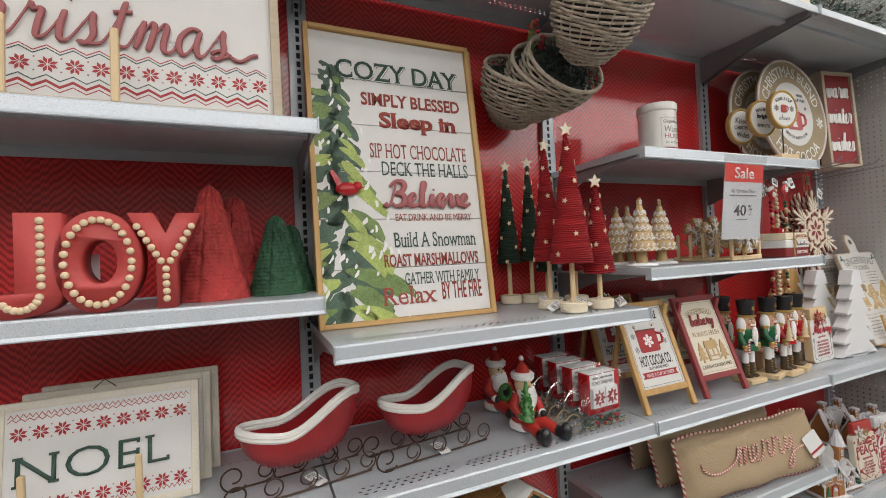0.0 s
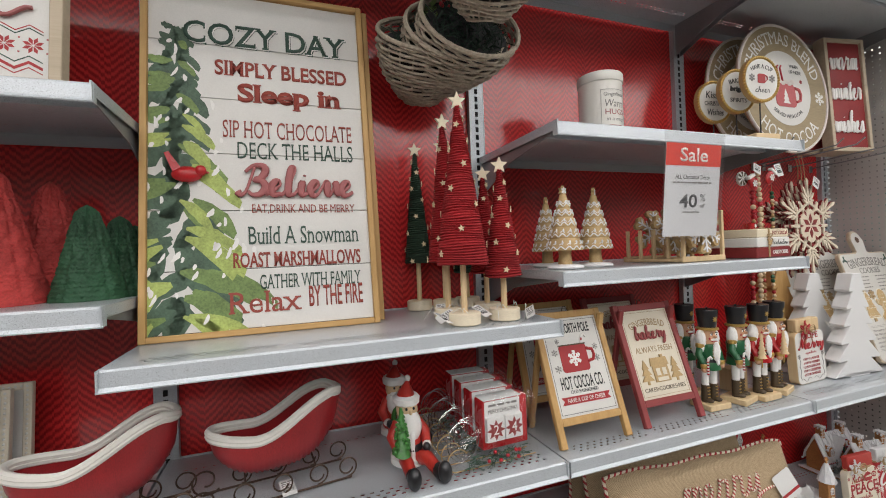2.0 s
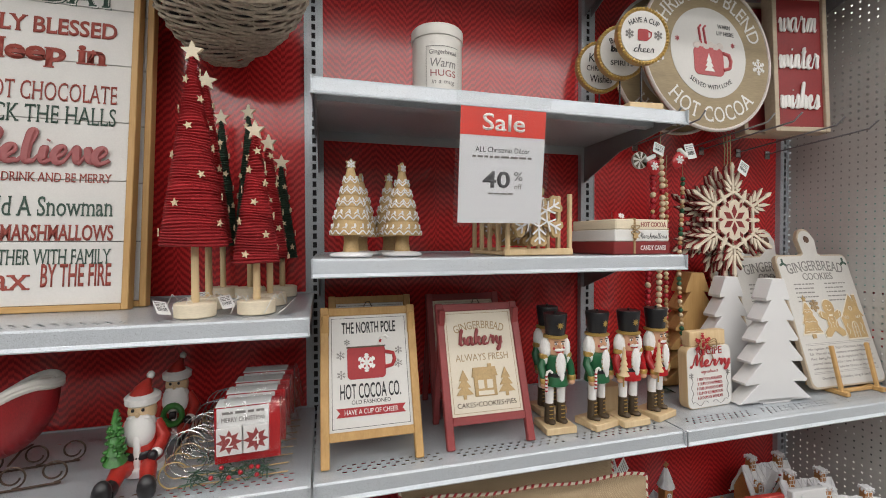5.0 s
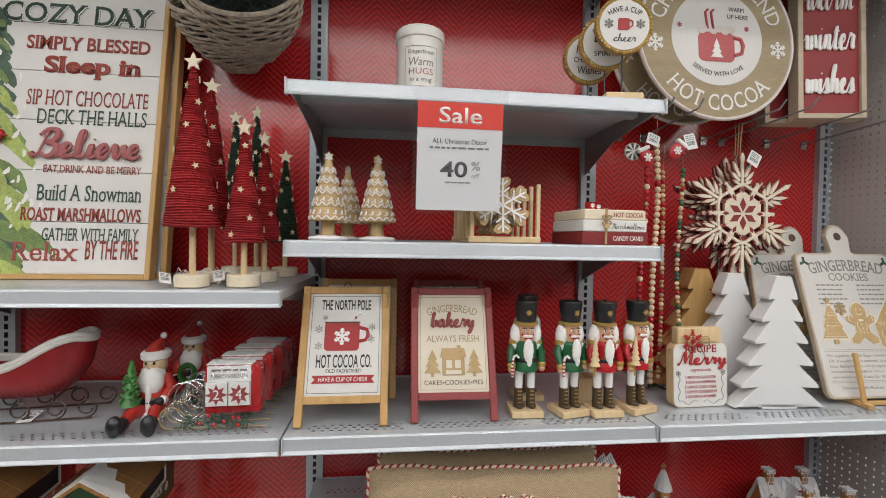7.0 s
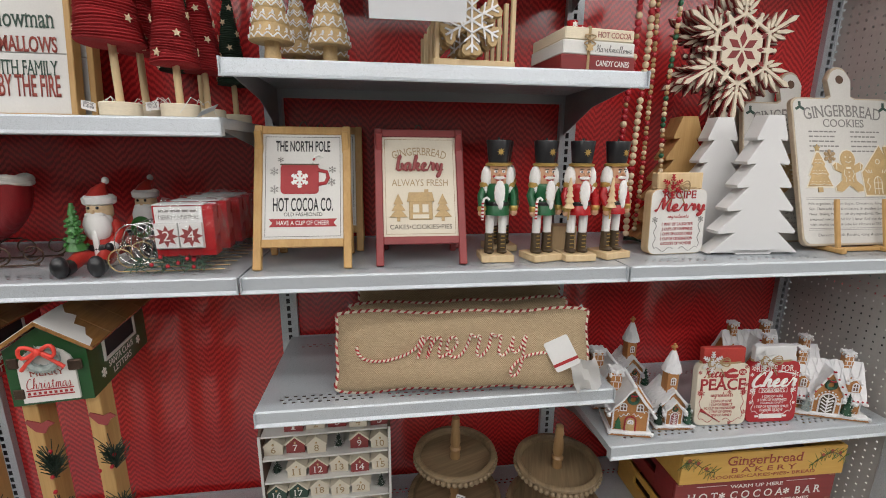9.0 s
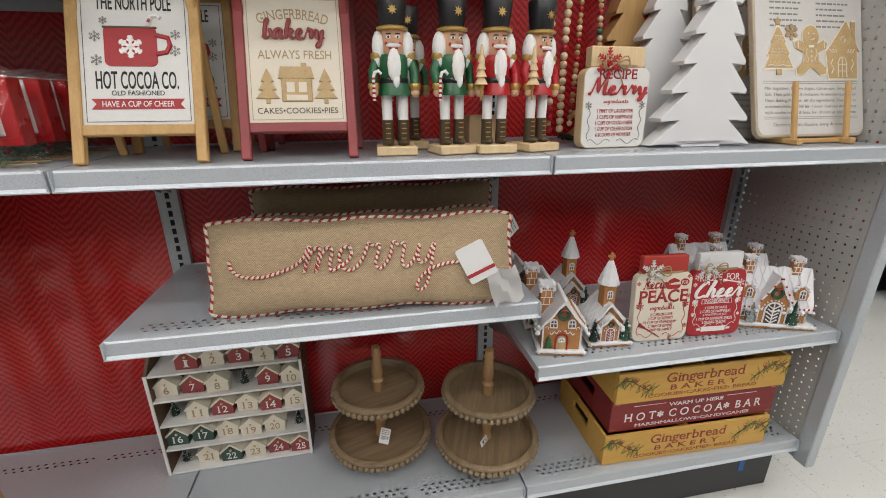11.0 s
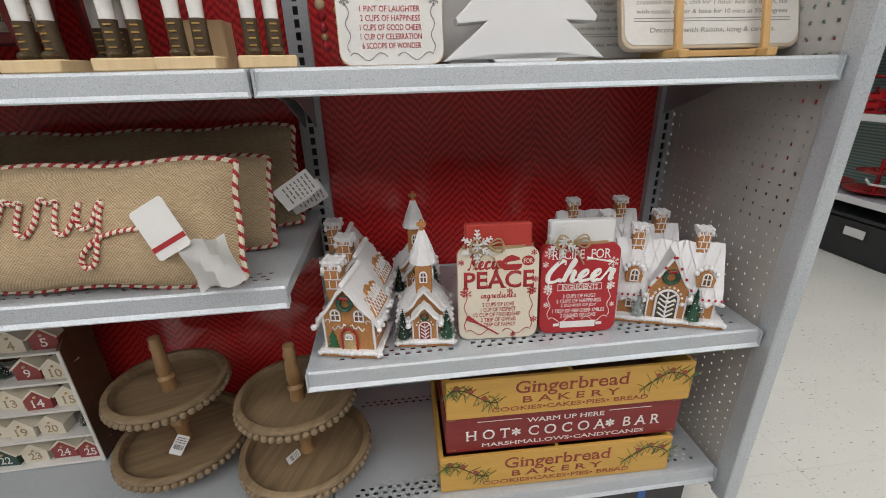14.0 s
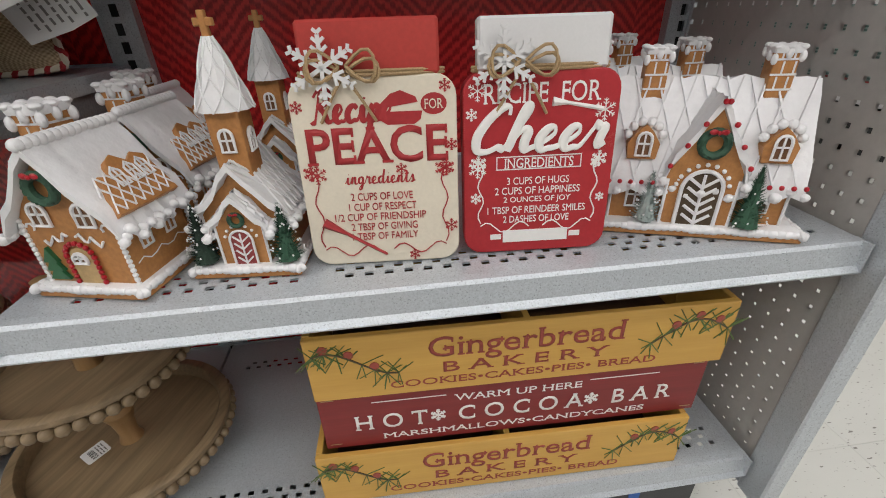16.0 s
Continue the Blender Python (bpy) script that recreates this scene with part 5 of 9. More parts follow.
easel_sign(0.128, -0.392, 0.224, 0.348, PINE, WHITE_PAINT, "pine easel sign with a red cocoa mug and black words", "cocoa", 20)
easel_sign(0.148, -0.215, 0.224, 0.348, PINE, WHITE_PAINT, "pine easel sign standing behind a like one", "cocoa", 16)
easel_sign(0.408, -0.384, 0.222, 0.345, MAROON, CREAM, "dark red easel sign with biscuit house and bakery words", "bakery", 20)
easel_sign(0.420, -0.205, 0.222, 0.345, MAROON, CREAM, "dark red easel sign standing behind a like one", "bakery", 16)


# nutcrackers: plain carved statues, one mesh each
def nutcracker(x, y, turn, coat, staff):
    bm = bmesh.new()
    zones = []

    def add(b, mt):
        before = len(bm.faces)
        merged(bm, b)
        zones.append((before, len(bm.faces), mt))
    add(box(-0.042, 0.042, -0.038, 0.038, 0, 0.018, 0.002), 0)
    for s in (-1, 1):
        add(lathe([(0.012, 0.018), (0.0125, 0.022), (0.0115, 0.060), (0.0125, 0.070)], 12, m=pose(s * 0.0165, 0, 0)), 4)
        add(ball(0.013, (s * 0.0165, -0.009, 0.024), (0.9, 1.4, 0.55), 10), 4)
        for k in range(4):
            add(box(s * 0.0165 - 0.005, s * 0.0165 + 0.005, -0.0135, -0.011, 0.032 + 0.010 * k, 0.034 + 0.010 * k), 5)
        add(lathe([(0.0105, 0.070), (0.0112, 0.100), (0.0108, 0.126)], 12, m=pose(s * 0.0165, 0, 0)), 1)
    add(lathe([(0.033, 0.118), (0.0325, 0.122), (0.029, 0.140), (0.0265, 0.146), (0.0275, 0.150), (0.030, 0.185), (0.027, 0.194), (0.012, 0.198)], 20), 2)
    add(lathe([(0.0285, 0.141), (0.0295, 0.143), (0.0295, 0.149), (0.0285, 0.151)], 20), 6)
    add(box(-0.004, 0.004, -0.0310, -0.027, 0.150, 0.190, 0.001), 5)
    for k in range(3):
        for s in (-1, 1):
            add(ball(0.0026, (s * 0.011, -0.0285, 0.158 + 0.011 * k), seg=6), 5)
    add(lathe([(0.0205, 0.194), (0.0225, 0.199), (0.0230, 0.232), (0.0225, 0.238)], 18), 3)
    add(ball(0.0055, (0, -0.025, 0.219), (0.8, 1.3, 1.0), 8), 3)
    for s in (-1, 1):
        add(ball(0.0042, (s * 0.009, -0.0215, 0.225), (1.2, 0.4, 0.8), 8), 1)
        add(ball(0.0022, (s * 0.009, -0.0232, 0.225), seg=6), 6)
        add(box(s * 0.009 - 0.005, s * 0.009 + 0.005, -0.0238, -0.021, 0.2298, 0.2314), 6)
        add(ball(0.0042, (s * 0.013, -0.0185, 0.213), (1, 0.4, 0.9), 6), 8)
        add(ball(0.0160, (s * 0.027, 0.002, 0.208), (0.95, 1.05, 2.0), 10), 7)
        add(ball(0.0110, (s * 0.031, -0.004, 0.186), (0.8, 0.8, 1.5), 8), 7)
    add(box(-0.009, 0.009, -0.0248, -0.018, 0.2035, 0.2065), 8)
    add(ball(0.0165, (0, -0.0290, 0.174), (0.85, 0.5, 1.9), 10), 7)
    add(ball(0.0090, (0.003, -0.0300, 0.148), (0.8, 0.5, 1.8), 8), 7)
    add(ball(0.010, (0, -0.0235, 0.2100), (1.5, 0.35, 0.45), 8), 7)
    add(lathe([(0.0245, 0.237), (0.0315, 0.239), (0.0315, 0.243), (0.0250, 0.246)], 20), 5)
    add(lathe([(0.0240, 0.245), (0.0250, 0.250), (0.0305, 0.297), (0.0295, 0.300), (0.010, 0.300)], 20), 6)
    add(slab(star(0.0095, 8, 0.45, 0, 0.272), -0.0285, -0.0262), 5)
    add(tube([(0, 0, 0.300), (0, 0, 0.306)], 0.003, 6), 6)
    for s in (-1, 1):
        add(tube([(s * 0.030, 0, 0.190), (s * 0.041, -0.002, 0.165), (s * 0.042, -0.008 if s > 0 else -0.022, 0.138)], 0.0105, 10, taper=[1, 0.95, 0.9]), 2)
        add(lathe([(0.0095, 0.128), (0.0115, 0.132), (0.0115, 0.138), (0.0100, 0.141)], 10, m=pose(s * 0.042, -0.008 if s > 0 else -0.022, 0)), 5)
        add(ball(0.0098, (s * 0.042, -0.008 if s > 0 else -0.022, 0.124), seg=10), 3)
        add(lathe([(0.0115, 0.186), (0.0135, 0.190), (0.0125, 0.197), (0.006, 0.200)], 10, m=pose(s * 0.032, 0, 0)), 5)
    if staff == "tree":
        for k in range(5):
            add(lathe([(0.014 - 0.0022 * k, 0), (0.004 - 0.0005 * k, 0.018)], 10, m=pose(-0.042, -0.034, 0.138 + 0.014 * k)), 0)
        add(tube([(-0.042, -0.033, 0.108), (-0.042, -0.034, 0.14)], 0.002, 6), 5)
    elif staff == "cane":
        pts = [(-0.042, -0.034, 0.108), (-0.042, -0.034, 0.150), (-0.039, -0.034, 0.160), (-0.032, -0.034, 0.163), (-0.026, -0.034, 0.157)]
        add(tube(pts, 0.0032, 8), 1)
        for k in range(5):
            add(lathe([(0.0035, 0), (0.0035, 0.004)], 8, m=pose(-0.042, -0.034, 0.111 + 0.009 * k)), 8)
    bmesh.ops.recalc_face_normals(bm, faces=bm.faces[:])
    bm.faces.ensure_lookup_table()
    for a, c, mt in zones:
        for i in range(a, c):
            bm.faces[i].material_index = mt
            bm.faces[i].smooth = True
    me = bpy.data.meshes.new("nutcracker")
    bm.to_mesh(me)
    bm.free()
    for mt in (PALE_WOOD, WHITE_GLOSS, GREEN_GLOSS if coat == "green" else RED_GLOSS, SKIN_PAINT, BROWN_BOOT, GOLD_BRIGHT, BLACK_GLOSS, FUR, BERRY):
        me.materials.append(mt)
    me.set_sharp_from_angle(angle=radians(40))
    ob = new("nutcracker", me)
    ob.matrix_basis = pose(x, y, 1.1115, 0, 0, turn)
    return tagged(ob, "painted wooden nutcracker figure in a " + coat + " coat and black hat", "nutcracker", "nutcrackers")


GOLD_BRIGHT = surface("gold_trim_paint", (0.52, 0.34, 0.10), 0.35, metal=0.5, vary=0.1)
nutcracker(0.600, -0.340, -2, "green", "cane")
nutcracker(0.720, -0.345, 14, "green", "cane")
nutcracker(0.812, -0.352, 2, "red", "tree")
nutcracker(0.914, -0.336, 18, "red", "tree")
nutcracker(0.640, -0.225, 4, "green", "cane")
t = thing("wooden_block", "pale wooden block lying among the nutcracker figures", "block", pose(0.808, -0.27, 1.1115))
part("block", box(-0.035, 0.035, -0.02, 0.03, 0, 0.075, 0.002), PALE_WOOD, t)

# tin on the top shelf
t = thing("cookie_tin", "round cream enamel tin with a lid and grey script label", "tin", pose(0.313, -0.240, 1.9265))
part("body", lathe([(0.062, 0), (0.064, 0.002), (0.064, 0.180), (0.063, 0.182)], 40), ENAMEL, t, smooth=True)
part("lid", lathe([(0.0665, 0.180), (0.0672, 0.183), (0.0672, 0.204), (0.064, 0.208), (0.058, 0.2095), (0.002, 0.211)], 40), ENAMEL, t, "cream pressed lid", smooth=True)


def wrapped(ob, r):
    for p in ob.data.vertices:
        a = p.co.x / r
        q = r - p.co.y
        p.co.x, p.co.y = q * math.sin(a), -q * math.cos(a)


rim = bmesh.new()
for q in ((-0.044, 0.044, 0.018, 0.0192), (-0.044, 0.044, 0.150, 0.1512), (-0.0445, -0.0435, 0.018, 0.151), (0.0435, 0.0445, 0.018, 0.151)):
    n = 12
    for i in range(n):
        xa, xb = q[0] + (q[1] - q[0]) * i / n, q[0] + (q[1] - q[0]) * (i + 1) / n
        rim.faces.new([rim.verts.new(p) for p in ((xa, -0.0006, q[2]), (xb, -0.0006, q[2]), (xb, -0.0006, q[3]), (xa, -0.0006, q[3]))])
wrapped(part("label_border", rim, GREY_INK, t), 0.0642)
for body, z, w, h, sl, mt in (("Gingerbread", 0.135, 0.072, 0.015, 0, GREY_INK), ("Warm", 0.110, 0.066, 0.022, 0.2, GREY_INK), ("HUGS", 0.085, 0.066, 0.016, 0, DUSTY_RED), ("in a mug", 0.062, 0.060, 0.014, 0.2, GREY_INK)):
    wrapped(letters(t, body, 0, z, w, h, mt, -0.0003, 0.0003, sl), 0.0642)
b = bmesh.new()
for i in range(12):
    xa, xb = -0.046 + 0.092 * i / 12, -0.046 + 0.092 * (i + 1) / 12
    b.faces.new([b.verts.new(p) for p in ((xa, -0.0008, 0.026), (xb, -0.0008, 0.026), (xb, -0.0008, 0.046), (xa, -0.0008, 0.046))])
wrapped(part("label_ribbon", b, MAROON, t), 0.0642)
wrapped(letters(t, "BAKERY", 0, 0.036, 0.060, 0.011, WHITE_INK, -0.0009, 0.0003), 0.0642)


# sale card on the shelf rail
DIM_INK = surface("faded_black_ink", (0.07, 0.07, 0.075), 0.5, vary=0.1)
t = thing("sale_sign", "white and red sale card in a clear sleeve", "sale sign", pose(0.394, -0.464, 1.628, 6) @ Matrix.Diagonal((1.05, 1.05, 1.05, 1)))
part("card", box(-0.092, 0.092, 0, 0.0008, 0.008, 0.236), SALE_CARD, t)
part("header_band", box(-0.092, 0.092, -0.0006, -0.0001, 0.182, 0.236), SALE_RED, t, "red header band")
letters(t, "Sale", 0, 0.209, 0.092, 0.034, WHITE_INK, -0.0008, 0.0002, bold=0.012)
letters(t, "ALL Christmas D\u00e9cor", 0.0, 0.155, 0.118, 0.0105, BLACK_INK, -0.0002, 0.0002)
b = bars(t, 1, -0.065, 0.068, 0.141, 0.01, 0.004, GREY_INK, -0.0004, seed=4)
letters(t, "40", -0.012, 0.096, 0.060, 0.034, DIM_INK, -0.0002, 0.0002, bold=0.02)
letters(t, "%", 0.036, 0.104, 0.020, 0.018, DIM_INK, -0.0002, 0.0002)
letters(t, "off", 0.036, 0.083, 0.018, 0.010, GREY_INK, -0.0002, 0.0002)
bars(t, 1, -0.03, 0.03, 0.068, 0.01, 0.003, GREY_INK, -0.0004, seed=5)
sl = part("clear_sleeve", slab([(-0.102, 0.0), (0.102, 0.0), (0.102, 0.262), (-0.102, 0.262)], -0.0030, -0.0026), SLEEVE, t, "clear plastic sleeve")
sl.visible_shadow = False


# gingerbread cone trees
def biscuit_tree(x, y, s, turn):
    t = thing("gingerbread_tree", "tiered gingerbread cone tree with piped white icing", "cone tree", pose(x, y, 1.5635, 0, 0, turn) @ Matrix.Diagonal((s, s, s * 1.10, 1)), "gingerbread cone trees")
    part("base", lathe([(0.046, 0), (0.048, 0.003), (0.044, 0.007), (0.020, 0.010)], 24), ICING, t, "white iced foot", smooth=True)
    part("trunk", lathe([(0.019, 0.008), (0.016, 0.030), (0.017, 0.046)], 16), BISCUIT, t, smooth=True)
    prof = [(0.010, 0.044)]
    tiers = [(0.046, 0.030), (0.039, 0.027), (0.032, 0.024), (0.025, 0.022), (0.018, 0.020)]
    z = 0.042
    for i, (r, h) in enumerate(tiers):
        nxt = tiers[i + 1][0] if i < 4 else 0.012
        prof += [(r, z + 0.001), (r + 0.001, z + 0.005), (nxt * 0.98, z + h)]
        z += h
    prof += [(0.008, z + 0.014), (0.002, z + 0.016)]
    part("cone", lathe(prof, 28), BISCUIT, t, smooth=True)
    z = 0.042
    for i, (r, h) in enumerate(tiers):
        n = 22
        wave = []
        for k in range(n * 4):
            a = 2 * math.pi * k / (n * 4)
            q = r * 1.01 - 0.0005
            wave.append((q * math.cos(a), q * math.sin(a), z + 0.007 + 0.0035 * math.sin(a * (14 - 2 * i))))
        part("icing_wave", tube(wave, 0.0017, 5, closed=True), ICING, t)
        part("icing_wave", tube([(px * 0.93, py * 0.93, pz + 0.0065) for px, py, pz in wave], 0.0012, 5, closed=True), ICING, t)
        dots = bmesh.new()
        for k in range(14 - 2 * i):
            a = 2 * math.pi * k / (14 - 2 * i) + 0.2
            nxt = tiers[i + 1][0] if i < 4 else 0.012
            q = r + (nxt - r) * 0.62
            ball(0.0028, (q * math.cos(a), q * math.sin(a), z + h * 0.65), (1, 1, 1.9), 6, dots)
        part("icing_dots", dots, ICING, t)
        z += h
    part("top_flower", slab(star(0.013, 6, 0.62, 0, z + 0.022), -0.004, 0.004), BISCUIT, t)
    part("flower_icing", snow_arms(0.009, 0.002, -0.0052, -0.0042, 0, z + 0.022), ICING, t)
    return t


biscuit_tree(0.085, -0.345, 1.0, 10)
biscuit_tree(0.205, -0.320, 1.0, 40)
biscuit_tree(0.118, -0.215, 0.94, 70)
biscuit_tree(0.192, -0.195, 0.97, 20)

# crate of snowflake biscuits
t = thing("cookie_crate", "pale wooden slat crate holding clay gingerbread snowflakes", "crate", pose(0.520, -0.300, 1.5635, 0, 0, 4))
part("floor_board", box(-0.095, 0.085, -0.10, 0.10, 0.0, 0.010, 0.002), PALE_WOOD, t)
for y in (-0.105, 0.097):
    part("end_rail", box(-0.098, 0.088, y, y + 0.010, 0.0, 0.016, 0.002), PALE_WOOD, t)
for sx in (-0.094, 0.076):
    for k in range(5):
        part("slat_post", box(sx, sx + 0.010, -0.104 + 0.048 * k, -0.094 + 0.048 * k, 0.010, 0.098 + (0.05 if sx > 0 else 0.0), 0.0015), PALE_WOOD, t)
sf = thing("biscuit_snowflake", "large clay gingerbread snowflake with white icing lines", "snowflake", pose(0.512, -0.412, 1.5805, -6, 0, 2))
b = bmesh.new()
for k in range(6):
    a = radians(30 + 60 * k)
    ca, sa = math.cos(a), math.sin(a)
    slab([(p * ca - q * sa, 0.075 + p * sa + q * ca) for p, q in ((0.0, 0.011), (0.045, 0.010), (0.052, 0.019), (0.064, 0.022), (0.071, 0.014), (0.068, 0.0), (0.071, -0.014), (0.064, -0.022), (0.052, -0.019), (0.045, -0.010), (0.0, -0.011))], -0.008 + 0.0002 * k, 0.006, b)
part("biscuit", b, BISCUIT, sf)
ic = snow_arms(0.066, 0.0045, -0.0110, -0.0082, 0, 0.075, turn=30)
for k in range(6):
    a0, a1 = radians(60 * k + 30), radians(60 * k + 90)
    tube([(0.026 * math.cos(a0), -0.0095, 0.075 + 0.026 * math.sin(a0)), (0.026 * math.cos(a1), -0.0095, 0.075 + 0.026 * math.sin(a1))], 0.0022, 5, ic)
part("icing", ic, ICING, sf, "white piped icing")
for k in range(3):
    c = copy_thing(sf, pose(0.508 - 0.004 * k, -0.375 + 0.06 * k, 1.5805, -8, 0, 6 - 7 * k))

# stack of wooden books
t = thing("book_stack", "stack of painted wooden books tied with twine", "book stack", pose(0.800, -0.330, 1.5635, 0, 0, 6), "")
for i, (z0, z1, mt, body, tx, w) in enumerate(((0.0, 0.032, RED_WOOD, "CANDY CANES", WHITE_INK, 0.085), (0.0325, 0.062, WHITE_PAINT, "Marshmallows", BLACK_INK, 0.095), (0.0625, 0.088, CREAM_WOOD, "HOT COCOA", MAROON, 0.085))):
    bk = part("book", box(-0.098 + 0.003 * i, 0.088 - 0.004 * i, -0.085, 0.08, z0, z1, 0.002), mt, t)
    letters(bk, body, 0.030, (z0 + z1) / 2, w, 0.016 if i == 1 else 0.012, tx, -0.0850, 0.0008, 0.15 if i == 1 else 0, 0.04 if i == 1 else 0.0, style="script" if i == 1 else "serif")
part("twine_band", box(-0.036, -0.030, -0.0875, 0.0825, -0.0004 + 0.0012, 0.0905, 0.0008), TWINE, t)
part("twine_bow", tube([(-0.033 + 0.014 * math.sin(2 * a), -0.089, 0.062 + 0.011 * math.sin(a)) for a in [k * math.pi / 9 for k in range(19)]], 0.0016, 5), TWINE, t)
part("wooden_charm", slab(star(0.010, 6, 0.6, -0.033, 0.046), -0.091, -0.0875), BISCUIT, t)
for k, x in enumerate((-0.058, -0.022)):
    part("mini_mug", lathe([(0.010, 0.0), (0.012, 0.004), (0.0125, 0.019), (0.011, 0.0192), (0.010, 0.008)], 16, m=pose(x, -0.05 + 0.03 * k, 0.0885)), RED_GLOSS, t, "tiny red mug", smooth=True)
    part("mug_flake", snow_arms(0.0065, 0.0018, -0.0136, -0.0128, 0, 0.0, twigs=1), WHITE_INK, t, m=pose(x, -0.05 + 0.03 * k, 0.0985))


# ---- pillow shelf ----
def pillow(x, y, z, w, h, d, lean, turn, label, word):
    t = thing("lumbar_pillow", label, "pillow", pose(x, y, z, -lean, 0, turn), "burlap pillows")
    b = bmesh.new()
    nx, nz = 40, 18
    rnd = random.Random(int(x * 100))

    def edge(u, v):
        sx, sz = 2 * u - 1, 2 * v - 1
        px = sx * w / 2 * (1 - 0.026 * (1 - abs(sz) ** 2) * abs(sx) ** 3 - 0.020 * abs(sx * sz) ** 14) + 0.0025 * math.sin(sz * 5 + 2 * sx)
        pz = h / 2 + sz * h / 2 * (1 - 0.065 * (1 - abs(sx) ** 2.2) * abs(sz) ** 3 - 0.055 * abs(sx * sz) ** 14) + 0.0030 * math.sin(sx * 9 + sz) * abs(sz)
        puff = (max(0, (1 - abs(sx) ** 5)) * max(0, (1 - abs(sz) ** 3))) ** 0.55
        return px, pz, puff
    sides = []
    for s in (-1, 1):
        g = []
        for i in range(nx + 1):
            col = []
            for j in range(nz + 1):
                px, pz, puff = edge(i / nx, j / nz)
                wob = 0.05 * math.sin(7 * i / nx + s) * math.sin(5 * j / nz + 1) + 0.03 * noise.noise(Vector((px * 18, pz * 18, s)))
                col.append(b.verts.new((px, s * d / 2 * puff * (1 + wob), pz)))
            g.append(col)
        sides.append(g)
        for i in range(nx):
            for j in range(nz):
                b.faces.new((g[i][j], g[i + 1][j], g[i + 1][j + 1], g[i][j + 1]))
    bmesh.ops.remove_doubles(b, verts=b.verts, dist=1e-5)
    cover = part("cover", b, BURLAP, t, smooth=True)
    ring = [edge(i / 60, 0) for i in range(60)] + [edge(1, j / 24) for j in range(24)] + [edge(1 - i / 60, 1) for i in range(60)] + [edge(0, 1 - j / 24) for j in range(24)]
    ring = [(p[0], 0, p[1]) for p in ring]
    twist(t, ring, 0.0046, True, "piping", 0.020)
    if word:
        script(t, w, h, d, edge)
    return t


def twist(t, pts, r, closed, name, pitch=0.024):
    """Two-colour twisted cord: cream core with a red strand wound round it."""
    part(name, tube(pts, r, 6, closed=closed), CREAM, t, "cream cord with a red strand")
    vs = [Vector(p) for p in pts]
    fine, run = [], 0.0
    n = len(vs)
    for i in range(n if closed else n - 1):
        a, c = vs[i], vs[(i + 1) % n]
        ln = (c - a).length
        k = max(1, int(ln / 0.0018))
        d = (c - a).normalized()
        u = d.cross(Vector((0, 1, 0)))
        u = u.normalized() if u.length > 0.01 else Vector((1, 0, 0))
        v = Vector((0, 1, 0))
        for j in range(k):
            ph = 2 * math.pi * (run + ln * j / k) / pitch
            fine.append(a + (c - a) * j / k + r * 0.60 * (math.cos(ph) * u + math.sin(ph) * v))
        run += ln
    part(name + "_strand", tube(fine, r * 0.80, 5), RED_INK, t, "red strand")


def script(t, w, h, d, edge):
    """The cord word: m e r r y, in one looping line."""
    def at(q, z):
        u, v = q / w + 0.5, z / h
        px, pz, puff = edge(min(1, max(0, u)), min(1, max(0, v)))
        return (q, -d / 2 * puff * 1.03 - 0.002, z)
    base = 0.46 * h

    def shift(q):
        return q if q > 0.15 else 0.148 + (q - 0.150) * 0.906 if q > -0.148 else -0.272 + (q + 0.272) * 1.21
    line = [(-0.272, 0.028), (-0.268, 0.010), (-0.25, -0.004), (-0.22, -0.006), (-0.19, 0.002), (-0.165, 0.014), (-0.148, 0.030), (-0.138, 0.048), (-0.133, 0.052)]
    m_pts = line + [(-0.139, 0.030), (-0.148, 0.0)]
    curves = [m_pts]
    curves.append([(-0.148, 0.0), (-0.134, 0.034), (-0.118, 0.050), (-0.110, 0.044), (-0.116, 0.020), (-0.122, 0.0), (-0.108, 0.034), (-0.092, 0.050), (-0.084, 0.042), (-0.090, 0.014), (-0.086, 0.002), (-0.070, 0.008),
                   (-0.050, 0.020), (-0.040, 0.036), (-0.046, 0.050), (-0.062, 0.044), (-0.068, 0.024), (-0.058, 0.004), (-0.038, 0.002), (-0.018, 0.020), (-0.004, 0.048), (0.000, 0.056), (0.010, 0.050), (0.024, 0.052),
                   (0.020, 0.034), (0.014, 0.010), (0.026, 0.002), (0.046, 0.024), (0.056, 0.056), (0.068, 0.050), (0.082, 0.052), (0.078, 0.030), (0.076, 0.008), (0.090, 0.004), (0.108, 0.026), (0.118, 0.050)])
    curves.append([(0.118, 0.050), (0.112, 0.026), (0.118, 0.010), (0.134, 0.018), (0.150, 0.050), (0.146, 0.020), (0.138, -0.014), (0.128, -0.042), (0.112, -0.050), (0.108, -0.036), (0.122, -0.018), (0.146, -0.002), (0.180, 0.006), (0.215, 0.008), (0.245, 0.016)])
    for c in curves:
        smooth = []
        for i in range(len(c) - 1):
            p0, p1, p2, p3 = c[max(0, i - 1)], c[i], c[i + 1], c[min(len(c) - 1, i + 2)]
            for k in range(5):
                u = k / 5
                smooth.append(tuple(0.5 * (2 * p1[a] + (p2[a] - p0[a]) * u + (2 * p0[a] - 5 * p1[a] + 4 * p2[a] - p3[a]) * u * u + (3 * p1[a] - p0[a] - 3 * p2[a] + p3[a]) * u ** 3) for a in (0, 1)))
        smooth.append(c[-1])
        twist(t, [at(shift(x), base + z) for x, z in smooth], 0.0034, False, "cord_word", 0.0105)


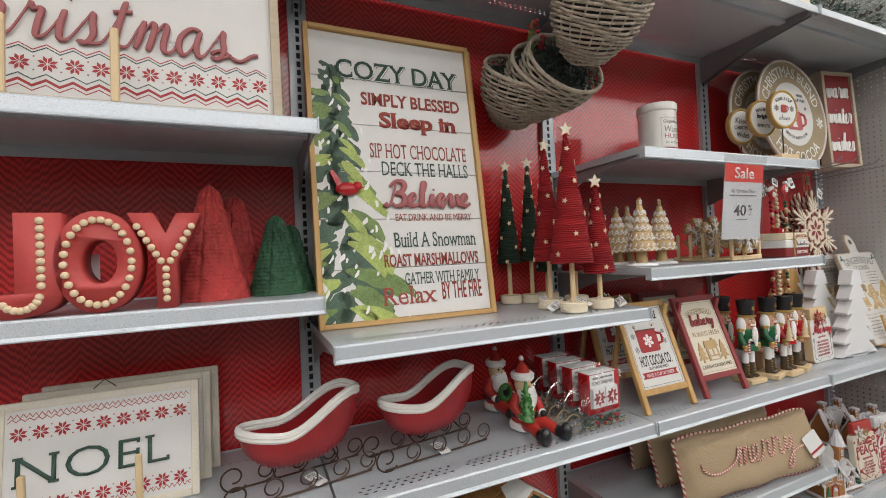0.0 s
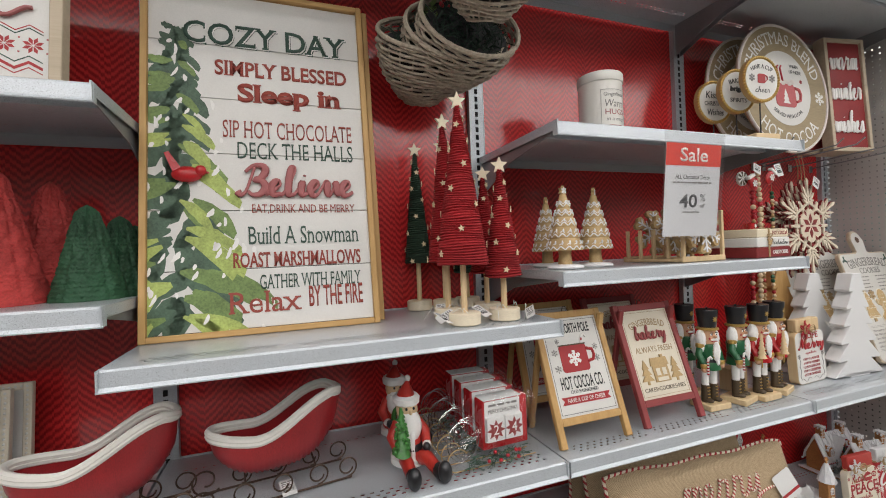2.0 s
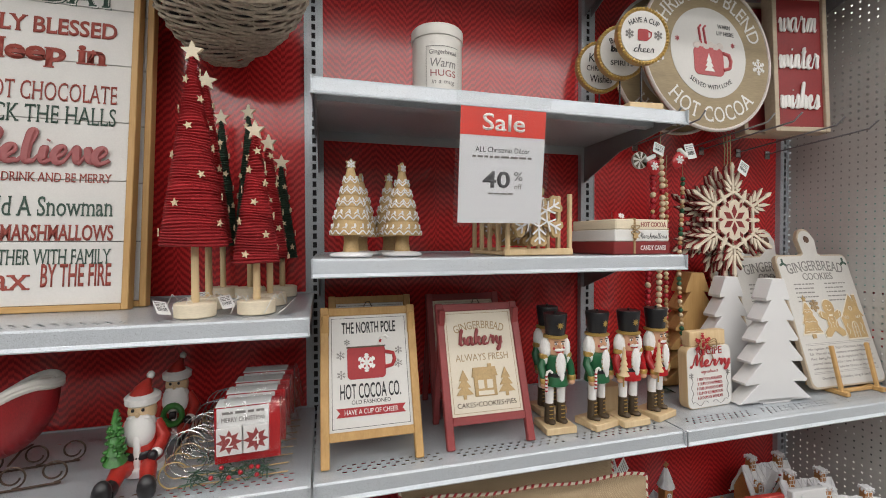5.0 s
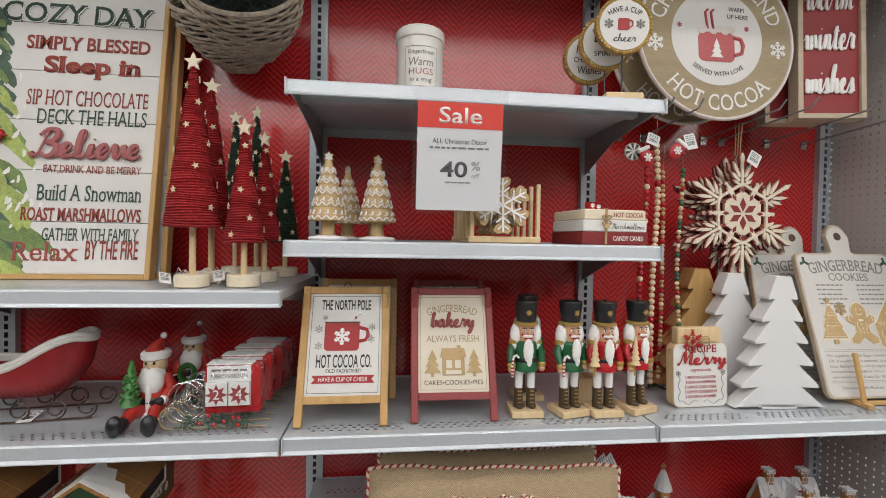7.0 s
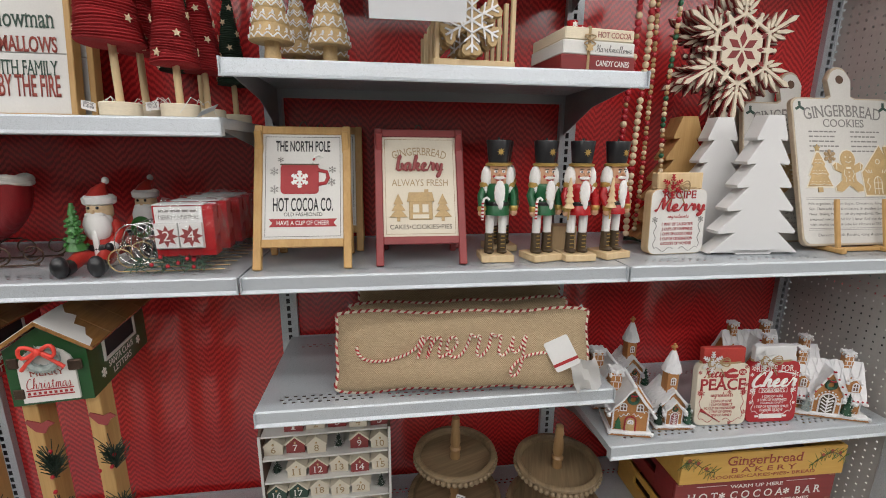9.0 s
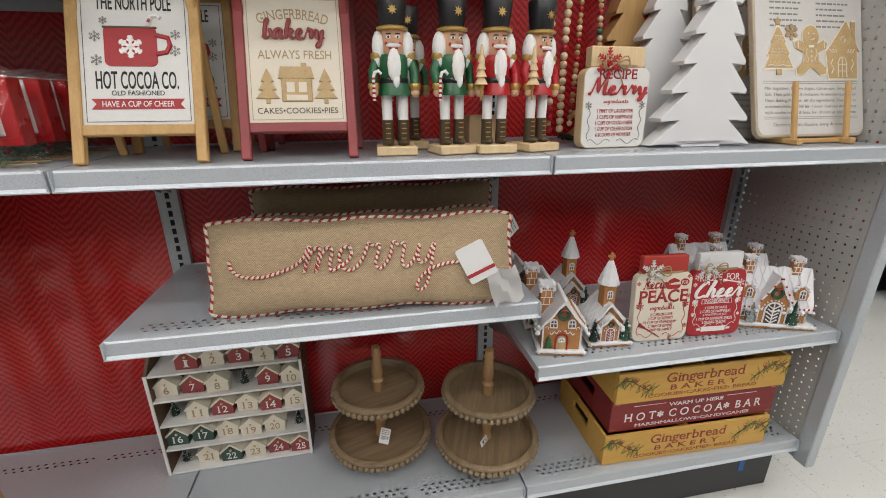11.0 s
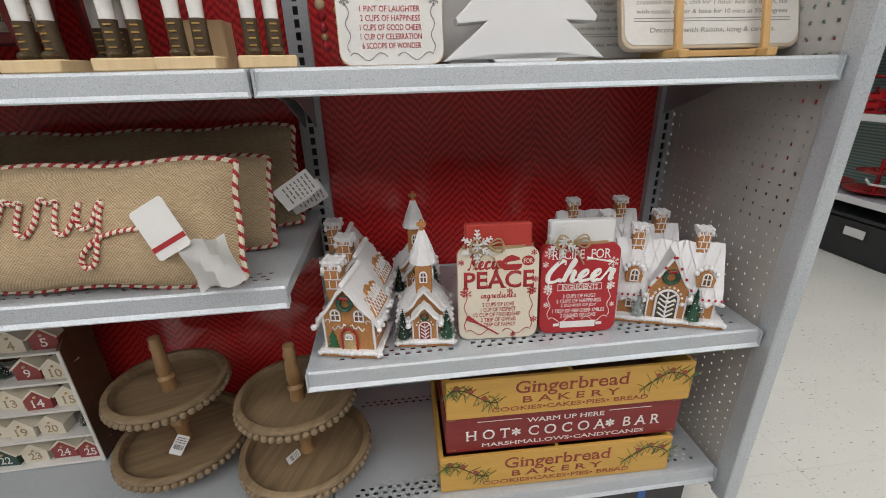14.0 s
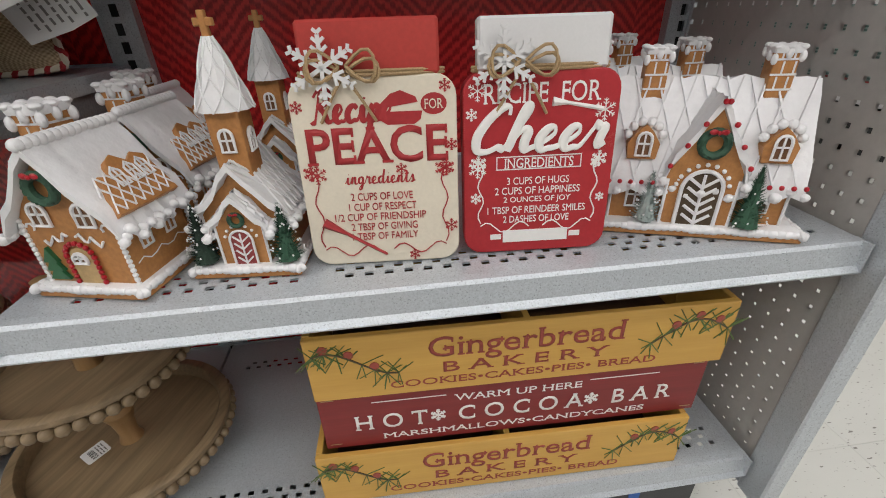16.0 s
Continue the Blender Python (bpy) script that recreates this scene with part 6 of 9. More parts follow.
front_pillow = pillow(0.516, -0.402, 0.779, 0.668, 0.208, 0.105, 14, -4.0, "burlap lumbar pillow with a red and white cord word", True)
rear_pillows = [pillow(0.535, -0.262, 0.779, 0.655, 0.186, 0.105, 16, -1, "plain back of a burlap lumbar pillow", False), pillow(0.560, -0.125, 0.779, 0.665, 0.228, 0.105, 8, 0, "plain back of a burlap lumbar pillow", False)]
held = front_pillow.matrix_basis.inverted()
tag = part("swing_tag", slab(rounded(0.064, 0.082, 0.006), 0, 0.001), PAPER, front_pillow, "white swing tag with a red stripe", m=held @ pose(0.768, -0.466, 0.858, -8, -28, -10))
part("stripe", box(-0.032, 0.032, -0.0006, -0.0001, 0.014, 0.022), RED_INK, tag, "red stripe")
b = bmesh.new()
g = [[b.verts.new((-0.035 + 0.07 * i / 6, 0.008 * math.sin(i * 1.3 + j * 0.8), 0.078 * j / 6 + 0.006 * math.sin(i))) for j in range(7)] for i in range(7)]
for i in range(6):
    for j in range(6):
        b.faces.new((g[i][j], g[i + 1][j], g[i + 1][j + 1], g[i][j + 1]))
bmesh.ops.solidify(b, geom=b.faces[:], thickness=0.0008)
part("care_label", b, PAPER, front_pillow, "creased white fabric care label", m=held @ pose(0.826, -0.474, 0.800, -14, -16, 4), smooth=True)
for k, (x, y, z, a) in enumerate(((0.868, -0.225, 0.862, 62), (0.872, -0.165, 0.838, 70))):
    o = part("care_label", slab([(-0.025, 0), (0.025, 0.002), (0.027, 0.05), (0.023, 0.085), (-0.026, 0.082)], 0, 0.0008), PAPER, rear_pillows[k], "white printed fabric care label", m=rear_pillows[k].matrix_basis.inverted() @ pose(x, y, z, -10, a, 14))
    bars(o, 7, -0.019, 0.020, 0.074, 0.009, 0.003, GREY_INK, -0.0002, seed=k + 8)

# ---- things: right bay, upper part ----
def hook(x, z, length, rise=0.03, label="long plated steel peg hook on the back panel"):
    t = thing("peg_hook", label, "hook", pose(x, 0.0, z), "peg hooks")
    part("plate", box(-0.012, 0.012, 0.0, 0.0058, -0.020, 0.012, 0.001), CHROME, t)
    part("rod", tube([(0, 0.0, 0.0), (0, -length * 0.93, rise * 0.6), (0, -length, rise * 1.3)], 0.0028, 6), METAL_DARK, t)
    return t


for x, ln in ((1.03, 0.30), (1.12, 0.30), (1.35, 0.33), (1.42, 0.36), (1.60, 0.36), (1.75, 0.36)):
    hook(x, 1.945, ln)


def plate(m, label):
    t = thing("round_plaque", label, "plaque", m, "round plaques")
    part("disc", slab(ring_outline(0.243, 64, 0, 0.243), 0.0, 0.012, bev=0.002), GOLD_PAPER, t, "tan wooden disc")
    rim = [(0.240 * math.cos(2 * math.pi * k / 72), 0.001, 0.243 + 0.240 * math.sin(2 * math.pi * k / 72)) for k in range(72)]
    part("rim", tube(rim, 0.0055, 6, closed=True), DUSTY_WHITE, t, "worn white rim", smooth=True)
    part("white_centre", slab(ring_outline(0.142, 56, 0, 0.243), -0.0012, -0.0002), WHITE_PAINT, t)
    letters(t, "CHRISTMAS BLEND", 0, 0.243 + 0.192, 0.50, 0.048, WHITE_INK, -0.0006, bend=0.192, bold=0.0, style="serif")
    o = letters(t, "HOT COCOA", 0, 0.243 - 0.192, 0.33, 0.048, WHITE_INK, -0.0006, bend=-0.192, bold=0.0, style="serif")
    letters(t, "WARM", 0.062, 0.243 + 0.088, 0.048, 0.013, BLACK_INK, -0.0014)
    letters(t, "UP HERE", 0.066, 0.243 + 0.066, 0.066, 0.013, BLACK_INK, -0.0014)
    letters(t, "SERVED WITH LOVE", 0, 0.243 - 0.108, 0.165, 0.014, BLACK_INK, -0.0014, bend=-0.125)
    part("painted_mug", slab(rounded(0.112, 0.088, 0.018, -0.004, 0.243 - 0.072), -0.0026, -0.0014), MUG_PINK, t, "painted red mug")
    part("mug_handle", tube([(0.050, -0.002, 0.192), (0.074, -0.002, 0.200), (0.080, -0.002, 0.222), (0.072, -0.002, 0.242), (0.050, -0.002, 0.246)], 0.0055, 6), MUG_PINK, t)
    for k in range(6):
        part("marshmallow", ball(0.013, (-0.048 + 0.018 * k, -0.002, 0.262 + 0.006 * (k % 2)), (1.1, 0.15, 0.8), 8), DUSTY_WHITE, t)
    tr = bmesh.new()
    for k in range(3):
        slab([(-0.024 + 0.005 * k, 0.184 + 0.015 * k), (0.016 - 0.005 * k, 0.184 + 0.015 * k), (-0.004, 0.208 + 0.016 * k)], -0.0033 - 0.0001 * k, -0.0027, tr)
    part("painted_tree", tr, WHITE_INK, t)
    for s in (-0.030, -0.012):
        part("cane", tube([(s, -0.002, 0.268), (s - 0.006, -0.002, 0.318), (s + 0.002, -0.002, 0.326)], 0.0036, 6), BERRY, t)
    for s in (-1, 1):
        part("flake", snow_arms(0.026, 0.0045, -0.0016, -0.0008, s * 0.192, 0.218), WHITE_INK, t)
        part("small_flake", snow_arms(0.008, 0.0016, -0.002, -0.0014, s * 0.105, 0.275), BERRY, t, m=pose(-0.012, 0, 0))
    return t


GOLD_PAPER = surface("tan_wood_stain", (0.34, 0.265, 0.155), 0.6, vary=0.22, grain=120, stretch=(0.3, 1, 3))
DUSTY_WHITE = surface("worn_white_paint", (0.66, 0.60, 0.56), 0.6, vary=0.15)
MUG_PINK = surface("faded_red_paint", (0.46, 0.09, 0.095), 0.55, vary=0.2)
plate(pose(1.218, -0.240, 1.944, -5) @ Matrix.Diagonal((1.05, 1.05, 1.05, 1)), "round tan wooden plaque with a red mug and white words")
plate(pose(1.175, -0.135, 1.956, -4), "round tan wooden plaque hung behind a like one")


def stick_sign(x, y, z, lines, label, mug=False):
    t = thing("stick_sign", label, "sign", pose(x, y, 1.9265, 0, 0, -6) @ Matrix.Diagonal((1.36, 1.36, 1.36, 1)), "round stick signs")
    zc = (z - 0.036 - 1.9265) / 1.36
    part("base", box(-0.036, 0.036, -0.018, 0.018, 0.0, 0.020, 0.002), PALE_WOOD, t)
    part("stick", tube([(0, 0, 0.018), (0, 0, zc - 0.055)], 0.0017, 6), BLACK_GLOSS, t)
    part("disc", slab(ring_outline(0.054, 36, 0, zc), -0.006, 0.006, bev=0.0015), GOLD_PAINT, t)
    rope = [(0.0515 * math.cos(2 * math.pi * k / 48), -0.0065, zc + 0.0515 * math.sin(2 * math.pi * k / 48)) for k in range(48)]
    b = bmesh.new()
    for k in range(48):
        ball(0.0036, rope[k], seg=6, bm=b)
    part("beaded_rim", b, GOLD_BRIGHT, t, "gold beaded rim")
    part("face", slab(ring_outline(0.047, 36, 0, zc), -0.0075, -0.0061), WHITE_PAINT, t)
    for body, dz, w, h, sl, bd in lines:
        letters(t, body, 0, zc + dz, w, h, BLACK_INK, -0.0077, 0.0006, sl * 0.5, 0.06 if sl and len(body) > 2 and body.islower() else 0.0, bd, style="script" if sl and body in ("cheer",) else "")
    if mug:
        part("painted_mug", slab(rounded(0.022, 0.022, 0.004, -0.002, zc - 0.010), -0.0088, -0.0077), RED_INK, t)
        part("mug_handle", tube([(0.009, -0.0082, zc - 0.006), (0.015, -0.0082, zc - 0.001), (0.015, -0.0082, zc + 0.006), (0.009, -0.0082, zc + 0.009)], 0.0014, 5), RED_INK, t)
        for s in (-1, 1):
            part("flake", snow_arms(0.009, 0.0018, -0.0085, -0.0077, s * 0.030, zc + 0.002), GREY_INK, t)
    return t


stick_sign(0.832, -0.372, 2.166, (("HAVE A CUP", 0.030, 0.066, 0.010, 0, 0.060), ("of", 0.0005, 0.008, 0.007, 0.2, 0), ("cheer", -0.024, 0.046, 0.016, 0.2, 0)), "round white stick sign with gold beaded rim and red mug", True)
stick_sign(0.818, -0.305, 2.150, (("BAKING", 0.026, 0.056, 0.011, 0, 0.060), ("bright", 0.004, 0.05, 0.016, 0.2, 0), ("SPIRITS", -0.022, 0.050, 0.010, 0, 0)), "round white stick sign with gold beaded rim and words")
stick_sign(0.802, -0.235, 2.136, (("Kisses", 0.018, 0.056, 0.018, 0.2, 0), ("CHRISTMAS", -0.004, 0.066, 0.011, 0, 0), ("Wishes", -0.026, 0.05, 0.016, 0.2, 0)), "round white stick sign with gold beaded rim and words")


def warm_sign(m, label, full=True):
    t = framed("wooden_sign", label, m, 0.202, 0.475, RED_WOOD_FACE, GREY_WOOD, 0.016, 0.045, 0.010, "warm wishes signs")
    if full:
        for body, z, w, h in (("warm", 0.372, 0.150, 0.062), ("winter", 0.255, 0.158, 0.084), ("wishes", 0.125, 0.158, 0.100)):
            letters(t, body, -0.004, z, w, h, WHITE_INK, 0.0095, 0.008, 0.16, 0.062, style="script", name="raised_word", label="raised white script word")
    return t


RED_WOOD_FACE = surface("dark_red_board", (0.27, 0.020, 0.022), 0.55, vary=0.2)
warm_sign(pose(1.592, -0.245, 1.966, -3, 0, -10), "dark red framed sign with raised white script words")
warm_sign(pose(1.550, -0.165, 1.970, -3, 0, -8), "dark red framed sign hung behind a like one", False)


# bead garlands
def bead_mesh(name, r, mat):
    b = ball(r, seg=10)
    me = bpy.data.meshes.new(name)
    for f in b.faces:
        f.smooth = True
    b.to_mesh(me)
    b.free()
    me.materials.append(mat)
    return me


BEADS = {k: bead_mesh("bead", r, m) for k, (r, m) in {"R": (0.0088, BERRY), "C": (0.0094, BEAD_CREAM), "T": (0.0068, BEAD_TAN), "G": (0.0076, BEAD_GREEN), "r": (0.0070, BERRY), "c": (0.0072, BEAD_CREAM)}.items()}
RAD = {"R": 0.0088, "C": 0.0094, "T": 0.0068, "G": 0.0076, "r": 0.0070, "c": 0.0072}


def garland(x, y, top, low, order, label, sway=0.006):
    t = thing("bead_garland", label, "garland", pose(x, y, top), "bead garlands")
    z, i = 0.0, 0
    pts = []
    while top + z > low:
        k = order[i % len(order)]
        r = RAD[k]
        z -= r
        piece("bead", BEADS[k], t, pose(sway * math.sin(z * 9 + x * 40), 0.003 * math.sin(z * 14), z))
        pts.append((sway * math.sin(z * 9 + x * 40), 0.003 * math.sin(z * 14), z))
        z -= r
        i += 1
    part("string", tube([(0, 0, 0.075)] + pts, 0.0009, 4), TWINE, t)
    return t


garland(0.992, -0.225, 1.800, 1.150, "RRRCRRTRRC", "red and cream wooden bead garland on a hook")
garland(1.028, -0.225, 1.870, 1.155, "CCCCCCRCCCC", "cream wooden bead garland on a hook")
garland(1.060, -0.215, 1.790, 1.165, "TTrTTcTr", "tan and red wooden bead garland on a hook", 0.004)
garland(1.118, -0.215, 1.800, 1.150, "GGcTrcTGcTc", "green and tan wooden bead garland on a hook")
for k, (x, z, mt) in enumerate(((0.985, 1.835, RED_GLOSS), (1.092, 1.858, RED_GLOSS))):
    t = thing("felt_mitten", "small red mitten ornament with a white cuff", "ornament", pose(x, -0.235, z, 0, -25 + 60 * k, 0), "mittens")
    b = ball(0.024, (0, 0, -0.014), (0.85, 0.3, 1.2), 12)
    ball(0.010, (0.020, 0, -0.008), (1.1, 0.6, 0.7), 8, b)
    part("mitt", b, mt, t, smooth=True)
    part("cuff", box(-0.019, 0.019, -0.008, 0.008, 0.008, 0.020, 0.003), WHITE_GLOSS, t)
    part("flake", snow_arms(0.013, 0.003, -0.009, -0.0076, 0, -0.014), WHITE_INK, t)
price_tag(1.000, -0.245, 1.860, 0.040, 0.034, 20, 0, -10)
price_tag(1.130, -0.245, 1.852, 0.034, 0.048, -12, 0, -10)
t = thing("peppermint_disc", "round peppermint ornament with dark swirls", "ornament", pose(0.955, -0.22, 1.842))
part("disc", slab(ring_outline(0.026, 24), -0.004, 0.004), WHITE_PAINT, t)
for k in range(8):
    a = radians(45 * k)
    part("swirl", slab([(0.004 * math.cos(a), 0.004 * math.sin(a)), (0.025 * math.cos(a), 0.025 * math.sin(a)), (0.025 * math.cos(a + 0.4), 0.025 * math.sin(a + 0.4))], -0.005, -0.0042), BROWN_BOOT, t)
t = thing("tassel", "dark green yarn tassel lying at the end of a garland", "tassel", pose(1.035, -0.20, 1.1115, 0, 0, 20))
b = bmesh.new()
rnd = random.Random(5)
for k in range(36):
    a = rnd.uniform(-0.6, 0.6)
    tube([(0, 0, 0.014), (0.03 * math.cos(a), 0.03 * math.sin(a), 0.015 + 0.008 * rnd.random()), (0.065 * math.cos(a), 0.065 * math.sin(a), 0.004)], 0.0013, 4, b)
part("yarn", b, YARN_GREEN, t)


# carved snowflakes on a hook
LACE_WOOD = surface("bleached_wood", (0.68, 0.60, 0.47), 0.6, vary=0.1, grain=150, stretch=(1, 1, 4))


def lace_snowflake(m, label):
    t = thing("wooden_snowflake", label, "snowflake", m, "wooden snowflakes")
    for name, mt, y0, y1, g in (("red_layer", RED_WOOD, 0.0, 0.005, 0.0035), ("cream_layer", LACE_WOOD, -0.006, -0.0004, 0.0)):
        b = bmesh.new()

        def leaf(mm, ln, wd, dy):
            slab([(-g, -wd * 0.35 - g), (ln * 0.55, -wd * 0.5 - g), (ln + g, 0.0), (ln * 0.55, wd * 0.5 + g), (-g, wd * 0.35 + g)], y0 - dy, y1, b, mm)
        for i in range(6):
            m6 = Matrix.Rotation(-radians(90 + 60 * i), 4, "Y")
            dy = 0.00012 * i
            box(0.012, 0.176, y0 - dy, y1, -0.0042 - g, 0.0042 + g, bm=b, m=m6)
            leaf(m6 @ Matrix.Translation((0.158, 0, 0)), 0.030, 0.014, dy + 0.0001)
            for s in (1, -1):
                for n, (at, ln, wd, ang, off) in enumerate(((0.112, 0.054, 0.0110, 26, 0.008), (0.100, 0.042, 0.0100, 44, 0.010), (0.090, 0.026, 0.0090, 58, 0.010))):
                    leaf(m6 @ Matrix.Translation((at, 0, s * off)) @ Matrix.Rotation(-s * radians(ang), 4, "Y"), ln, wd, dy + 0.0002 + 0.00005 * n)
            m2 = Matrix.Rotation(-radians(120 + 60 * i), 4, "Y")
            leaf(m2 @ Matrix.Translation((0.060, 0, 0)), 0.048, 0.0150, dy + 0.0006)
            a0, a1 = radians(90 + 60 * i), radians(150 + 60 * i)
            for q, wd in ((0.062, 0.0120), (0.092, 0.0080)):
                p, r = Vector((q * math.cos(a0), 0, q * math.sin(a0))), Vector((q * math.cos(a1), 0, q * math.sin(a1)))
                d = r - p
                an = math.atan2(d.z, d.x)
                box(0.0, d.length, y0 - dy - 0.0008, y1, -wd / 2 - g, wd / 2 + g, bm=b, m=Matrix.Translation(p) @ Matrix.Rotation(-an, 4, "Y"))
            ball(0.0065 + g, (0.104 * math.cos(radians(120 + 60 * i)), (y0 + y1) / 2, 0.104 * math.sin(radians(120 + 60 * i))), (1, 0.4, 1), 8, b)
        slab([(0.058 * math.cos(radians(30 + 60 * i)), 0.058 * math.sin(radians(30 + 60 * i))) for i in range(6)], y0 - 0.0010, y1, b)
        part(name, b, mt, t)
    for i in range(6):
        for r0, r1, wd, turn in ((0.006, 0.050, 0.0110, 0.0), (0.044, 0.068, 0.0060, 30.0), (0.064, 0.084, 0.0070, 0.0)):
            m3 = Matrix.Rotation(-radians(90 + 60 * i + turn), 4, "Y")
            mid = (r0 + r1) / 2
            part("cut_out", slab([(r0, 0), (mid, -wd), (r1, 0), (mid, wd)], -0.0078, -0.0072, m=m3), RED_WOOD, t)
    return t


for k in range(4):
    lace_snowflake(pose(1.306 - 0.006 * k, -0.230 + 0.020 * k, 1.664 - 0.004 * k, -2, (0, 2.5, -3, 1.5)[k], 0), "layered cream and red wooden snowflake with cut-out arms on a hook")
t = thing("hanging_loop", "twine loop that holds the wooden snowflakes on a hook", "string", pose(1.306, -0.21, 1.84))
for k in range(3):
    part("twine", tube([(-0.010 + 0.004 * k, -0.02 + 0.015 * k, 0.0), (0.0, -0.01 + 0.01 * k, 0.060), (0.022 - 0.004 * k, 0.01 + 0.01 * k, 0.112)], 0.0014, 5), TWINE, t)
price_tag(1.318, -0.250, 1.812, 0.040, 0.042, 30, 0, -6)


# cutting boards
BOARD_WHITE = surface("chalky_board_paint", (0.58, 0.565, 0.53), 0.6, vary=0.06, grain=200)


def cutting_board(m, label, full=True):
    t = thing("cutting_board", label, "cutting board", m, "gingerbread boards")
    W, H = 0.335, 0.440
    out = rounded(W, H, 0.022)
    pts = out[:12] + [(0.048, H), (0.034, H + 0.008), (0.040, H + 0.060)]
    pts += [(0.034 * math.cos(radians(a)), H + 0.062 + 0.034 * math.sin(radians(a))) for a in range(20, 161, 20)]
    pts += [(-0.040, H + 0.060), (-0.034, H + 0.008), (-0.048, H)] + out[12:]
    part("edge", slab(pts, 0.0, 0.016, bev=0.003), GREY_WOOD, t, "raw wooden edge")
    part("face", slab([(x * 0.972, 0.0065 + z * 0.972) for x, z in pts], -0.0012, -0.0002), BOARD_WHITE, t)
    part("hole", slab(ring_outline(0.013, 20, 0, H + 0.055), -0.0018, -0.0014), BROWN_WOOD, t)
    if not full:
        return t
    letters(t, "GINGERBREAD", 0, H - 0.040, 0.262, 0.036, GREY_INK, -0.0013, bold=0.0, bend=0.7, style="serif")
    letters(t, "COOKIES", 0, H - 0.078, 0.138, 0.024, GREY_INK, -0.0013, bold=0.0, style="serif")
    for s in (-1, 1):
        part("holly", snow_arms(0.016, 0.008, -0.0020, -0.0014, s * 0.142, H - 0.030, arms=3, twigs=0), GREEN_INK, t)
        bars(t, 5, s * 0.070 - 0.050, s * 0.070 + 0.050, H - 0.104, 0.0145, 0.0040, GREY_INK, -0.0013, seed=12 + s)

    def figure(k, dy):
        """A gingerbread person cookie, k times its outline."""
        g = bmesh.new()
        slab([(k * 0.025 * math.cos(radians(a)), 0.252 + k * 0.028 * math.sin(radians(a))) for a in range(0, 360, 18)], dy, -0.0014, g)
        o = [(0.014, 0.232), (0.040, 0.244), (0.050, 0.236), (0.046, 0.222), (0.022, 0.212), (0.024, 0.190), (0.046, 0.172), (0.044, 0.158), (0.026, 0.156), (0.0, 0.176)]
        o = [(x * (1 + (k - 1) * 0.7), 0.2 + (z - 0.2) * (1 + (k - 1) * 0.6)) for x, z in o]
        slab(o[::-1] + [(-x, z) for x, z in o], dy - 0.0002, -0.0014, g)
        return g
    part("gingerbread_figure", figure(1.09, -0.0030), CREAM, t)
    gf = part("figure_icing", figure(0.98, -0.0040), BISCUIT, t, "carved biscuit coloured cookie shape")
    dots = bmesh.new()
    for x, z in ((-0.008, 0.259), (0.008, 0.259), (0, 0.214), (0, 0.202), (0, 0.190)):
        ball(0.0024, (x, -0.0045, z), (1, 0.4, 1), 6, dots)
    tube([(-0.010, -0.0045, 0.247), (0, -0.0045, 0.242), (0.010, -0.0045, 0.247)], 0.0011, 5, dots)
    box(-0.008, 0.008, -0.0050, -0.0042, 0.224, 0.230, bm=dots)
    for sx in (-1, 1):
        tube([(sx * 0.013, -0.0045, 0.222), (sx * 0.017, -0.0045, 0.208), (sx * 0.010, -0.0045, 0.196), (sx * 0.013, -0.0045, 0.186)], 0.0010, 5, dots)
        box(sx * 0.040 - 0.001, sx * 0.040 + 0.001, -0.0050, -0.0042, 0.223, 0.243, bm=dots)
    part("icing_line", dots, CREAM, gf)
    for k, dy, mt in ((1.0, -0.0030, CREAM), (0.94, -0.0038, BISCUIT)):
        def sc(q):
            return [(0.098 + (x - 0.098) * k, 0.215 + (z - 0.215) * k) for x, z in q]
        hb = slab(sc([(0.052, 0.143), (0.146, 0.143), (0.146, 0.222), (0.156, 0.216), (0.112, 0.298), (0.052, 0.222), (0.044, 0.216)]), dy, -0.0014)
        slab(sc([(0.128, 0.270), (0.128, 0.296), (0.142, 0.296), (0.142, 0.244)]), dy - 0.0002, -0.0014, hb)
        part("carved_house", hb, mt, t, "carved biscuit coloured house" if mt is BISCUIT else "")
    ln = bmesh.new()
    arch = [(0.083, 0.150), (0.083, 0.188), (0.088, 0.198), (0.096, 0.202), (0.104, 0.198), (0.109, 0.188), (0.109, 0.150)]
    tube([(x, -0.0042, z) for x, z in arch], 0.0014, 5, ln)
    box(0.0952, 0.0968, -0.0046, -0.0040, 0.150, 0.201, bm=ln)
    for z in (0.165, 0.182):
        box(0.083, 0.109, -0.0046, -0.0040, z, z + 0.0016, bm=ln)
    tube([(0.100 + 0.007 * math.cos(radians(a)), -0.0042, 0.246 + 0.007 * math.sin(radians(a))) for a in range(0, 360, 30)], 0.0012, 5, ln, True)
    for sx in (-1, 1):
        tube([(0.096 + sx * 0.030, -0.0042, 0.196), (0.096 + sx * 0.036, -0.0042, 0.184), (0.096 + sx * 0.027, -0.0042, 0.172), (0.096 + sx * 0.034, -0.0042, 0.160)], 0.0012, 5, ln)
        for q in range(3):
            tube([(0.096 + sx * (0.018 + 0.006 * q), -0.0042, 0.212), (0.096 + sx * (0.020 + 0.010 * q), -0.0042, 0.222)], 0.0012, 5, ln)
    part("house_icing", ln, CREAM, t)
    for k, dy, mt in ((1.0, -0.0030, CREAM), (0.90, -0.0038, BISCUIT)):
        half = [(0.046, 0.168), (0.030, 0.200), (0.036, 0.206), (0.020, 0.234), (0.024, 0.240), (0.004, 0.278)]
        out2 = [(-0.098 + x * k, 0.220 + (z - 0.220) * k) for x, z in half] + [(-0.098 - x * k, 0.220 + (z - 0.220) * k) for x, z in half[::-1]]
        tr = slab(out2, dy, -0.0014)
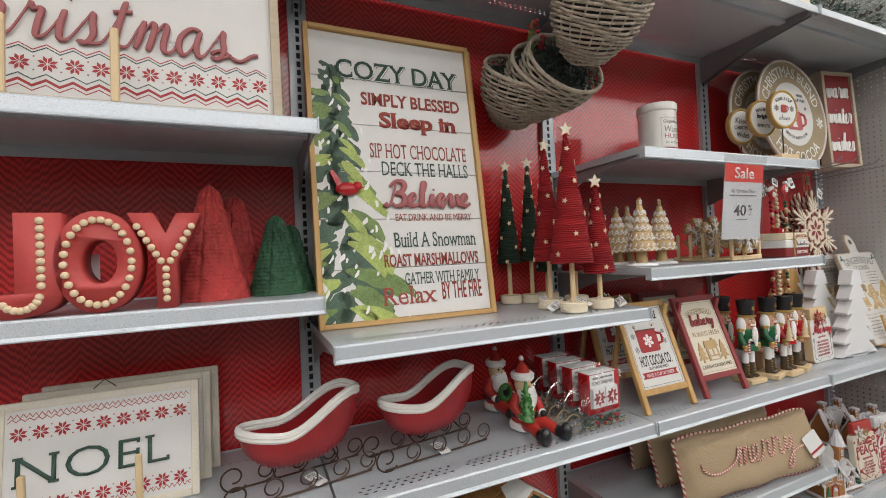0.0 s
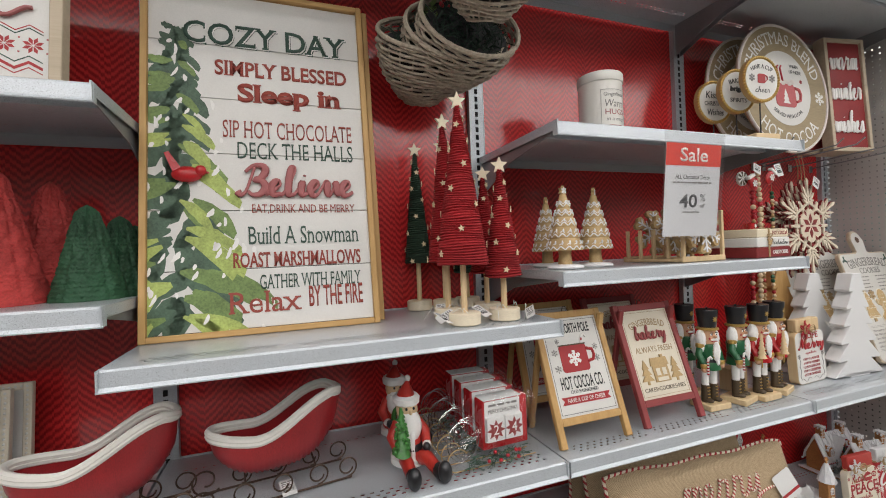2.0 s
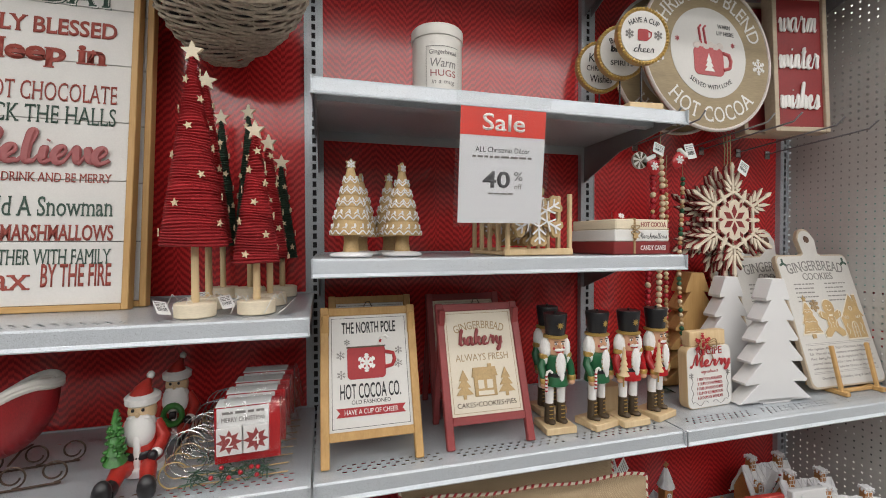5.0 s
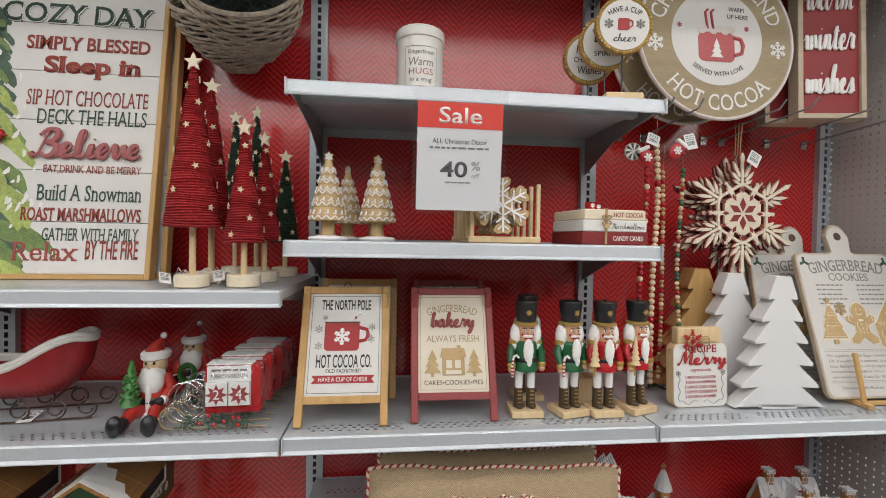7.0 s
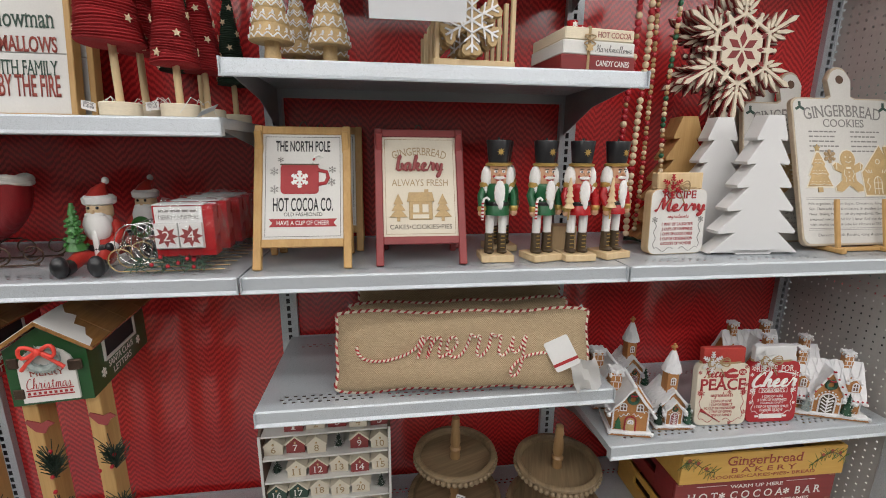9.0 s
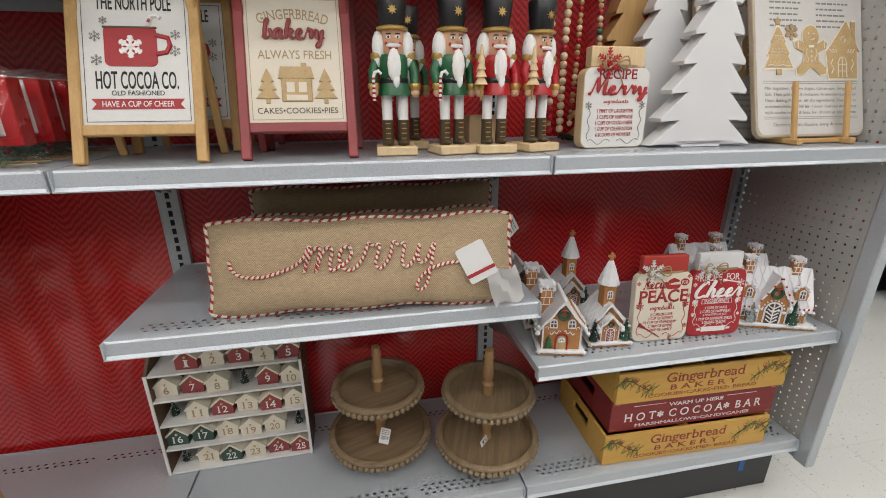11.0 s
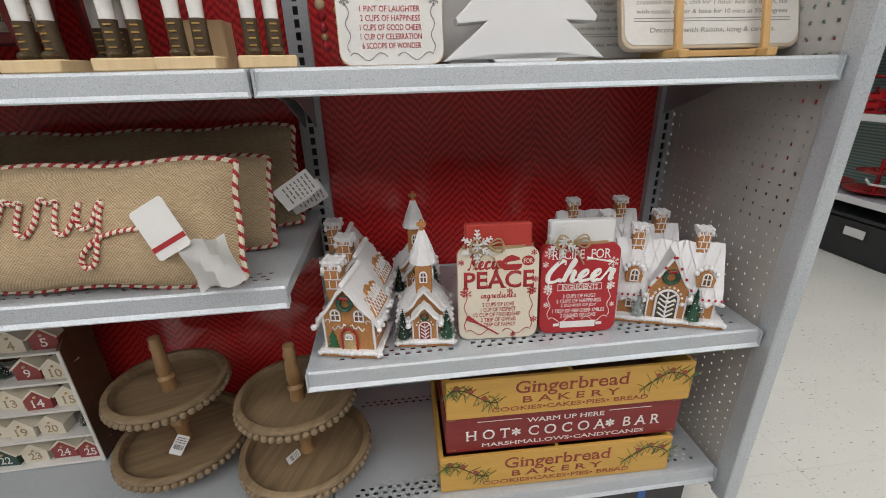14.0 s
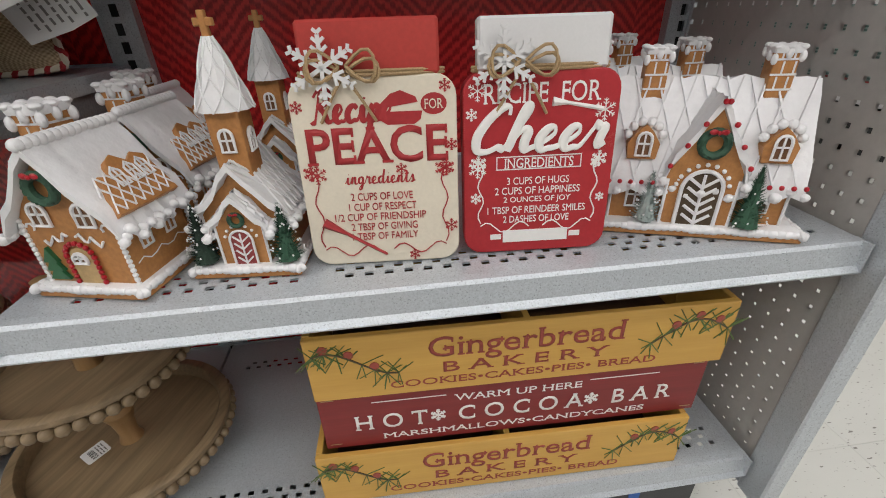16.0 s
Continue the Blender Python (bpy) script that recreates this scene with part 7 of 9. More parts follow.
        box(-0.106, -0.090, dy, -0.0014, 0.156, 0.170, bm=tr)
        part("carved_tree", tr, mt, t, "carved biscuit coloured tree" if mt is BISCUIT else "")
    ti = bmesh.new()
    for z, q in ((0.178, 0.034), (0.210, 0.024), (0.242, 0.014)):
        tube([(-0.098 + q * (u - 3) / 3, -0.0042, z + 0.002 * math.sin(u * 2)) for u in range(7)], 0.0011, 5, ti)
        for u in range(5):
            ball(0.0014, (-0.098 + q * (u - 2) / 2.6, -0.0042, z + 0.009), (1, 0.5, 1), 6, ti)
    part("tree_icing", ti, CREAM, t)
    part("tree_star", slab(star(0.012, 5, 0.45, -0.098, 0.286), -0.0038, -0.0014), GOLD_PAINT, t)
    part("snow_cookie", snow_arms(0.020, 0.0045, -0.0036, -0.0014, -0.058, 0.262), TAN_INK, t)
    for z in (0.1395, 0.1345, 0.0500, 0.0455):
        part("rule", box(-0.146, 0.146, -0.0018, -0.0013, z, z + 0.0009), GREY_INK, t)
    for i, body in enumerate(("Mix together, Brown Sugar, Cinnamon, Ginger and", "Salt. Then add eggs & molasses. In another bowl, mix", "Flour, Baking Powder, sift dry ingredients. Then add to", "creamed mixture, chill for 1 hour. Roll out dough, cut", "with cookie cutter & bake for 10 mins at 350 degrees")):
        letters(t, body, 0, 0.1215 - 0.0152 * i, 0.282, 0.0098, GREY_INK, -0.0013, 0.0003, 0.12)
    letters(t, "Decorate with Raisins, icing & candies.", 0, 0.030, 0.235, 0.0105, GREY_INK, -0.0013, 0.0003, 0.12)
    return t


cutting_board(pose(1.670, -0.345, 1.127, -17), "white gingerbread recipe cutting board with a raw wood edge")
cutting_board(pose(1.592, -0.222, 1.1115, -12), "white recipe cutting board standing behind a like one", True)
cutting_board(pose(1.540, -0.150, 1.1115, -8), "white recipe cutting board standing behind a like one", False)
t = thing("display_stand", "small pine easel stand holding a cutting board", "stand", pose(1.670, -0.350, 1.1115))
for x in (-0.080, 0.080):
    part("prong", box(x - 0.0065, x + 0.0065, -0.024, -0.014, 0.004, 0.148, 0.002, m=pose(0, 0, 0, -13)), PINE, t)
    part("foot", box(x - 0.0085, x + 0.0085, -0.037, 0.085, 0.0, 0.014, 0.002), PINE, t)
part("cross_bar", box(-0.0710, 0.0710, -0.010, 0.002, 0.002, 0.012, 0.001), PINE_X, t)


# white tiered trees
def flat_tree(m, label, back=WHITE_PAINT, h=0.372):
    t = thing("wooden_tree", label, "wooden tree", m, "white wooden trees")
    tiers = 6
    half = []
    for k in range(tiers):
        u = k / tiers
        z0, z1 = h * u, h * (u + 1 / tiers)
        q0 = 0.132 * (1 - 0.135 * k) - 0.0
        q1 = 0.132 * (1 - 0.135 * (k + 1)) * 0.56 if k < tiers - 1 else 0.022
        half += [(q0 * 0.97, z0 - 0.004 if k else 0.0), (q0, z0 + 0.004), (q1, z1 - 0.001)]
    half[0] = (0.050, 0.0)
    half.insert(1, (0.058, 0.012))
    half.insert(2, (0.128, 0.004))
    pts = half + [(-x, z) for x, z in half[::-1]]
    part("tree_block", slab(pts, 0.0, 0.048, bev=0.0015), BRIGHT_WHITE if back is WHITE_PAINT else back, t)
    if back is not WHITE_PAINT:
        part("raw_back", slab([(x * 0.995, z * 0.997 + 0.0003) for x, z in pts], 0.0485, 0.075), back, t, "unpainted wooden back")
    return t


flat_tree(pose(1.328, -0.362, 1.1115, 0, 0, -3), "white painted layered wooden tree block")
flat_tree(pose(1.268, -0.262, 1.1115, 0, 0, -6), "white painted layered wooden tree block")
flat_tree(pose(1.225, -0.175, 1.1115, 0, 0, -8), "raw pine layered wooden tree block", PINE, 0.380)


# recipe jars
LID_RED = surface("brick_red_lid", (0.42, 0.040, 0.030), 0.5, vary=0.12)
def bow(t, x, z, y, mat=TWINE):
    for s in (-1, 1):
        loop = [(x + s * (0.003 + 0.030 * math.sin(a) ** 1.0), y - 0.003 - 0.006 * math.sin(a), z + 0.010 * math.sin(2 * a) + 0.003) for a in [k * math.pi / 10 for k in range(11)]]
        part("bow_loop", tube(loop, 0.0017, 5), mat, t)
        part("bow_loop", tube([(px * 0.92 + x * 0.08, py - 0.002, z + (pz - z) * 1.35 + 0.003) for px, py, pz in loop], 0.0016, 5), mat, t)
        part("bow_tail", tube([(x, y - 0.003, z), (x + s * 0.012, y - 0.005, z - 0.018), (x + s * 0.026, y - 0.002, z - 0.042)], 0.0016, 5), mat, t)


def jar(m, w, h, face, lid, label, flake, flake_x, writing, ink, deep=0.022, body=None):
    t = thing("jar_sign", label, "sign", m, "recipe jar signs")
    bh = h * 0.80
    out = rounded(w, bh, 0.020)
    part("body", slab(out, 0.0, deep, bev=0.0012), body or face, t)
    part("face", slab([(x * 0.985, 0.0016 + z * 0.985) for x, z in out], -0.0010, -0.0001), face, t)
    part("lid", box(-w * 0.405, w * 0.405, 0.001, deep - 0.001, bh, h, 0.0025), lid, t, "painted lid")
    for k in range(2):
        cord = [(w * 0.43 * math.cos(a) , deep / 2 + (deep / 2 + 0.0025) * math.sin(a), bh + 0.001 + 0.003 * k) for a in [2 * math.pi * i / 28 for i in range(28)]]
        part("cord", tube(cord, 0.0017, 5, closed=True), TWINE, t)
    bow(t, flake_x + 0.018, bh + 0.002, -0.002)
    part("snowflake", snow_arms(0.027, 0.0036, -0.0095, -0.0070, flake_x, bh + 0.008, twigs=3), flake, t, "small cut-out snowflake")
    for body_, x, z, ww, hh, sl, bd, face_style in writing:
        letters(t, body_, x * w, z * h, ww * w, hh, ink, -0.0011, 0.005 if hh > 0.05 else 0.0007, sl, bd, style=face_style)
    return t


def curl(t, pts, ink):
    part("flourish", tube(pts, 0.0008, 4), ink, t)


def frame_curls(t, w, h, z0, z1, ink):
    for s in (-1, 1):
        pts = [(s * w * (0.40 + 0.02 * math.sin(k * 1.1)), -0.0014, z0 + (z1 - z0) * k / 12) for k in range(13)]
        curl(t, pts, ink)
        curl(t, [(s * w * (0.05 + 0.35 * k / 10), -0.0014, z0 - 0.006 + 0.006 * math.sin(k * 0.9)) for k in range(11)], ink)
        part("flake", snow_arms(0.0085, 0.0013, -0.0018, -0.0012, s * w * 0.415, h * 0.43), ink, t)


j = jar(pose(1.113, -0.332, 1.1115, -3, 0, 3), 0.170, 0.222, WHITE_PAINT, PALE_WOOD, "white jar shaped recipe sign with red words and raw lid", BERRY, -0.030,
        (("RECIPE", 0.0, 0.735, 0.58, 0.022, 0, 0.012, "serif"), ("Merry", 0.02, 0.585, 0.94, 0.056, 0.1, 0.075, "script"), ("ingredients", 0.0, 0.465, 0.40, 0.016, 0.1, 0.05, "script"), ("1 PINT OF LAUGHTER", 0, 0.375, 0.56, 0.0085, 0, 0, ""),
         ("2 CUPS OF HAPPINESS", 0, 0.315, 0.56, 0.0085, 0, 0, ""), ("1 CUPS OF GOOD CHEER", 0, 0.255, 0.58, 0.0085, 0, 0, ""), ("1 CUP OF CELEBRATION", 0, 0.195, 0.58, 0.0085, 0, 0, ""), ("6 SCOOPS OF WONDER", 0, 0.135, 0.56, 0.0085, 0, 0, "")), RED_INK, 0.030, PALE_WOOD)
frame_curls(j, 0.170, 0.222, 0.020, 0.090, GREY_INK)
j = jar(pose(1.288, -0.388, 0.5985, -5, 0, -4), 0.158, 0.238, CREAM, LID_RED, "cream jar shaped recipe sign with red words and red lid", BRIGHT_WHITE, -0.042,
        (("Recipe", -0.13, 0.668, 0.52, 0.049, 0.15, 0.055, "script"), ("PEACE", 0.0, 0.535, 0.88, 0.036, 0, 0.020, "serif"), ("ingredients", 0.0, 0.392, 0.46, 0.022, 0.1, 0.045, "script"),
         ("2 CUPS OF LOVE", 0.0, 0.318, 0.40, 0.0080, 0, 0, ""), ("1 CUP OF RESPECT", 0, 0.272, 0.44, 0.0080, 0, 0, ""), ("1/2 CUP OF FRIENDSHIP", -0.02, 0.226, 0.60, 0.0080, 0, 0, ""), ("2 TBSP OF GIVING", 0.0, 0.180, 0.44, 0.0080, 0, 0, ""), ("1 TBSP OF FAMILY", 0.0, 0.134, 0.44, 0.0080, 0, 0, "")), RED_INK)
frame_curls(j, 0.162, 0.238, 0.022, 0.105, RED_INK)
part("speech_blob", slab(ring_outline(0.0125, 18, 0.057, 0.164, 0.8), -0.0016, -0.0011), RED_INK, j)
letters(j, "FOR", 0.057, 0.164, 0.018, 0.009, CREAM, -0.0017, style="serif")
for fx, fz, fr in ((-0.062, 0.100, 0.010), (0.064, 0.102, 0.009), (0.022, 0.103, 0.006), (0.030, 0.008, 0.006), (-0.072, 0.165, 0.006), (0.073, 0.125, 0.006), (0.068, 0.180, 0.006), (0.071, 0.040, 0.007)):
    part("painted_flake", snow_arms(fr, 0.0010, -0.0016, -0.0011, fx, fz), RED_INK, j)
part("painted_pot", slab([(0.006, 0.150), (0.012, 0.146), (0.038, 0.146), (0.044, 0.150), (0.046, 0.158), (0.004, 0.158)], -0.0016, -0.0011), RED_INK, j)
part("painted_lid", slab([(0.002, 0.1605), (0.042, 0.166), (0.040, 0.171), (0.026, 0.177), (0.016, 0.174), (0.006, 0.165)], -0.0016, -0.0011), RED_INK, j)
part("painted_spoon", tube([(-0.062, -0.0014, 0.050), (-0.040, -0.0014, 0.036), (0.0, -0.0014, 0.010)], 0.0024, 5, taper=[2.6, 0.9, 0.7]), RED_INK, j)
RED_INK_FACE = surface("red_sign_face", (0.40, 0.022, 0.028), 0.5, vary=0.1)
j = jar(pose(1.452, -0.392, 0.5985, -5, 0, -4), 0.157, 0.236, RED_INK_FACE, BRIGHT_WHITE, "red jar shaped recipe sign with white words and white lid", BRIGHT_WHITE, -0.040,
        (("RECIPE  FOR", 0.0, 0.715, 0.74, 0.019, 0, 0.0, "serif"), ("Cheer", 0.0, 0.575, 0.90, 0.054, 0.30, 0.085, "script"), ("INGREDIENTS", 0.0, 0.425, 0.46, 0.0105, 0, 0.0, "serif"), ("3 CUPS OF HUGS", 0, 0.345, 0.42, 0.0078, 0, 0, ""),
         ("2 CUPS OF HAPPINESS", 0, 0.300, 0.58, 0.0078, 0, 0, ""), ("2 OUNCES OF JOY", 0, 0.255, 0.46, 0.0078, 0, 0, ""), ("1 TBSP OF REINDEER SMILES", 0, 0.210, 0.68, 0.0078, 0, 0, ""), ("2 DASHES OF LOVE", 0, 0.165, 0.46, 0.0078, 0, 0, "")), WHITE_INK)
frame_curls(j, 0.152, 0.236, 0.036, 0.105, WHITE_INK)
for fx, fz, fr in ((-0.064, 0.096, 0.010), (0.064, 0.150, 0.011), (0.060, 0.098, 0.006), (-0.070, 0.150, 0.006), (0.068, 0.060, 0.005), (-0.066, 0.064, 0.006), (0.066, 0.120, 0.012), (-0.064, 0.172, 0.010)):
    part("painted_flake", snow_arms(fr, 0.0010, -0.0016, -0.0011, fx, fz), WHITE_INK if fr != 0.012 else CORAL, j)
part("painted_spoon", tube([(0.010, -0.0014, 0.160), (0.026, -0.0014, 0.158), (0.062, -0.0014, 0.151)], 0.0020, 5, taper=[2.4, 0.9, 1.2]), WHITE_INK, j)
b = bmesh.new()
for q in ((-0.044, 0.044, 0.0935, 0.0945), (-0.044, 0.044, 0.1065, 0.1075), (-0.0445, -0.0435, 0.0935, 0.1075), (0.0435, 0.0445, 0.0935, 0.1075)):
    box(q[0], q[1], -0.0016, -0.0011, q[2], q[3], bm=b)
part("ribbon_outline", b, WHITE_INK, j)
rp = box(-0.036, 0.036, -0.0017, -0.0011, 0.012, 0.026, 0.0)
box(-0.050, -0.038, -0.0017, -0.0011, 0.016, 0.022, bm=rp)
box(0.038, 0.050, -0.0017, -0.0011, 0.016, 0.022, bm=rp)
part("painted_rolling_pin", rp, WHITE_INK, j)


# ---- gingerbread houses ----
def bottle_tree(t, x, y, z, r, h, mat, seed):
    rnd = random.Random(seed)
    b = bmesh.new()
    for k in range(420):
        u = rnd.random() ** 0.8
        a = rnd.uniform(0, 6.283)
        q = r * (1 - u) + 0.0015
        tip = Vector((x + q * math.cos(a), y + q * math.sin(a), z + h * (0.06 + 0.94 * u) + 0.004))
        root = Vector((x, y, z + h * (0.06 + 0.90 * u) - 0.002))
        side = Vector((-math.sin(a), math.cos(a), 0)) * 0.0009
        b.faces.new([b.verts.new(root - side), b.verts.new(root + side), b.verts.new(tip)])
        up = Vector((0, 0, 0.0009))
        b.faces.new([b.verts.new(root - up), b.verts.new(root + up), b.verts.new(tip)])
    lathe([(r * 0.62, z + 0.006), (r * 0.30, z + h * 0.45), (0.001, z + h * 0.97)], 10, b, Matrix.Translation((x, y, 0)))
    o = part("bottlebrush_tree", b, mat, t, "tiny frosted bottlebrush tree")
    f = bmesh.new()
    for k in range(60):
        u = rnd.random()
        a = rnd.uniform(0, 6.283)
        q = r * (1 - u) + 0.001
        ball(0.0011, (x + q * math.cos(a), y + q * math.sin(a), z + h * (0.06 + 0.9 * u) + 0.004), seg=4, bm=f)
    part("frost", f, ICING, o)


def snow_roof(b, x0, x1, y0, y1, zl, zr, cx=None, thick=0.010, over=0.010, axis="y", bumps=True, seed=0):
    """Two pitched roof slabs with a lumpy lower edge. axis: the way the ridge runs."""
    rnd = random.Random(seed)
    n = 14
    lo, hi = (y0, y1) if axis == "y" else (x0, x1)
    mid = (x0 + x1) / 2 if axis == "y" else (y0 + y1) / 2
    half = ((x1 - x0) if axis == "y" else (y1 - y0)) / 2 + over
    for s in (-1, 1):
        rows = []
        for i in range(n + 1):
            v = lo - over + (hi - lo + 2 * over) * i / n
            row = []
            for k in range(6):
                u = k / 5
                e = half * u * (1 + (0.05 * math.sin(i * 2.4 + seed) if k == 5 else 0))
                z = zr + (zl - zr) * (half * u) / (half - over) + 0.0028 * math.sin(i * 2.2 + k * 2.0) * (0.4 + u) + rnd.uniform(-0.0020, 0.0020)
                row.append((mid + s * e, v, z))
            rows.append(row)
        for lift in (0.0, 1.0):
            g = []
            for row in rows:
                col = []
                for k, (p, v, z) in enumerate(row):
                    zz = z + lift * thick * (1.0 if k < 5 else 0.35) - (0.004 if k == 5 else 0)
                    col.append(b.verts.new((p, v, zz) if axis == "y" else (v, p, zz)))
                g.append(col)
            for i in range(n):
                for k in range(5):
                    b.faces.new((g[i][k], g[i + 1][k], g[i + 1][k + 1], g[i][k + 1]))
            if lift == 0.0:
                first = g
        for i in range(n):
            b.faces.new((first[i][5], first[i + 1][5], g[i + 1][5], g[i][5]))
        for k in range(5):
            b.faces.new((first[0][k], first[0][k + 1], g[0][k + 1], g[0][k]))
            b.faces.new((first[n][k], first[n][k + 1], g[n][k + 1], g[n][k]))
        if bumps:
            for i in range(n + 1):
                p, v, z = rows[i][5]
                ball(0.0052 * rnd.uniform(0.8, 1.2), (p, v, z + 0.001) if axis == "y" else (v, p, z + 0.001), (1, 1, 0.9), 7, b)
    return b


def bead_line(b, a, c, r=0.0024, step=0.0046):
    a, c = Vector(a), Vector(c)
    n = max(1, int((c - a).length / step))
    for i in range(n + 1):
        ball(r, tuple(a + (c - a) * i / n), seg=6, bm=b)


PANE = surface("dark_biscuit_pane", (0.15, 0.070, 0.030), 0.4, vary=0.2)


def arch_window(t, x, y, z, w, h, bars_=True, mat=None, side=False):
    """An arched window with iced bars, on a wall that looks to -y (or +x with side)."""
    pts = [(-w / 2, 0), (w / 2, 0)] + [(w / 2 * math.cos(radians(a)), h - w / 2 + w / 2 * math.sin(radians(a))) for a in range(0, 181, 30)]
    m = Matrix.Translation((x, y, z)) @ (Matrix.Rotation(radians(90), 4, "Z") if side else Matrix.Identity(4))
    o = part("window", slab(pts, -0.0012, 0.0008), mat or PANE, t, "brown window with white icing bars", m=m)
    ring = [(px, -0.0016, pz) for px, pz in pts]
    b = tube(ring, 0.0017, 5, closed=True)
    if bars_:
        tube([(0, -0.0018, 0), (0, -0.0018, h)], 0.0012, 4, b)
        tube([(-w / 2, -0.0018, h * 0.52), (w / 2, -0.0018, h * 0.52)], 0.0012, 4, b)
    part("icing_grid", b, ICING, o)
    return o


def wreath(t, x, y, z, r):
    pts = [(x + r * math.cos(radians(a)), y, z + r * math.sin(radians(a))) for a in range(0, 360, 20)]
    b = tube(pts, r * 0.36, 7, closed=True)
    rnd = random.Random(3)
    for k in range(30):
        a = rnd.uniform(0, 6.28)
        ball(r * 0.14, (x + r * 1.1 * math.cos(a), y - r * 0.3, z + r * 1.1 * math.sin(a)), seg=4, bm=b)
    part("wreath", b, NEEDLES, t, "tiny green wreath")
    bb = ball(r * 0.26, (x - r * 0.42, y - r * 0.4, z + r * 1.05), (1.3, 0.5, 0.9), 8)
    ball(r * 0.26, (x + r * 0.42, y - r * 0.4, z + r * 1.05), (1.3, 0.5, 0.9), 8, bb)
    ball(r * 0.18, (x, y - r * 0.45, z + r * 0.98), seg=6, bm=bb)
    part("bow", bb, BERRY, t, smooth=True)


def chimney(t, x, y, z0, z1, w):
    part("chimney", box(x - w / 2, x + w / 2, y - w / 2, y + w / 2, z0, z1, 0.001), GINGER, t)
    b = bmesh.new()
    for k in range(3):
        zz = z0 + (z1 - z0) * (0.35 + 0.25 * k)
        tube([(x - w / 2, y - w / 2, zz), (x + w / 2, y - w / 2, zz + 0.0006), (x + w / 2, y + w / 2, zz)], 0.0013, 4, b)
        for q in (-0.22, 0.24):
            tube([(x + w * (q + 0.12 * (k % 2)), y - w / 2, zz), (x + w * (q + 0.12 * (k % 2)), y - w / 2, zz + (z1 - z0) * 0.22)], 0.0011, 4, b)
    cap = box(x - w * 0.60, x + w * 0.60, y - w * 0.60, y + w * 0.60, z1 - w * 0.14, z1 + w * 0.20, w * 0.14, seg=2)
    for k in range(8):
        a = k * 0.785
        q = w * 0.54 / max(abs(math.cos(a)), abs(math.sin(a)))
        ball(w * 0.15, (x + q * math.cos(a), y + q * math.sin(a), z1 - w * (0.12 + 0.12 * (k % 3))), (1, 1, 1.6), 8, cap)
        ball(w * 0.17, (x + q * math.cos(a) * 0.9, y + q * math.sin(a) * 0.9, z1 + w * 0.14), (1.2, 1.2, 0.7), 8, cap)
    part("mortar_icing", b, ICING, t)
    part("snow_cap", cap, ICING, t, "dripping white icing cap", smooth=True)


def snow_base(t, x0, x1, y0, y1):
    part("base", box(x0, x1, y0, y1, 0.0, 0.008, 0.001), GINGER, t)
    b = box(x0 + 0.001, x1 - 0.001, y0 + 0.001, y1 - 0.001, 0.0078, 0.0120, 0.0015)
    rnd = random.Random(4)
    n = int((x1 - x0) / 0.007)
    for i in range(n + 1):
        ball(0.0058 * rnd.uniform(0.8, 1.25), (x0 + (x1 - x0) * i / n, y0 + 0.001, 0.0088), (1, 0.6, 0.75), 8, b)
    n = int((y1 - y0) / 0.007)
    for i in range(n + 1):
        for xx in (x0 + 0.001, x1 - 0.001):
            ball(0.0058 * rnd.uniform(0.8, 1.25), (xx, y0 + (y1 - y0) * i / n, 0.0088), (0.6, 1, 0.75), 8, b)
    part("snow_bank", b, ICING, t, "white snow bank", smooth=True)


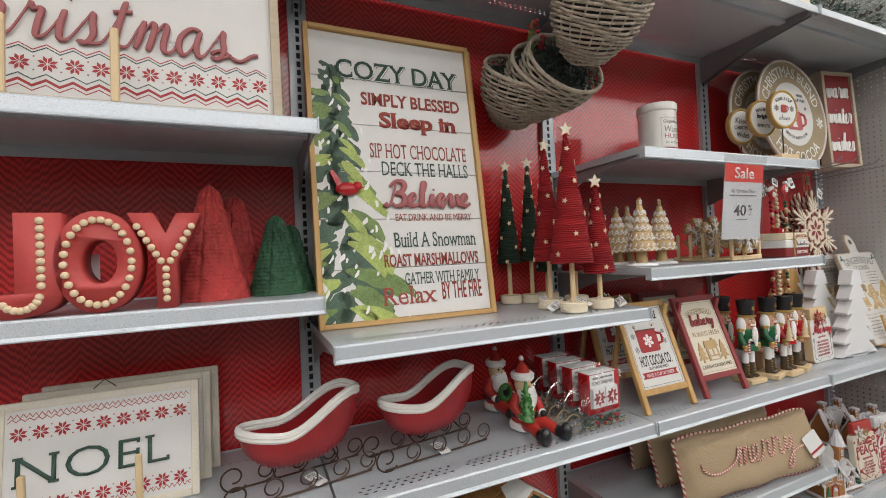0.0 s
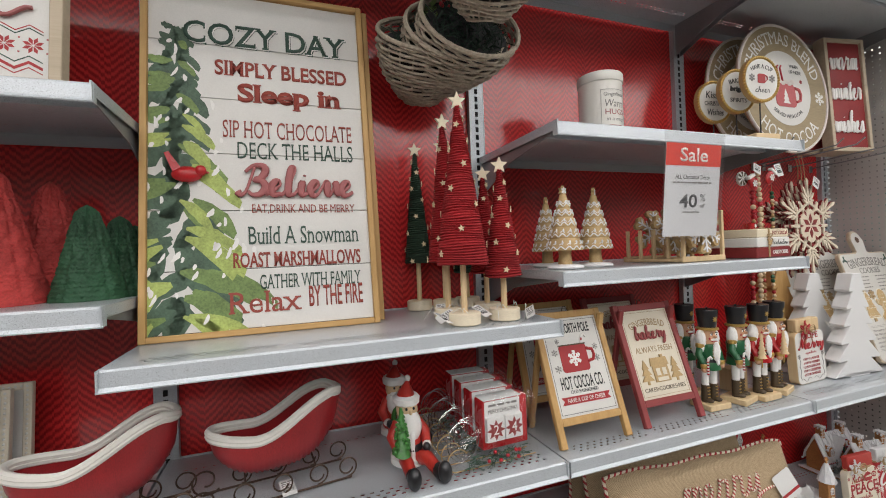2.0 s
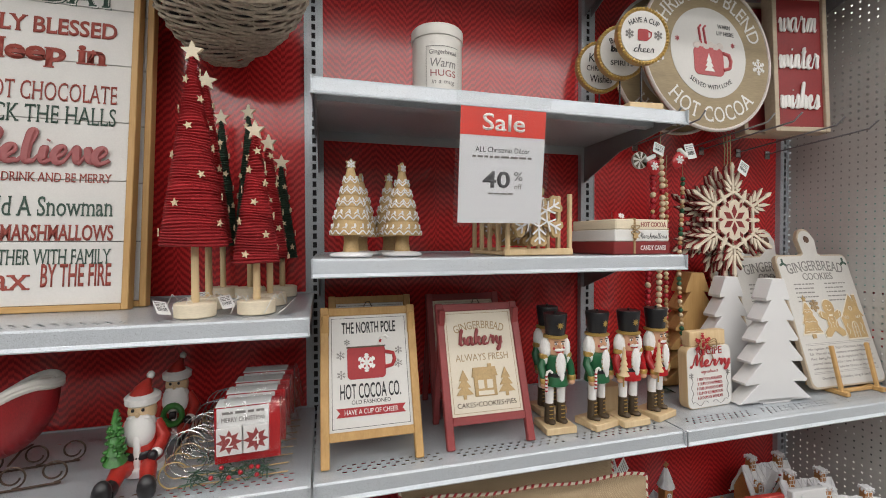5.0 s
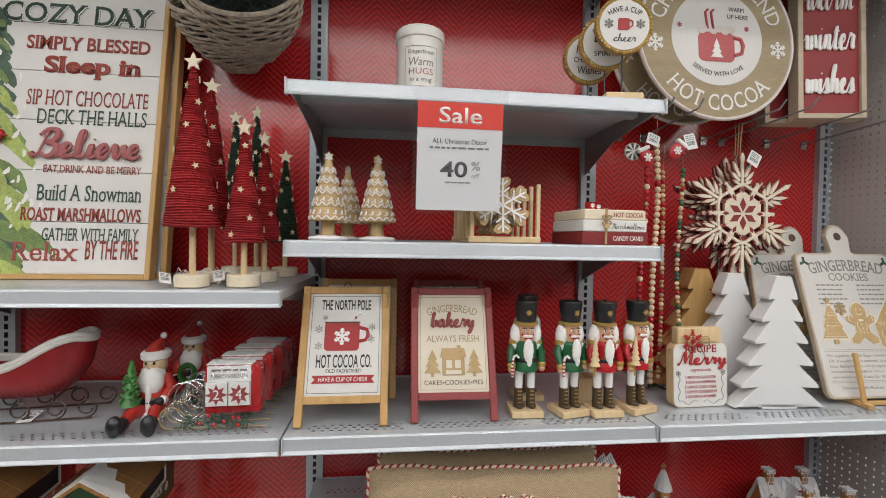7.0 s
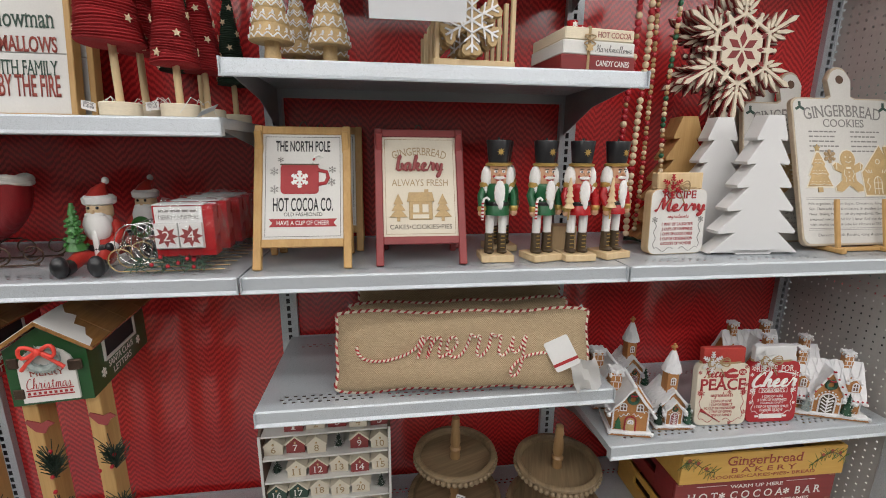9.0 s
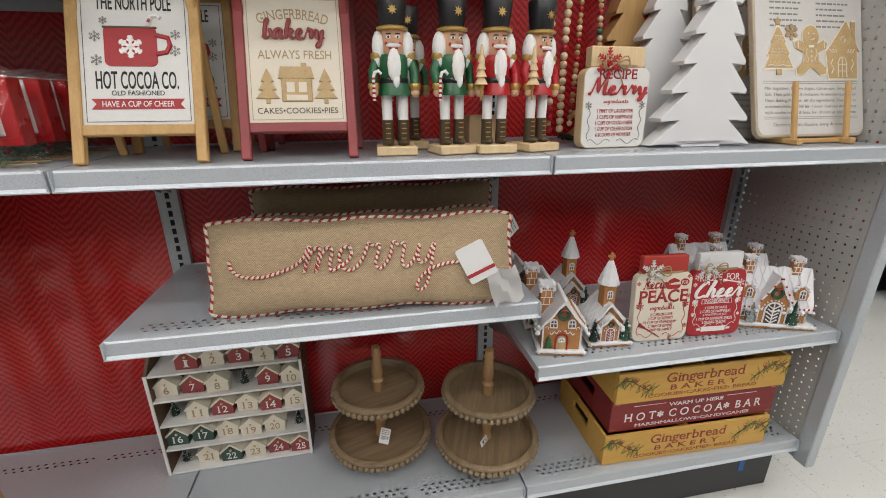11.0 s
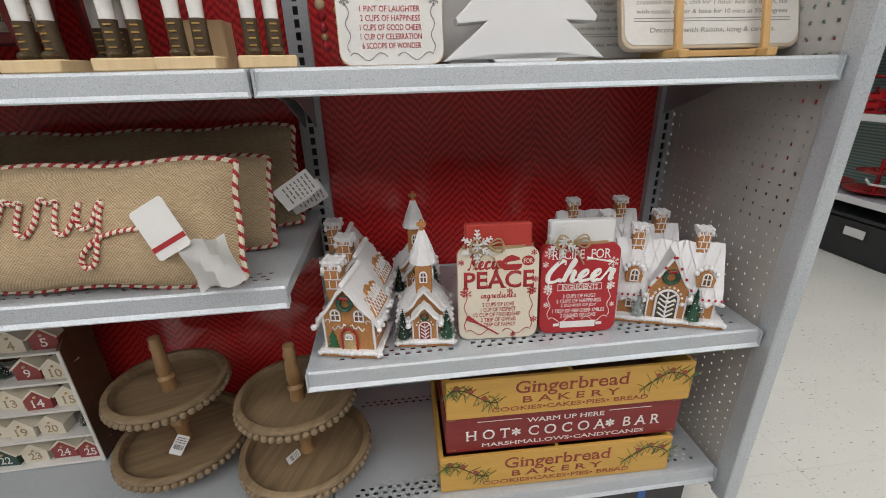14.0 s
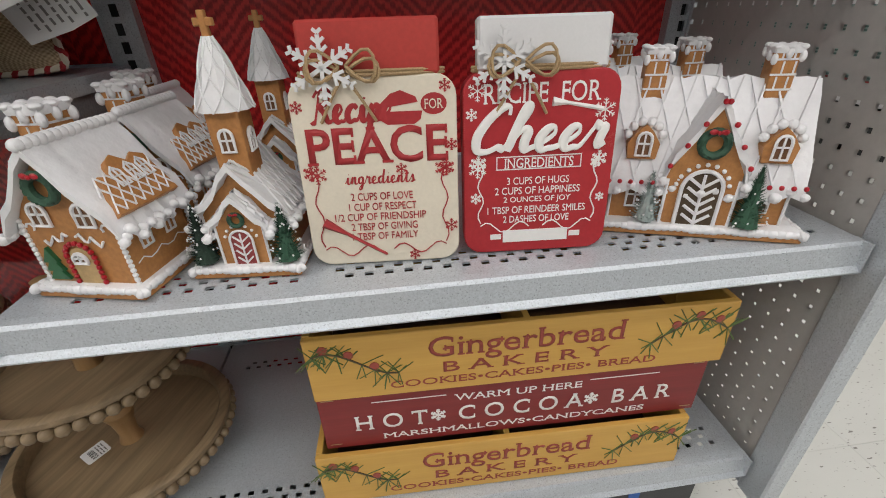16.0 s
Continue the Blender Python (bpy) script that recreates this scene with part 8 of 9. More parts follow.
def cottage(m):
    t = thing("gingerbread_house", "gingerbread cottage with white iced roof, chimney and red door", "gingerbread house", m, "gingerbread houses")
    snow_base(t, -0.054, 0.054, -0.052, 0.052)
    prof = [(-0.046, 0.010), (0.046, 0.010), (0.046, 0.074), (0.0, 0.134), (-0.046, 0.074)]
    part("body", slab(prof, -0.042, 0.036), GINGER, t)
    part("roof", snow_roof(bmesh.new(), -0.046, 0.046, -0.042, 0.036, 0.074, 0.134, seed=1, thick=0.008), ICING, t, "lumpy white icing roof", smooth=True)
    b = bmesh.new()
    for i in range(15):
        ball(0.0062, (0, -0.050 + 0.0066 * i, 0.142), (0.9, 1, 0.9), 8, b)
    part("ridge_icing", b, ICING, t, smooth=True)
    rot = Matrix.Translation((0.030, -0.004, 0.1045)) @ Matrix.Rotation(radians(52.5), 4, "Y") @ Matrix.Rotation(radians(-90), 4, "X")
    patch = slab([(0.034, -0.036), (0.036, 0.036), (-0.006, 0.037), (-0.012, 0.026), (-0.006, 0.016), (-0.016, 0.006), (-0.012, -0.004), (0.002, -0.012), (-0.002, -0.022), (0.016, -0.030)], -0.0040, 0.004, bev=0.001)
    part("bare_roof_patch", patch, GINGER, t, "bare biscuit roof patch", m=rot)
    lace = bmesh.new()
    for i in range(4):
        for k in range(7):
            cx, cz = 0.032 - 0.0085 * i, -0.032 + 0.0105 * k + (0.005 if i % 2 else 0.0)
            if cx < 0.010 and 1 < k < 6:
                continue
            tube([(cx - 0.0085 * (1 - abs(math.cos(q))) , -0.0046, cz + 0.0052 * math.cos(q)) for q in [n * math.pi / 6 for n in range(7)]], 0.0009, 4, lace)
    for cz in (-0.006, 0.010, 0.024):
        tube([(0.014, -0.0050, cz - 0.005), (0.000, -0.0050, cz - 0.005), (-0.005, -0.0050, cz), (0.000, -0.0050, cz + 0.005), (0.014, -0.0050, cz + 0.005)], 0.0012, 5, lace, True)
        tube([(0.014, -0.0050, cz), (-0.005, -0.0050, cz)], 0.0009, 4, lace)
        tube([(0.004, -0.0050, cz - 0.005), (0.004, -0.0050, cz + 0.005)], 0.0009, 4, lace)
    part("icing_lattice", lace, ICING, t, m=rot)
    chimney(t, -0.034, 0.010, 0.085, 0.158, 0.029)
    wreath(t, 0.0, -0.0480, 0.106, 0.0115)
    for x in (-0.021, 0.021):
        arch_window(t, x, -0.0425, 0.070, 0.016, 0.021)
    part("door", slab([(-0.011, 0.011), (0.011, 0.011)] + [(0.011 * math.cos(radians(a)), 0.038 + 0.011 * math.sin(radians(a))) for a in range(0, 181, 30)], -0.0440, -0.0421), BISCUIT, t, "arched biscuit door")
    b = bmesh.new()
    for s in (-1, 1):
        bead_line(b, (s * 0.0135, -0.0445, 0.014), (s * 0.0135, -0.0445, 0.040))
    for a in range(0, 181, 22):
        ball(0.0025, (0.0135 * math.cos(radians(a)), -0.0445, 0.040 + 0.0135 * math.sin(radians(a))), seg=6, bm=b)
    part("door_trim", b, BERRY, t, "red candy door trim")
    arch_window(t, 0.0, -0.0442, 0.034, 0.013, 0.010)
    b = bmesh.new()
    for s in (-1, 1):
        bead_line(b, (s * 0.0445, -0.0425, 0.012), (s * 0.0445, -0.0425, 0.074), 0.0026)
        tube([(s * (0.004 + 0.0035 * k), -0.0435, 0.060 + 0.004 * math.sin(k * 1.9) - 0.0010 * k) for k in range(8)], 0.0013, 5, b)
        tube([(s * (0.036 + 0.004 * math.cos(k)), -0.0432, 0.068 + 0.004 * math.sin(k)) for k in range(5)], 0.0010, 5, b)
    bead_line(b, (0.0445, 0.044, 0.012), (0.0445, 0.044, 0.074), 0.0026)
    tube([(0.0452, -0.036 + 0.008 * k, 0.030 + 0.003 * math.sin(k * 2)) for k in range(10)], 0.0011, 5, b)
    part("piped_icing", b, ICING, t)
    for y in (-0.018, 0.014):
        arch_window(t, 0.0445, y, 0.040, 0.013, 0.022, side=True)
    tr = bmesh.new()
    for k in range(3):
        slab([(-0.040 + 0.001 * k, 0.016 + 0.009 * k), (-0.020 - 0.002 * k, 0.016 + 0.009 * k), (-0.030, 0.031 + 0.009 * k)], -0.0455 - 0.0003 * k, -0.0421, tr)
    part("relief_tree", tr, GREEN_GLOSS, t, "green iced tree relief")
    return t


def church(m):
    t = thing("gingerbread_church", "gingerbread church with white iced steeple and cross", "gingerbread house", m, "gingerbread houses")
    snow_base(t, -0.056, 0.056, -0.052, 0.056)
    part("nave", slab([(-0.042, 0.010), (0.042, 0.010), (0.042, 0.062), (0.0, 0.108), (-0.042, 0.062)], -0.026, 0.050), GINGER, t)
    part("nave_roof", snow_roof(bmesh.new(), -0.042, 0.042, -0.026, 0.050, 0.062, 0.108, seed=2, thick=0.008), ICING, t, "lumpy white icing roof", smooth=True)
    q = bmesh.new()
    for s in (-1, 1):
        for k in range(9):
            for d in (-1, 1):
                y0 = -0.034 + 0.0115 * k
                pts = [Vector((s * 0.052 * u, y0 + d * 0.034 * u, 0.1175 - 0.057 * u)) for u in (0.0, 0.25, 0.5, 0.75, 0.97)]
                if all(-0.038 < v.y < 0.062 for v in pts):
                    tube(pts, 0.0014, 4, q)
    part("roof_quilting", q, ICING, t)
    part("porch", slab([(-0.024, 0.010), (0.024, 0.010), (0.024, 0.056), (0.0, 0.083), (-0.024, 0.056)], -0.042, -0.024), GINGER, t)
    part("porch_roof", snow_roof(bmesh.new(), -0.024, 0.024, -0.040, -0.026, 0.056, 0.083, seed=3, thick=0.007, over=0.008), ICING, t, "lumpy white icing roof", smooth=True)
    part("tower", box(-0.016, 0.016, -0.015, 0.017, 0.088, 0.166, 0.001), GINGER, t)
    sp = bmesh.new()
    for r, z0, z1, n in ((0.0235, 0.163, 0.226, 4),):
        prof = []
        for k in range(9):
            u = k / 8
            prof.append((r * (1 - u) ** 0.9 + 0.0045, z0 + (z1 - z0) * u))
        lathe(prof, 8, sp, Matrix.Rotation(radians(22.5), 4, "Z"))
    part("spire", sp, ICING, t, "white quilted icing spire")
    qb = bmesh.new()
    for k in range(8):
        for s in (-1, 1):
            pts = []
            for j in range(9):
                u = j / 8
                a = radians(45 * k) + s * u * 1.6
                q = 0.0235 * (1 - u) ** 0.9 + 0.0046
                pts.append((q * math.cos(a), q * math.sin(a), 0.163 + 0.063 * u))
            tube(pts, 0.0009, 4, qb)
    part("spire_quilting", qb, ICING, t)
    cr = box(-0.0035, 0.0035, -0.003, 0.003, 0.224, 0.247, 0.001)
    box(-0.009, 0.009, -0.0028, 0.0028, 0.234, 0.241, 0.001, cr)
    part("cross", cr, GINGER, t, "small biscuit cross")
    arch_window(t, 0, -0.0155, 0.124, 0.013, 0.022)
    arch_window(t, 0.0165, 0.0, 0.122, 0.013, 0.022, side=True)
    wreath(t, 0, -0.0445, 0.063, 0.0065)
    d = slab([(-0.0105, 0.011), (0.0105, 0.011)] + [(0.0105 * math.cos(radians(a)), 0.040 + 0.0105 * math.sin(radians(a))) for a in range(0, 181, 30)], -0.0440, -0.0421)
    part("door", d, MAROON, t, "arched dark red door")
    b = bmesh.new()
    tube([(0, -0.0446, 0.012), (0, -0.0446, 0.048)], 0.001, 4, b)
    for k in range(4):
        for s in (-1, 1):
            tube([(0, -0.0446, 0.014 + 0.008 * k), (s * 0.008, -0.0446, 0.021 + 0.008 * k)], 0.001, 4, b)
    rim = [(-0.0115, 0.011)] + [(0.0115 * math.cos(radians(a)), 0.040 + 0.0115 * math.sin(radians(a))) for a in range(180, -1, -20)] + [(0.0115, 0.011)]
    tube([(x, -0.0446, z) for x, z in rim], 0.0014, 5, b)
    for s in (-1, 1):
        tube([(s * 0.024, -0.0425, 0.012), (s * 0.024, -0.0425, 0.056)], 0.0016, 5, b)
        tube([(s * 0.042, -0.0265, 0.012), (s * 0.042, -0.0265, 0.062)], 0.0016, 5, b)
    for k in range(7):
        a = radians(15 + 25 * k)
        ball(0.0017, (0.0165 * math.cos(a), -0.043, 0.040 + 0.0165 * math.sin(a)), seg=6, bm=b)
    part("piped_icing", b, ICING, t)
    bottle_tree(t, -0.043, -0.040, 0.010, 0.019, 0.068, NEEDLES_DARK, 5)
    bottle_tree(t, 0.043, -0.040, 0.010, 0.019, 0.066, NEEDLES, 6)
    return t


def manor(m):
    t = thing("gingerbread_house", "wide gingerbread house with iced roof, chimneys and wreath gable", "gingerbread house", m, "gingerbread houses")
    snow_base(t, -0.106, 0.106, -0.055, 0.055)
    b = bmesh.new()
    pr = [(-0.036, 0.010), (0.040, 0.010), (0.040, 0.068), (0.002, 0.146), (-0.036, 0.068)]
    ends = [[b.verts.new((x, y, z)) for y, z in pr] for x in (-0.088, 0.088)]
    for i in range(5):
        k = (i + 1) % 5
        b.faces.new((ends[0][i], ends[0][k], ends[1][k], ends[1][i]))
    b.faces.new(ends[0][::-1])
    b.faces.new(ends[1])
    part("body", b, GINGER, t)
    part("roof", snow_roof(bmesh.new(), -0.088, 0.088, -0.036, 0.040, 0.068, 0.146, axis="x", seed=4, thick=0.009), ICING, t, "quilted white icing roof", smooth=True)
    q = bmesh.new()
    for k in range(9):
        for s in (-1, 1):
            x0 = -0.09 + 0.022 * k
            p = [Vector((x0 + s * 0.030 * u, -0.046 + 0.046 * u, 0.060 + 0.096 * u)) for u in (0, 0.5, 1.0)]
            if all(abs(v.x) < 0.1 for v in p):
                tube(p, 0.0012, 4, q)
    part("roof_quilting", q, ICING, t)
    part("gable", slab([(-0.036, 0.010), (0.036, 0.010), (0.036, 0.070), (0.0, 0.134), (-0.036, 0.070)], -0.046, -0.010), GINGER, t)
    part("gable_roof", snow_roof(bmesh.new(), -0.036, 0.036, -0.044, 0.000, 0.070, 0.134, seed=5, thick=0.010, over=0.006), ICING, t, "lumpy white icing roof", smooth=True)
    cand = bmesh.new()
    for s in (-1, 1):
        for k in range(4):
            u = k / 3.5
            ball(0.0028, (s * (0.002 + 0.041 * u), -0.0535, 0.141 - 0.074 * u), seg=7, bm=cand)
        for k in range(5):
            ball(0.0026, (s * (0.050 + 0.011 * k), -0.050, 0.058), seg=7, bm=cand)
    part("candy_dots", cand, BERRY, t, "red candy dots")
    wreath(t, 0, -0.049, 0.100, 0.012)
    d = slab([(-0.019, 0.011), (0.019, 0.011)] + [(0.019 * math.cos(radians(a)), 0.052 + 0.019 * math.sin(radians(a))) for a in range(0, 181, 20)], -0.0480, -0.0461)
    part("door", d, BROWN_BOOT, t, "arched dark door")
    ic = bmesh.new()
    rim = [(-0.020, 0.012)] + [(0.020 * math.cos(radians(a)), 0.052 + 0.020 * math.sin(radians(a))) for a in range(180, -1, -15)] + [(0.020, 0.012)]
    tube([(x, -0.0486, z) for x, z in rim], 0.0022, 6, ic)
    tube([(0, -0.0486, 0.012), (0, -0.0486, 0.068)], 0.0016, 5, ic)
    for k in range(5):
        for s in (-1, 1):
            tube([(0, -0.0486, 0.014 + 0.010 * k), (s * 0.014, -0.0486, 0.024 + 0.010 * k)], 0.0018, 5, ic)
    for k in range(9):
        a = radians(10 + 20 * k)
        ball(0.0024, (0.026 * math.cos(a), -0.047, 0.052 + 0.026 * math.sin(a)), seg=6, bm=ic)
    for s in (-1, 1):
        tube([(s * 0.0345, -0.0470, 0.012), (s * 0.0345, -0.0470, 0.062)], 0.0017, 5, ic)
        tube([(s * 0.088, -0.0370, 0.012), (s * 0.088, -0.0370, 0.064)], 0.0017, 5, ic)
        tube([(s * (0.060 + 0.004 * math.cos(k)), -0.038, 0.054 + 0.004 * math.sin(k)) for k in range(5)], 0.0010, 5, ic)
    part("piped_icing", ic, ICING, t)
    for s in (-1, 1):
        arch_window(t, s * 0.062, -0.0365, 0.026, 0.018, 0.026)
        dm = thing_dormer(t, s * 0.064)
        chimney(t, s * 0.058, 0.004, 0.125, 0.180, 0.022)
    bottle_tree(t, -0.050, -0.048, 0.010, 0.017, 0.058, FROST, 7)
    bottle_tree(t, 0.050, -0.050, 0.010, 0.020, 0.068, NEEDLES, 8)
    return t


def thing_dormer(t, x):
    o = part("dormer", slab([(x - 0.014, 0.080), (x + 0.014, 0.080), (x + 0.016, 0.096), (x + 0.008, 0.108), (x, 0.115), (x - 0.008, 0.108), (x - 0.016, 0.096)], -0.040, -0.012), GINGER, t)
    arch_window(t, x, -0.0405, 0.084, 0.014, 0.024)
    b = bmesh.new()
    for k in range(6):
        a = radians(20 + 28 * k)
        ball(0.0050, (x + 0.018 * math.cos(a), -0.036, 0.098 + 0.020 * math.sin(a)), seg=7, bm=b)
    part("dormer_snow", b, ICING, t, smooth=True)
    return o


LZ = 0.5985
c1 = cottage(pose(1.008, -0.352, LZ, 0, 0, -14) @ Matrix.Diagonal((1.08, 1.08, 1.08, 1)))
copy_thing(c1, pose(1.020, -0.222, LZ, 0, 0, -10))
copy_thing(c1, pose(0.985, -0.105, LZ, 0, 0, -4))
k1 = church(pose(1.146, -0.342, LZ, 0, 0, -6))
copy_thing(k1, pose(1.142, -0.132, LZ, 0, 0, -2))
m1 = manor(pose(1.660, -0.342, LZ, 0, 0, -20) @ Matrix.Diagonal((1.06, 1.06, 1.08, 1)))
copy_thing(m1, pose(1.640, -0.232, LZ, 0, 0, -8))
copy_thing(m1, pose(1.610, -0.112, LZ, 0, 0, -4))


# ---- base deck ----
LEAF_PINE = surface("painted_pine_green", (0.085, 0.135, 0.035), 0.6, vary=0.3)


def crate(m, w, d, h, mat, label, lines, ink, sprig):
    t = thing("wooden_crate", label, "crate", m, "painted crates")
    th = 0.009
    part("front", box(-w / 2, w / 2, 0, th, 0, h, 0.0012), mat, t)
    part("back", box(-w / 2, w / 2, d - th, d, 0, h, 0.0012), mat, t)
    for s in (-1, 1):
        x = s * (w / 2 - th / 2)
        sb = box(x - th / 2, x + th / 2, th + 0.0004, d * 0.34, 0, h, 0.0008)
        box(x - th / 2, x + th / 2, d * 0.66, d - th - 0.0004, 0, h, 0.0008, sb)
        box(x - th / 2, x + th / 2, d * 0.34, d * 0.66, 0, h * 0.50, bm=sb)
        box(x - th / 2, x + th / 2, d * 0.34, d * 0.66, h * 0.82, h, bm=sb)
        part("end", sb, mat, t, "end board with a hand hole")
    part("bottom", box(-w / 2 + th, w / 2 - th, th, d - th, 0.002, 0.008), BROWN_WOOD, t)
    part("divider", box(-0.004, 0.004, th, d - th, 0.008, h * 0.94), mat, t)
    for body, z, ww, hh, sl, bd in lines:
        letters(t, body, 0.0, z, ww, hh, ink, -0.0004, 0.0004, sl, bd, style="serif")
    if sprig:
        for s in (-1, 1):
            b, n = bmesh.new(), bmesh.new()
            stem = [(s * (w / 2 - 0.008 - 0.0145 * k), -0.0006, h * 0.58 + 0.020 * math.sin(k * 0.55 + (0 if s > 0 else 1))) for k in range(8)]
            tube(stem, 0.0012, 4, b)
            rnd = random.Random(int(10 + s))
            for k in range(70):
                p = stem[rnd.randrange(8)]
                a = rnd.choice((0.7, 2.4, 3.9, 5.4, 4.6)) + rnd.uniform(-0.3, 0.3)
                ln = rnd.uniform(0.014, 0.030)
                tube([p, (p[0] + ln * math.cos(a), -0.0008, min(h - 0.003, max(0.003, p[2] + ln * math.sin(a))))], 0.0008, 3, n)
            part("painted_stem", b, BROWN_BOOT, t)
            tagged(part("painted_needles", n, LEAF_PINE, t), kind="stuff")
            for k in range(3):
                p = stem[1 + 2 * k]
                part("painted_cone", slab(ring_outline(0.0062, 12, p[0], p[2] + 0.006), -0.0012, -0.0003), BRICK_INK, t)
    else:
        for s in (-1, 1):
            part("flake", snow_arms(0.011, 0.0022, -0.0010, -0.0003, 0.106 if s > 0 else -0.112, h * 0.45), WHITE_INK, t)
            part("rule", box(s * 0.150 - 0.050, s * 0.150 + 0.050, -0.0008, -0.0003, h * 0.80, h * 0.812), WHITE_INK, t)
            for zz in (0.008, h - 0.010):
                part("corner_line", box(s * (w / 2 - 0.022), s * (w / 2 - 0.006), -0.0008, -0.0003, zz, zz + 0.0012), TAN_INK, t)
    return t


BK = (("Gingerbread", 0.068, 0.250, 0.042, 0.0, 0.004), ("B A K E R Y", 0.040, 0.215, 0.017, 0, 0.004), ("COOKIES\u2022CAKES\u2022PIES\u2022 BREAD", 0.018, 0.350, 0.0115, 0, 0.0))
CO = (("WARM UP HERE", 0.077, 0.178, 0.012, 0, 0.0), ("H O T    C O C O A    B A R", 0.046, 0.452, 0.028, 0, 0.006), ("MARSHMALLOWS\u2022CANDYCANES", 0.016, 0.380, 0.0105, 0, 0.0))
crate(pose(1.432, -0.412, 0.2015, 0, 0, -1.5), 0.545, 0.30, 0.102, YELLOW_WOOD, "yellow wooden crate painted with bakery words and pine sprigs", BK, BRICK_INK, True)
crate(pose(1.446, -0.398, 0.3045, 0, 0, -1.5), 0.540, 0.30, 0.104, RED_WOOD, "dark red wooden crate painted with white cocoa words", CO, WHITE_INK, False)
crate(pose(1.450, -0.408, 0.4095, 0, 0, -1.5), 0.545, 0.30, 0.100, YELLOW_WOOD, "yellow wooden crate painted with bakery words and pine sprigs", BK, BRICK_INK, True)


def tier_tray(x, y, turn):
    t = thing("tiered_tray", "two-tier brown wooden tray with beaded rims on the deck", "tiered tray", pose(x, y, 0.2015, 0, 0, turn), "tiered trays")
    for nm, r, z in (("lower_tray", 0.148, 0.042), ("upper_tray", 0.128, 0.202)):
        o = part(nm, lathe([(r * 0.86, z - 0.006), (r * 0.95, z - 0.002), (r - 0.003, z + 0.004), (r - 0.003, z + 0.018), (r + 0.004, z + 0.021), (r + 0.004, z + 0.029), (r + 0.001, z + 0.031), (r - 0.010, z + 0.031), (r - 0.013, z + 0.028), (r - 0.015, z + 0.008), (r * 0.5, z + 0.006), (0.001, z + 0.006)], 56), TRAY_WOOD, t, smooth=True)
        n = int(2 * math.pi * r / 0.0165)
        bm_ = bead_mesh("bead", 0.0086, TRAY_RIM)
        for k in range(n):
            a = 2 * math.pi * k / n
            piece("bead", bm_, o, pose((r + 0.0015) * math.cos(a), (r + 0.0015) * math.sin(a), z + 0.0105))
    part("foot", lathe([(0.060, 0), (0.062, 0.004), (0.048, 0.028), (0.055, 0.038)], 28), TRAY_RIM, t, smooth=True)
    part("post", lathe([(0.012, 0.036), (0.018, 0.046), (0.013, 0.062), (0.016, 0.090), (0.023, 0.110), (0.016, 0.128), (0.013, 0.150), (0.018, 0.172), (0.014, 0.187)], 20), TRAY_POST, t, "turned wooden post", smooth=True)
    part("handle", lathe([(0.013, 0.198), (0.0165, 0.206), (0.0150, 0.228), (0.0185, 0.242), (0.0120, 0.250), (0.0165, 0.262), (0.0150, 0.300), (0.0120, 0.318), (0.0150, 0.326), (0.0120, 0.342), (0.0125, 0.352), (0.004, 0.356)], 20), TRAY_POST, t, "turned wooden handle", smooth=True)
    return t


TRAY_POST = wood("light_turned_wood", (0.42, 0.26, 0.12), (0.30, 0.17, 0.07), axis="z", rough=0.45)
tier_tray(0.530, -0.195, 20)
tier_tray(0.845, -0.275, 70)
price_tag(0.534, -0.262, 0.266, 0.030, 0.044, 18, -8, -58)
price_tag(0.812, -0.330, 0.272, 0.022, 0.032, 75, 0, -40)

# advent cabinet with its little houses
t = thing("advent_cabinet", "white and brown countdown cabinet full of small numbered houses", "advent calendar", pose(0.122, -0.190, 0.2015, 0, 0, 1))
W, D, H = 0.400, 0.115, 0.334
part("back", box(-W / 2, W / 2, D - 0.006, D, 0, H + 0.075, 0.001), BROWN_WOOD, t)
for s in (-1, 1):
    part("side", slab([(0, 0), (D - 0.0065, 0), (D - 0.0065, H + 0.075), (D * 0.5, H + 0.055), (0, H)], -0.004, 0.004, m=Matrix.Translation((s * (W / 2 - 0.0045), 0, 0)) @ Matrix.Rotation(radians(90), 4, "Z")), BROWN_WOOD, t, "brown side board")
    part("front_stile", box(s * (W / 2 - 0.004) - 0.004, s * (W / 2 - 0.004) + 0.004, -0.004, -0.0003, 0, H, 0.0005), WHITE_PAINT, t)
for k in range(5):
    z = 0.002 + k * 0.0815
    part("shelf", box(-W / 2 + 0.0095, W / 2 - 0.0095, -0.003, D - 0.007, z, z + 0.006, 0.0005), WHITE_PAINT, t)
house_me = {}
for nm, mt in (("red", MAROON), ("green", GREEN_INK), ("cream", CREAM)):
    b = slab([(-0.028, 0), (0.028, 0), (0.028, 0.034), (0, 0.058), (-0.028, 0.034)], 0.0, 0.036)
    me = bpy.data.meshes.new("small_house")
    bmesh.ops.recalc_face_normals(b, faces=b.faces[:])
    b.to_mesh(me)
    b.free()
    me.materials.append(mt)
    house_me[nm] = me
b = slab([(-0.0325, 0.0320), (0.0, 0.0605), (0.0325, 0.0320), (0.030, 0.0285), (0.0, 0.0545), (-0.030, 0.0285)], -0.003, 0.038)
bmesh.ops.recalc_face_normals(b, faces=b.faces[:])
roof_me = bpy.data.meshes.new("small_roof")
b.to_mesh(roof_me)
b.free()
roof_me.materials.append(CREAM)
RED_N, GREEN_N = {1, 3, 5, 7, 9, 12, 14, 24, 25}, {16, 17, 22}
ROWS = ((1, 2, 3, 4, 5), (6, 7, 8, 0, 9, 10), (0, 11, 12, 13, 14, 15), (16, 17, 18, 19, 20, 0), (0, 21, 22, 23, 24, 25))
